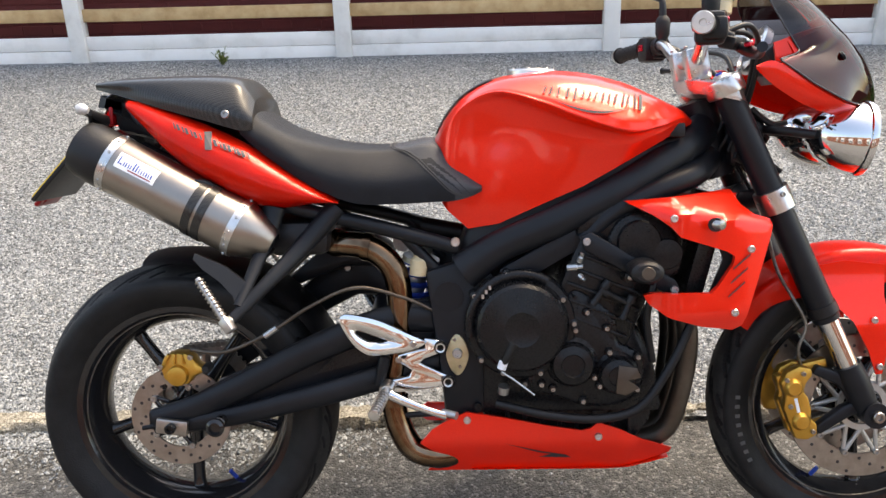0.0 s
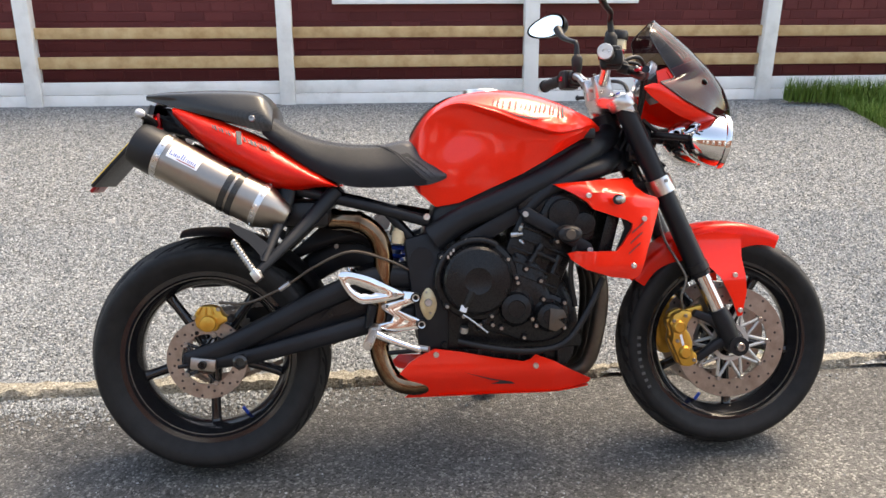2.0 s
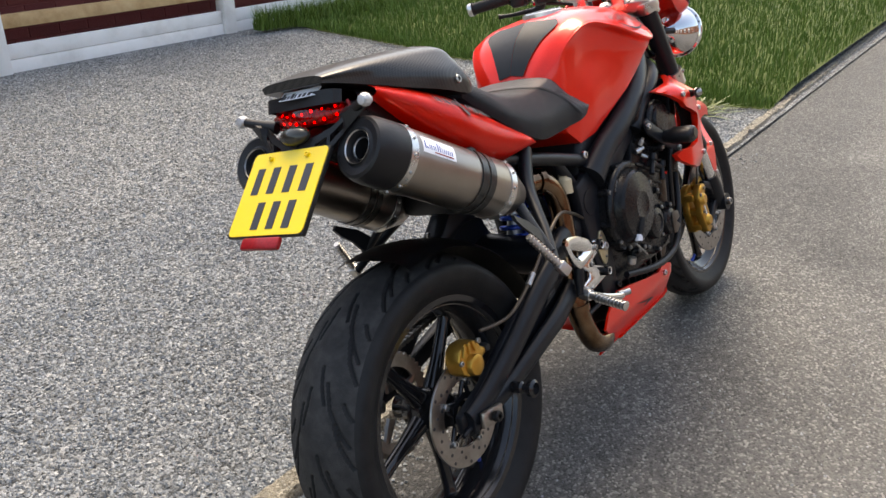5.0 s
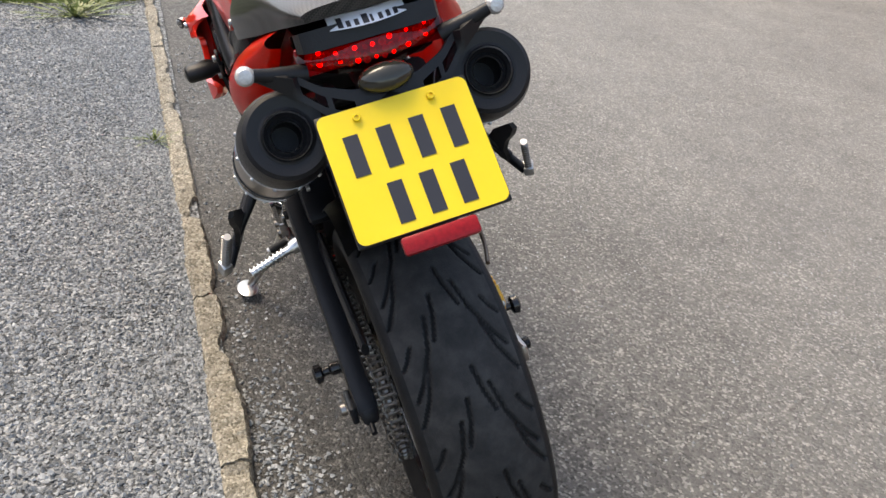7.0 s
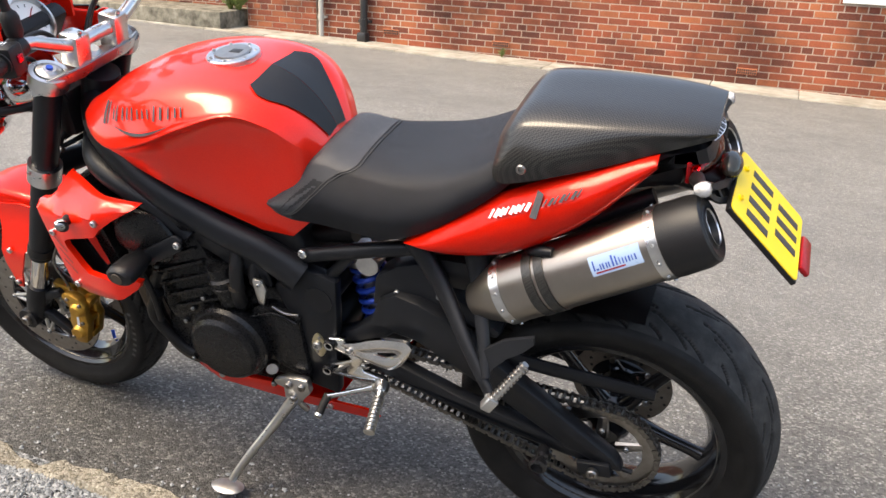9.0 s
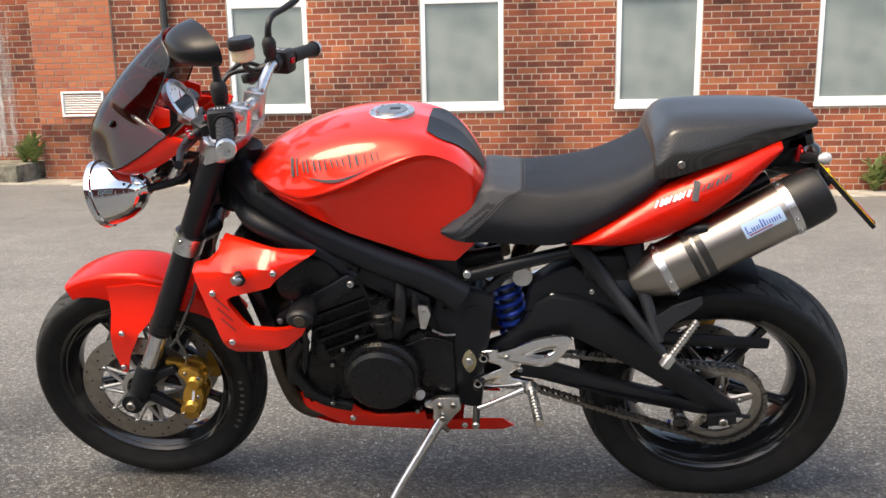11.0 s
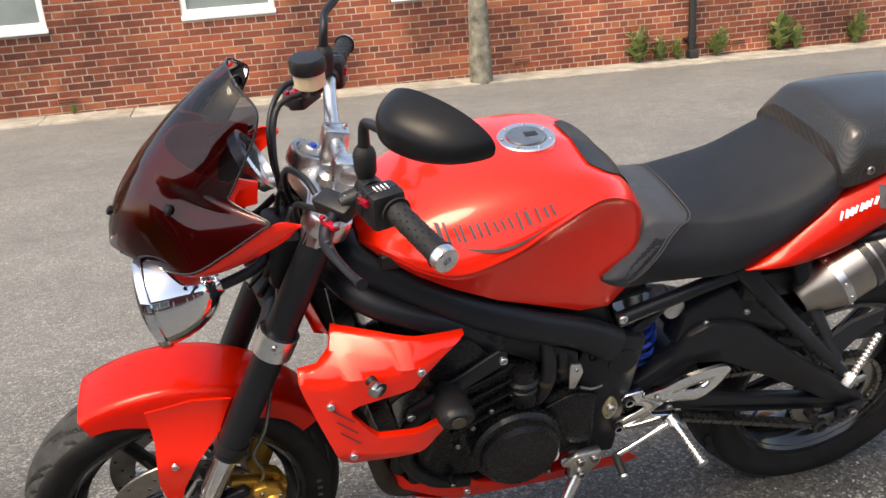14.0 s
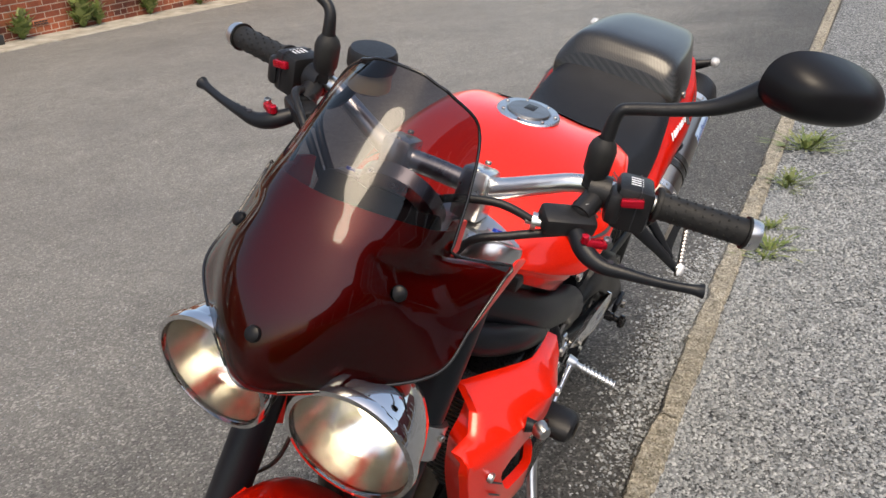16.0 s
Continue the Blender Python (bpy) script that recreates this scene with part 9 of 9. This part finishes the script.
bm_plate(bm, [(0.598, 0.365), (0.65, 0.362), (0.682, 0.345), (0.678, 0.335), (0.66, 0.33), (0.662, 0.3), (0.63, 0.285), (0.612, 0.312), (0.596, 0.33)], 0.148, 0.166, 0.004)
stand = part("side_stand", bm, M_ALU, bike, "alloy side stand, folded out", True, 40)
tube("stand_leg", [(0.642, 0.162, 0.3), (0.68, 0.19, 0.245), (0.735, 0.24, 0.17), (0.765, 0.275, 0.122)], [0.013, 0.011, 0.0095, 0.009], M_ALU, stand, "", 14)
bm = bmesh.new()
bm_turn(bm, [(0, -0.004), (0.024, -0.004), (0.026, 0.0), (0.02, 0.005), (0, 0.006)], Matrix.Translation((0.772, 0.286, 0.112)) @ pose(0, 0, 0, LEAN, 0, 0), 24)
for v in bm.verts:
    v.co.x = 0.772 + (v.co.x - 0.772) * 1.5
part("stand_foot", bm, M_CAST, stand, "worn oval stand foot", True, 40)
for bx_, bz_ in ((0.612, 0.346), (0.643, 0.345), (0.638, 0.308)):
    bolt(stand, (bx_, 0.166, bz_), (0, 1, 0), 0.01, M_STEEL)
tube("stand_spring", [(0.66, 0.15, 0.3), (0.63, 0.14, 0.25)], 0.007, M_STEEL, stand, "", 8)
# wall lettering bars on the front tyre
for s in S:
    for k in range(8):
        a = radians(176 + 4.6 * k)
        d = Vector((math.cos(a), 0, math.sin(a)))
        t = Vector((-math.sin(a), 0, math.cos(a)))
        bm = bmesh.new()
        r0, r1, yy = 0.243, 0.259, s * 0.0602
        bm.faces.new([bm.verts.new(FA + d * r + t * q + Vector((0, yy + s * 0.0002, 0))) for r, q in ((r0 + 0.003, -0.004), (r1 - 0.003, -0.004), (r1 - 0.003, 0.004), (r0 + 0.003, 0.004))])
        part("sidewall_bar", bm, M_GREYBAR, front_wheel, "plain pale lettering bar")

# pieces no deeper than thing, part, sub-part
for ob in list(bike.children_recursive):
    while ob.parent.parent and ob.parent.parent.parent:
        ob.parent = ob.parent.parent

# ---- single bricks of the facade, nearest stretch ----
_rng = random.Random(17)
_protos = {}
for cx, cz, l in near:
    key = (round(l, 3), _rng.randrange(3))
    if key not in _protos:
        me = bpy.data.meshes.new("brick")
        me.from_pydata(brick_verts(0, 0, l, 0, 1, 0.005, 0.075, _rng), [], brick_faces(0, True))
        me.materials.append(M_BRICK_OB)
        _protos[key] = me
    ob = new("brick", _protos[key])
    ob.parent = brick_wall
    ob.location = (cx, WY, cz)

_protos = {}
M_REDWALL_OB = mat("red_masonry_paint_single", [(0.09, 0.014, 0.014), (0.115, 0.019, 0.019), (0.145, 0.028, 0.026)], 0.6, scale=6, bump=0.5, bump_scale=70, pieces="object", spec=0.35)
for cx, cz, l in red_near:
    key = (round(l, 3), _rng.randrange(3))
    if key not in _protos:
        me = bpy.data.meshes.new("brick")
        me.from_pydata(brick_verts(0, 0, l, 0, -1, 0.005, 0.075, _rng, 0.009), [], brick_faces(0, False))
        me.materials.append(M_REDWALL_OB)
        _protos[key] = me
    ob = new("brick", _protos[key])
    ob.parent = red_wall
    ob.location = (cx, RY, cz)
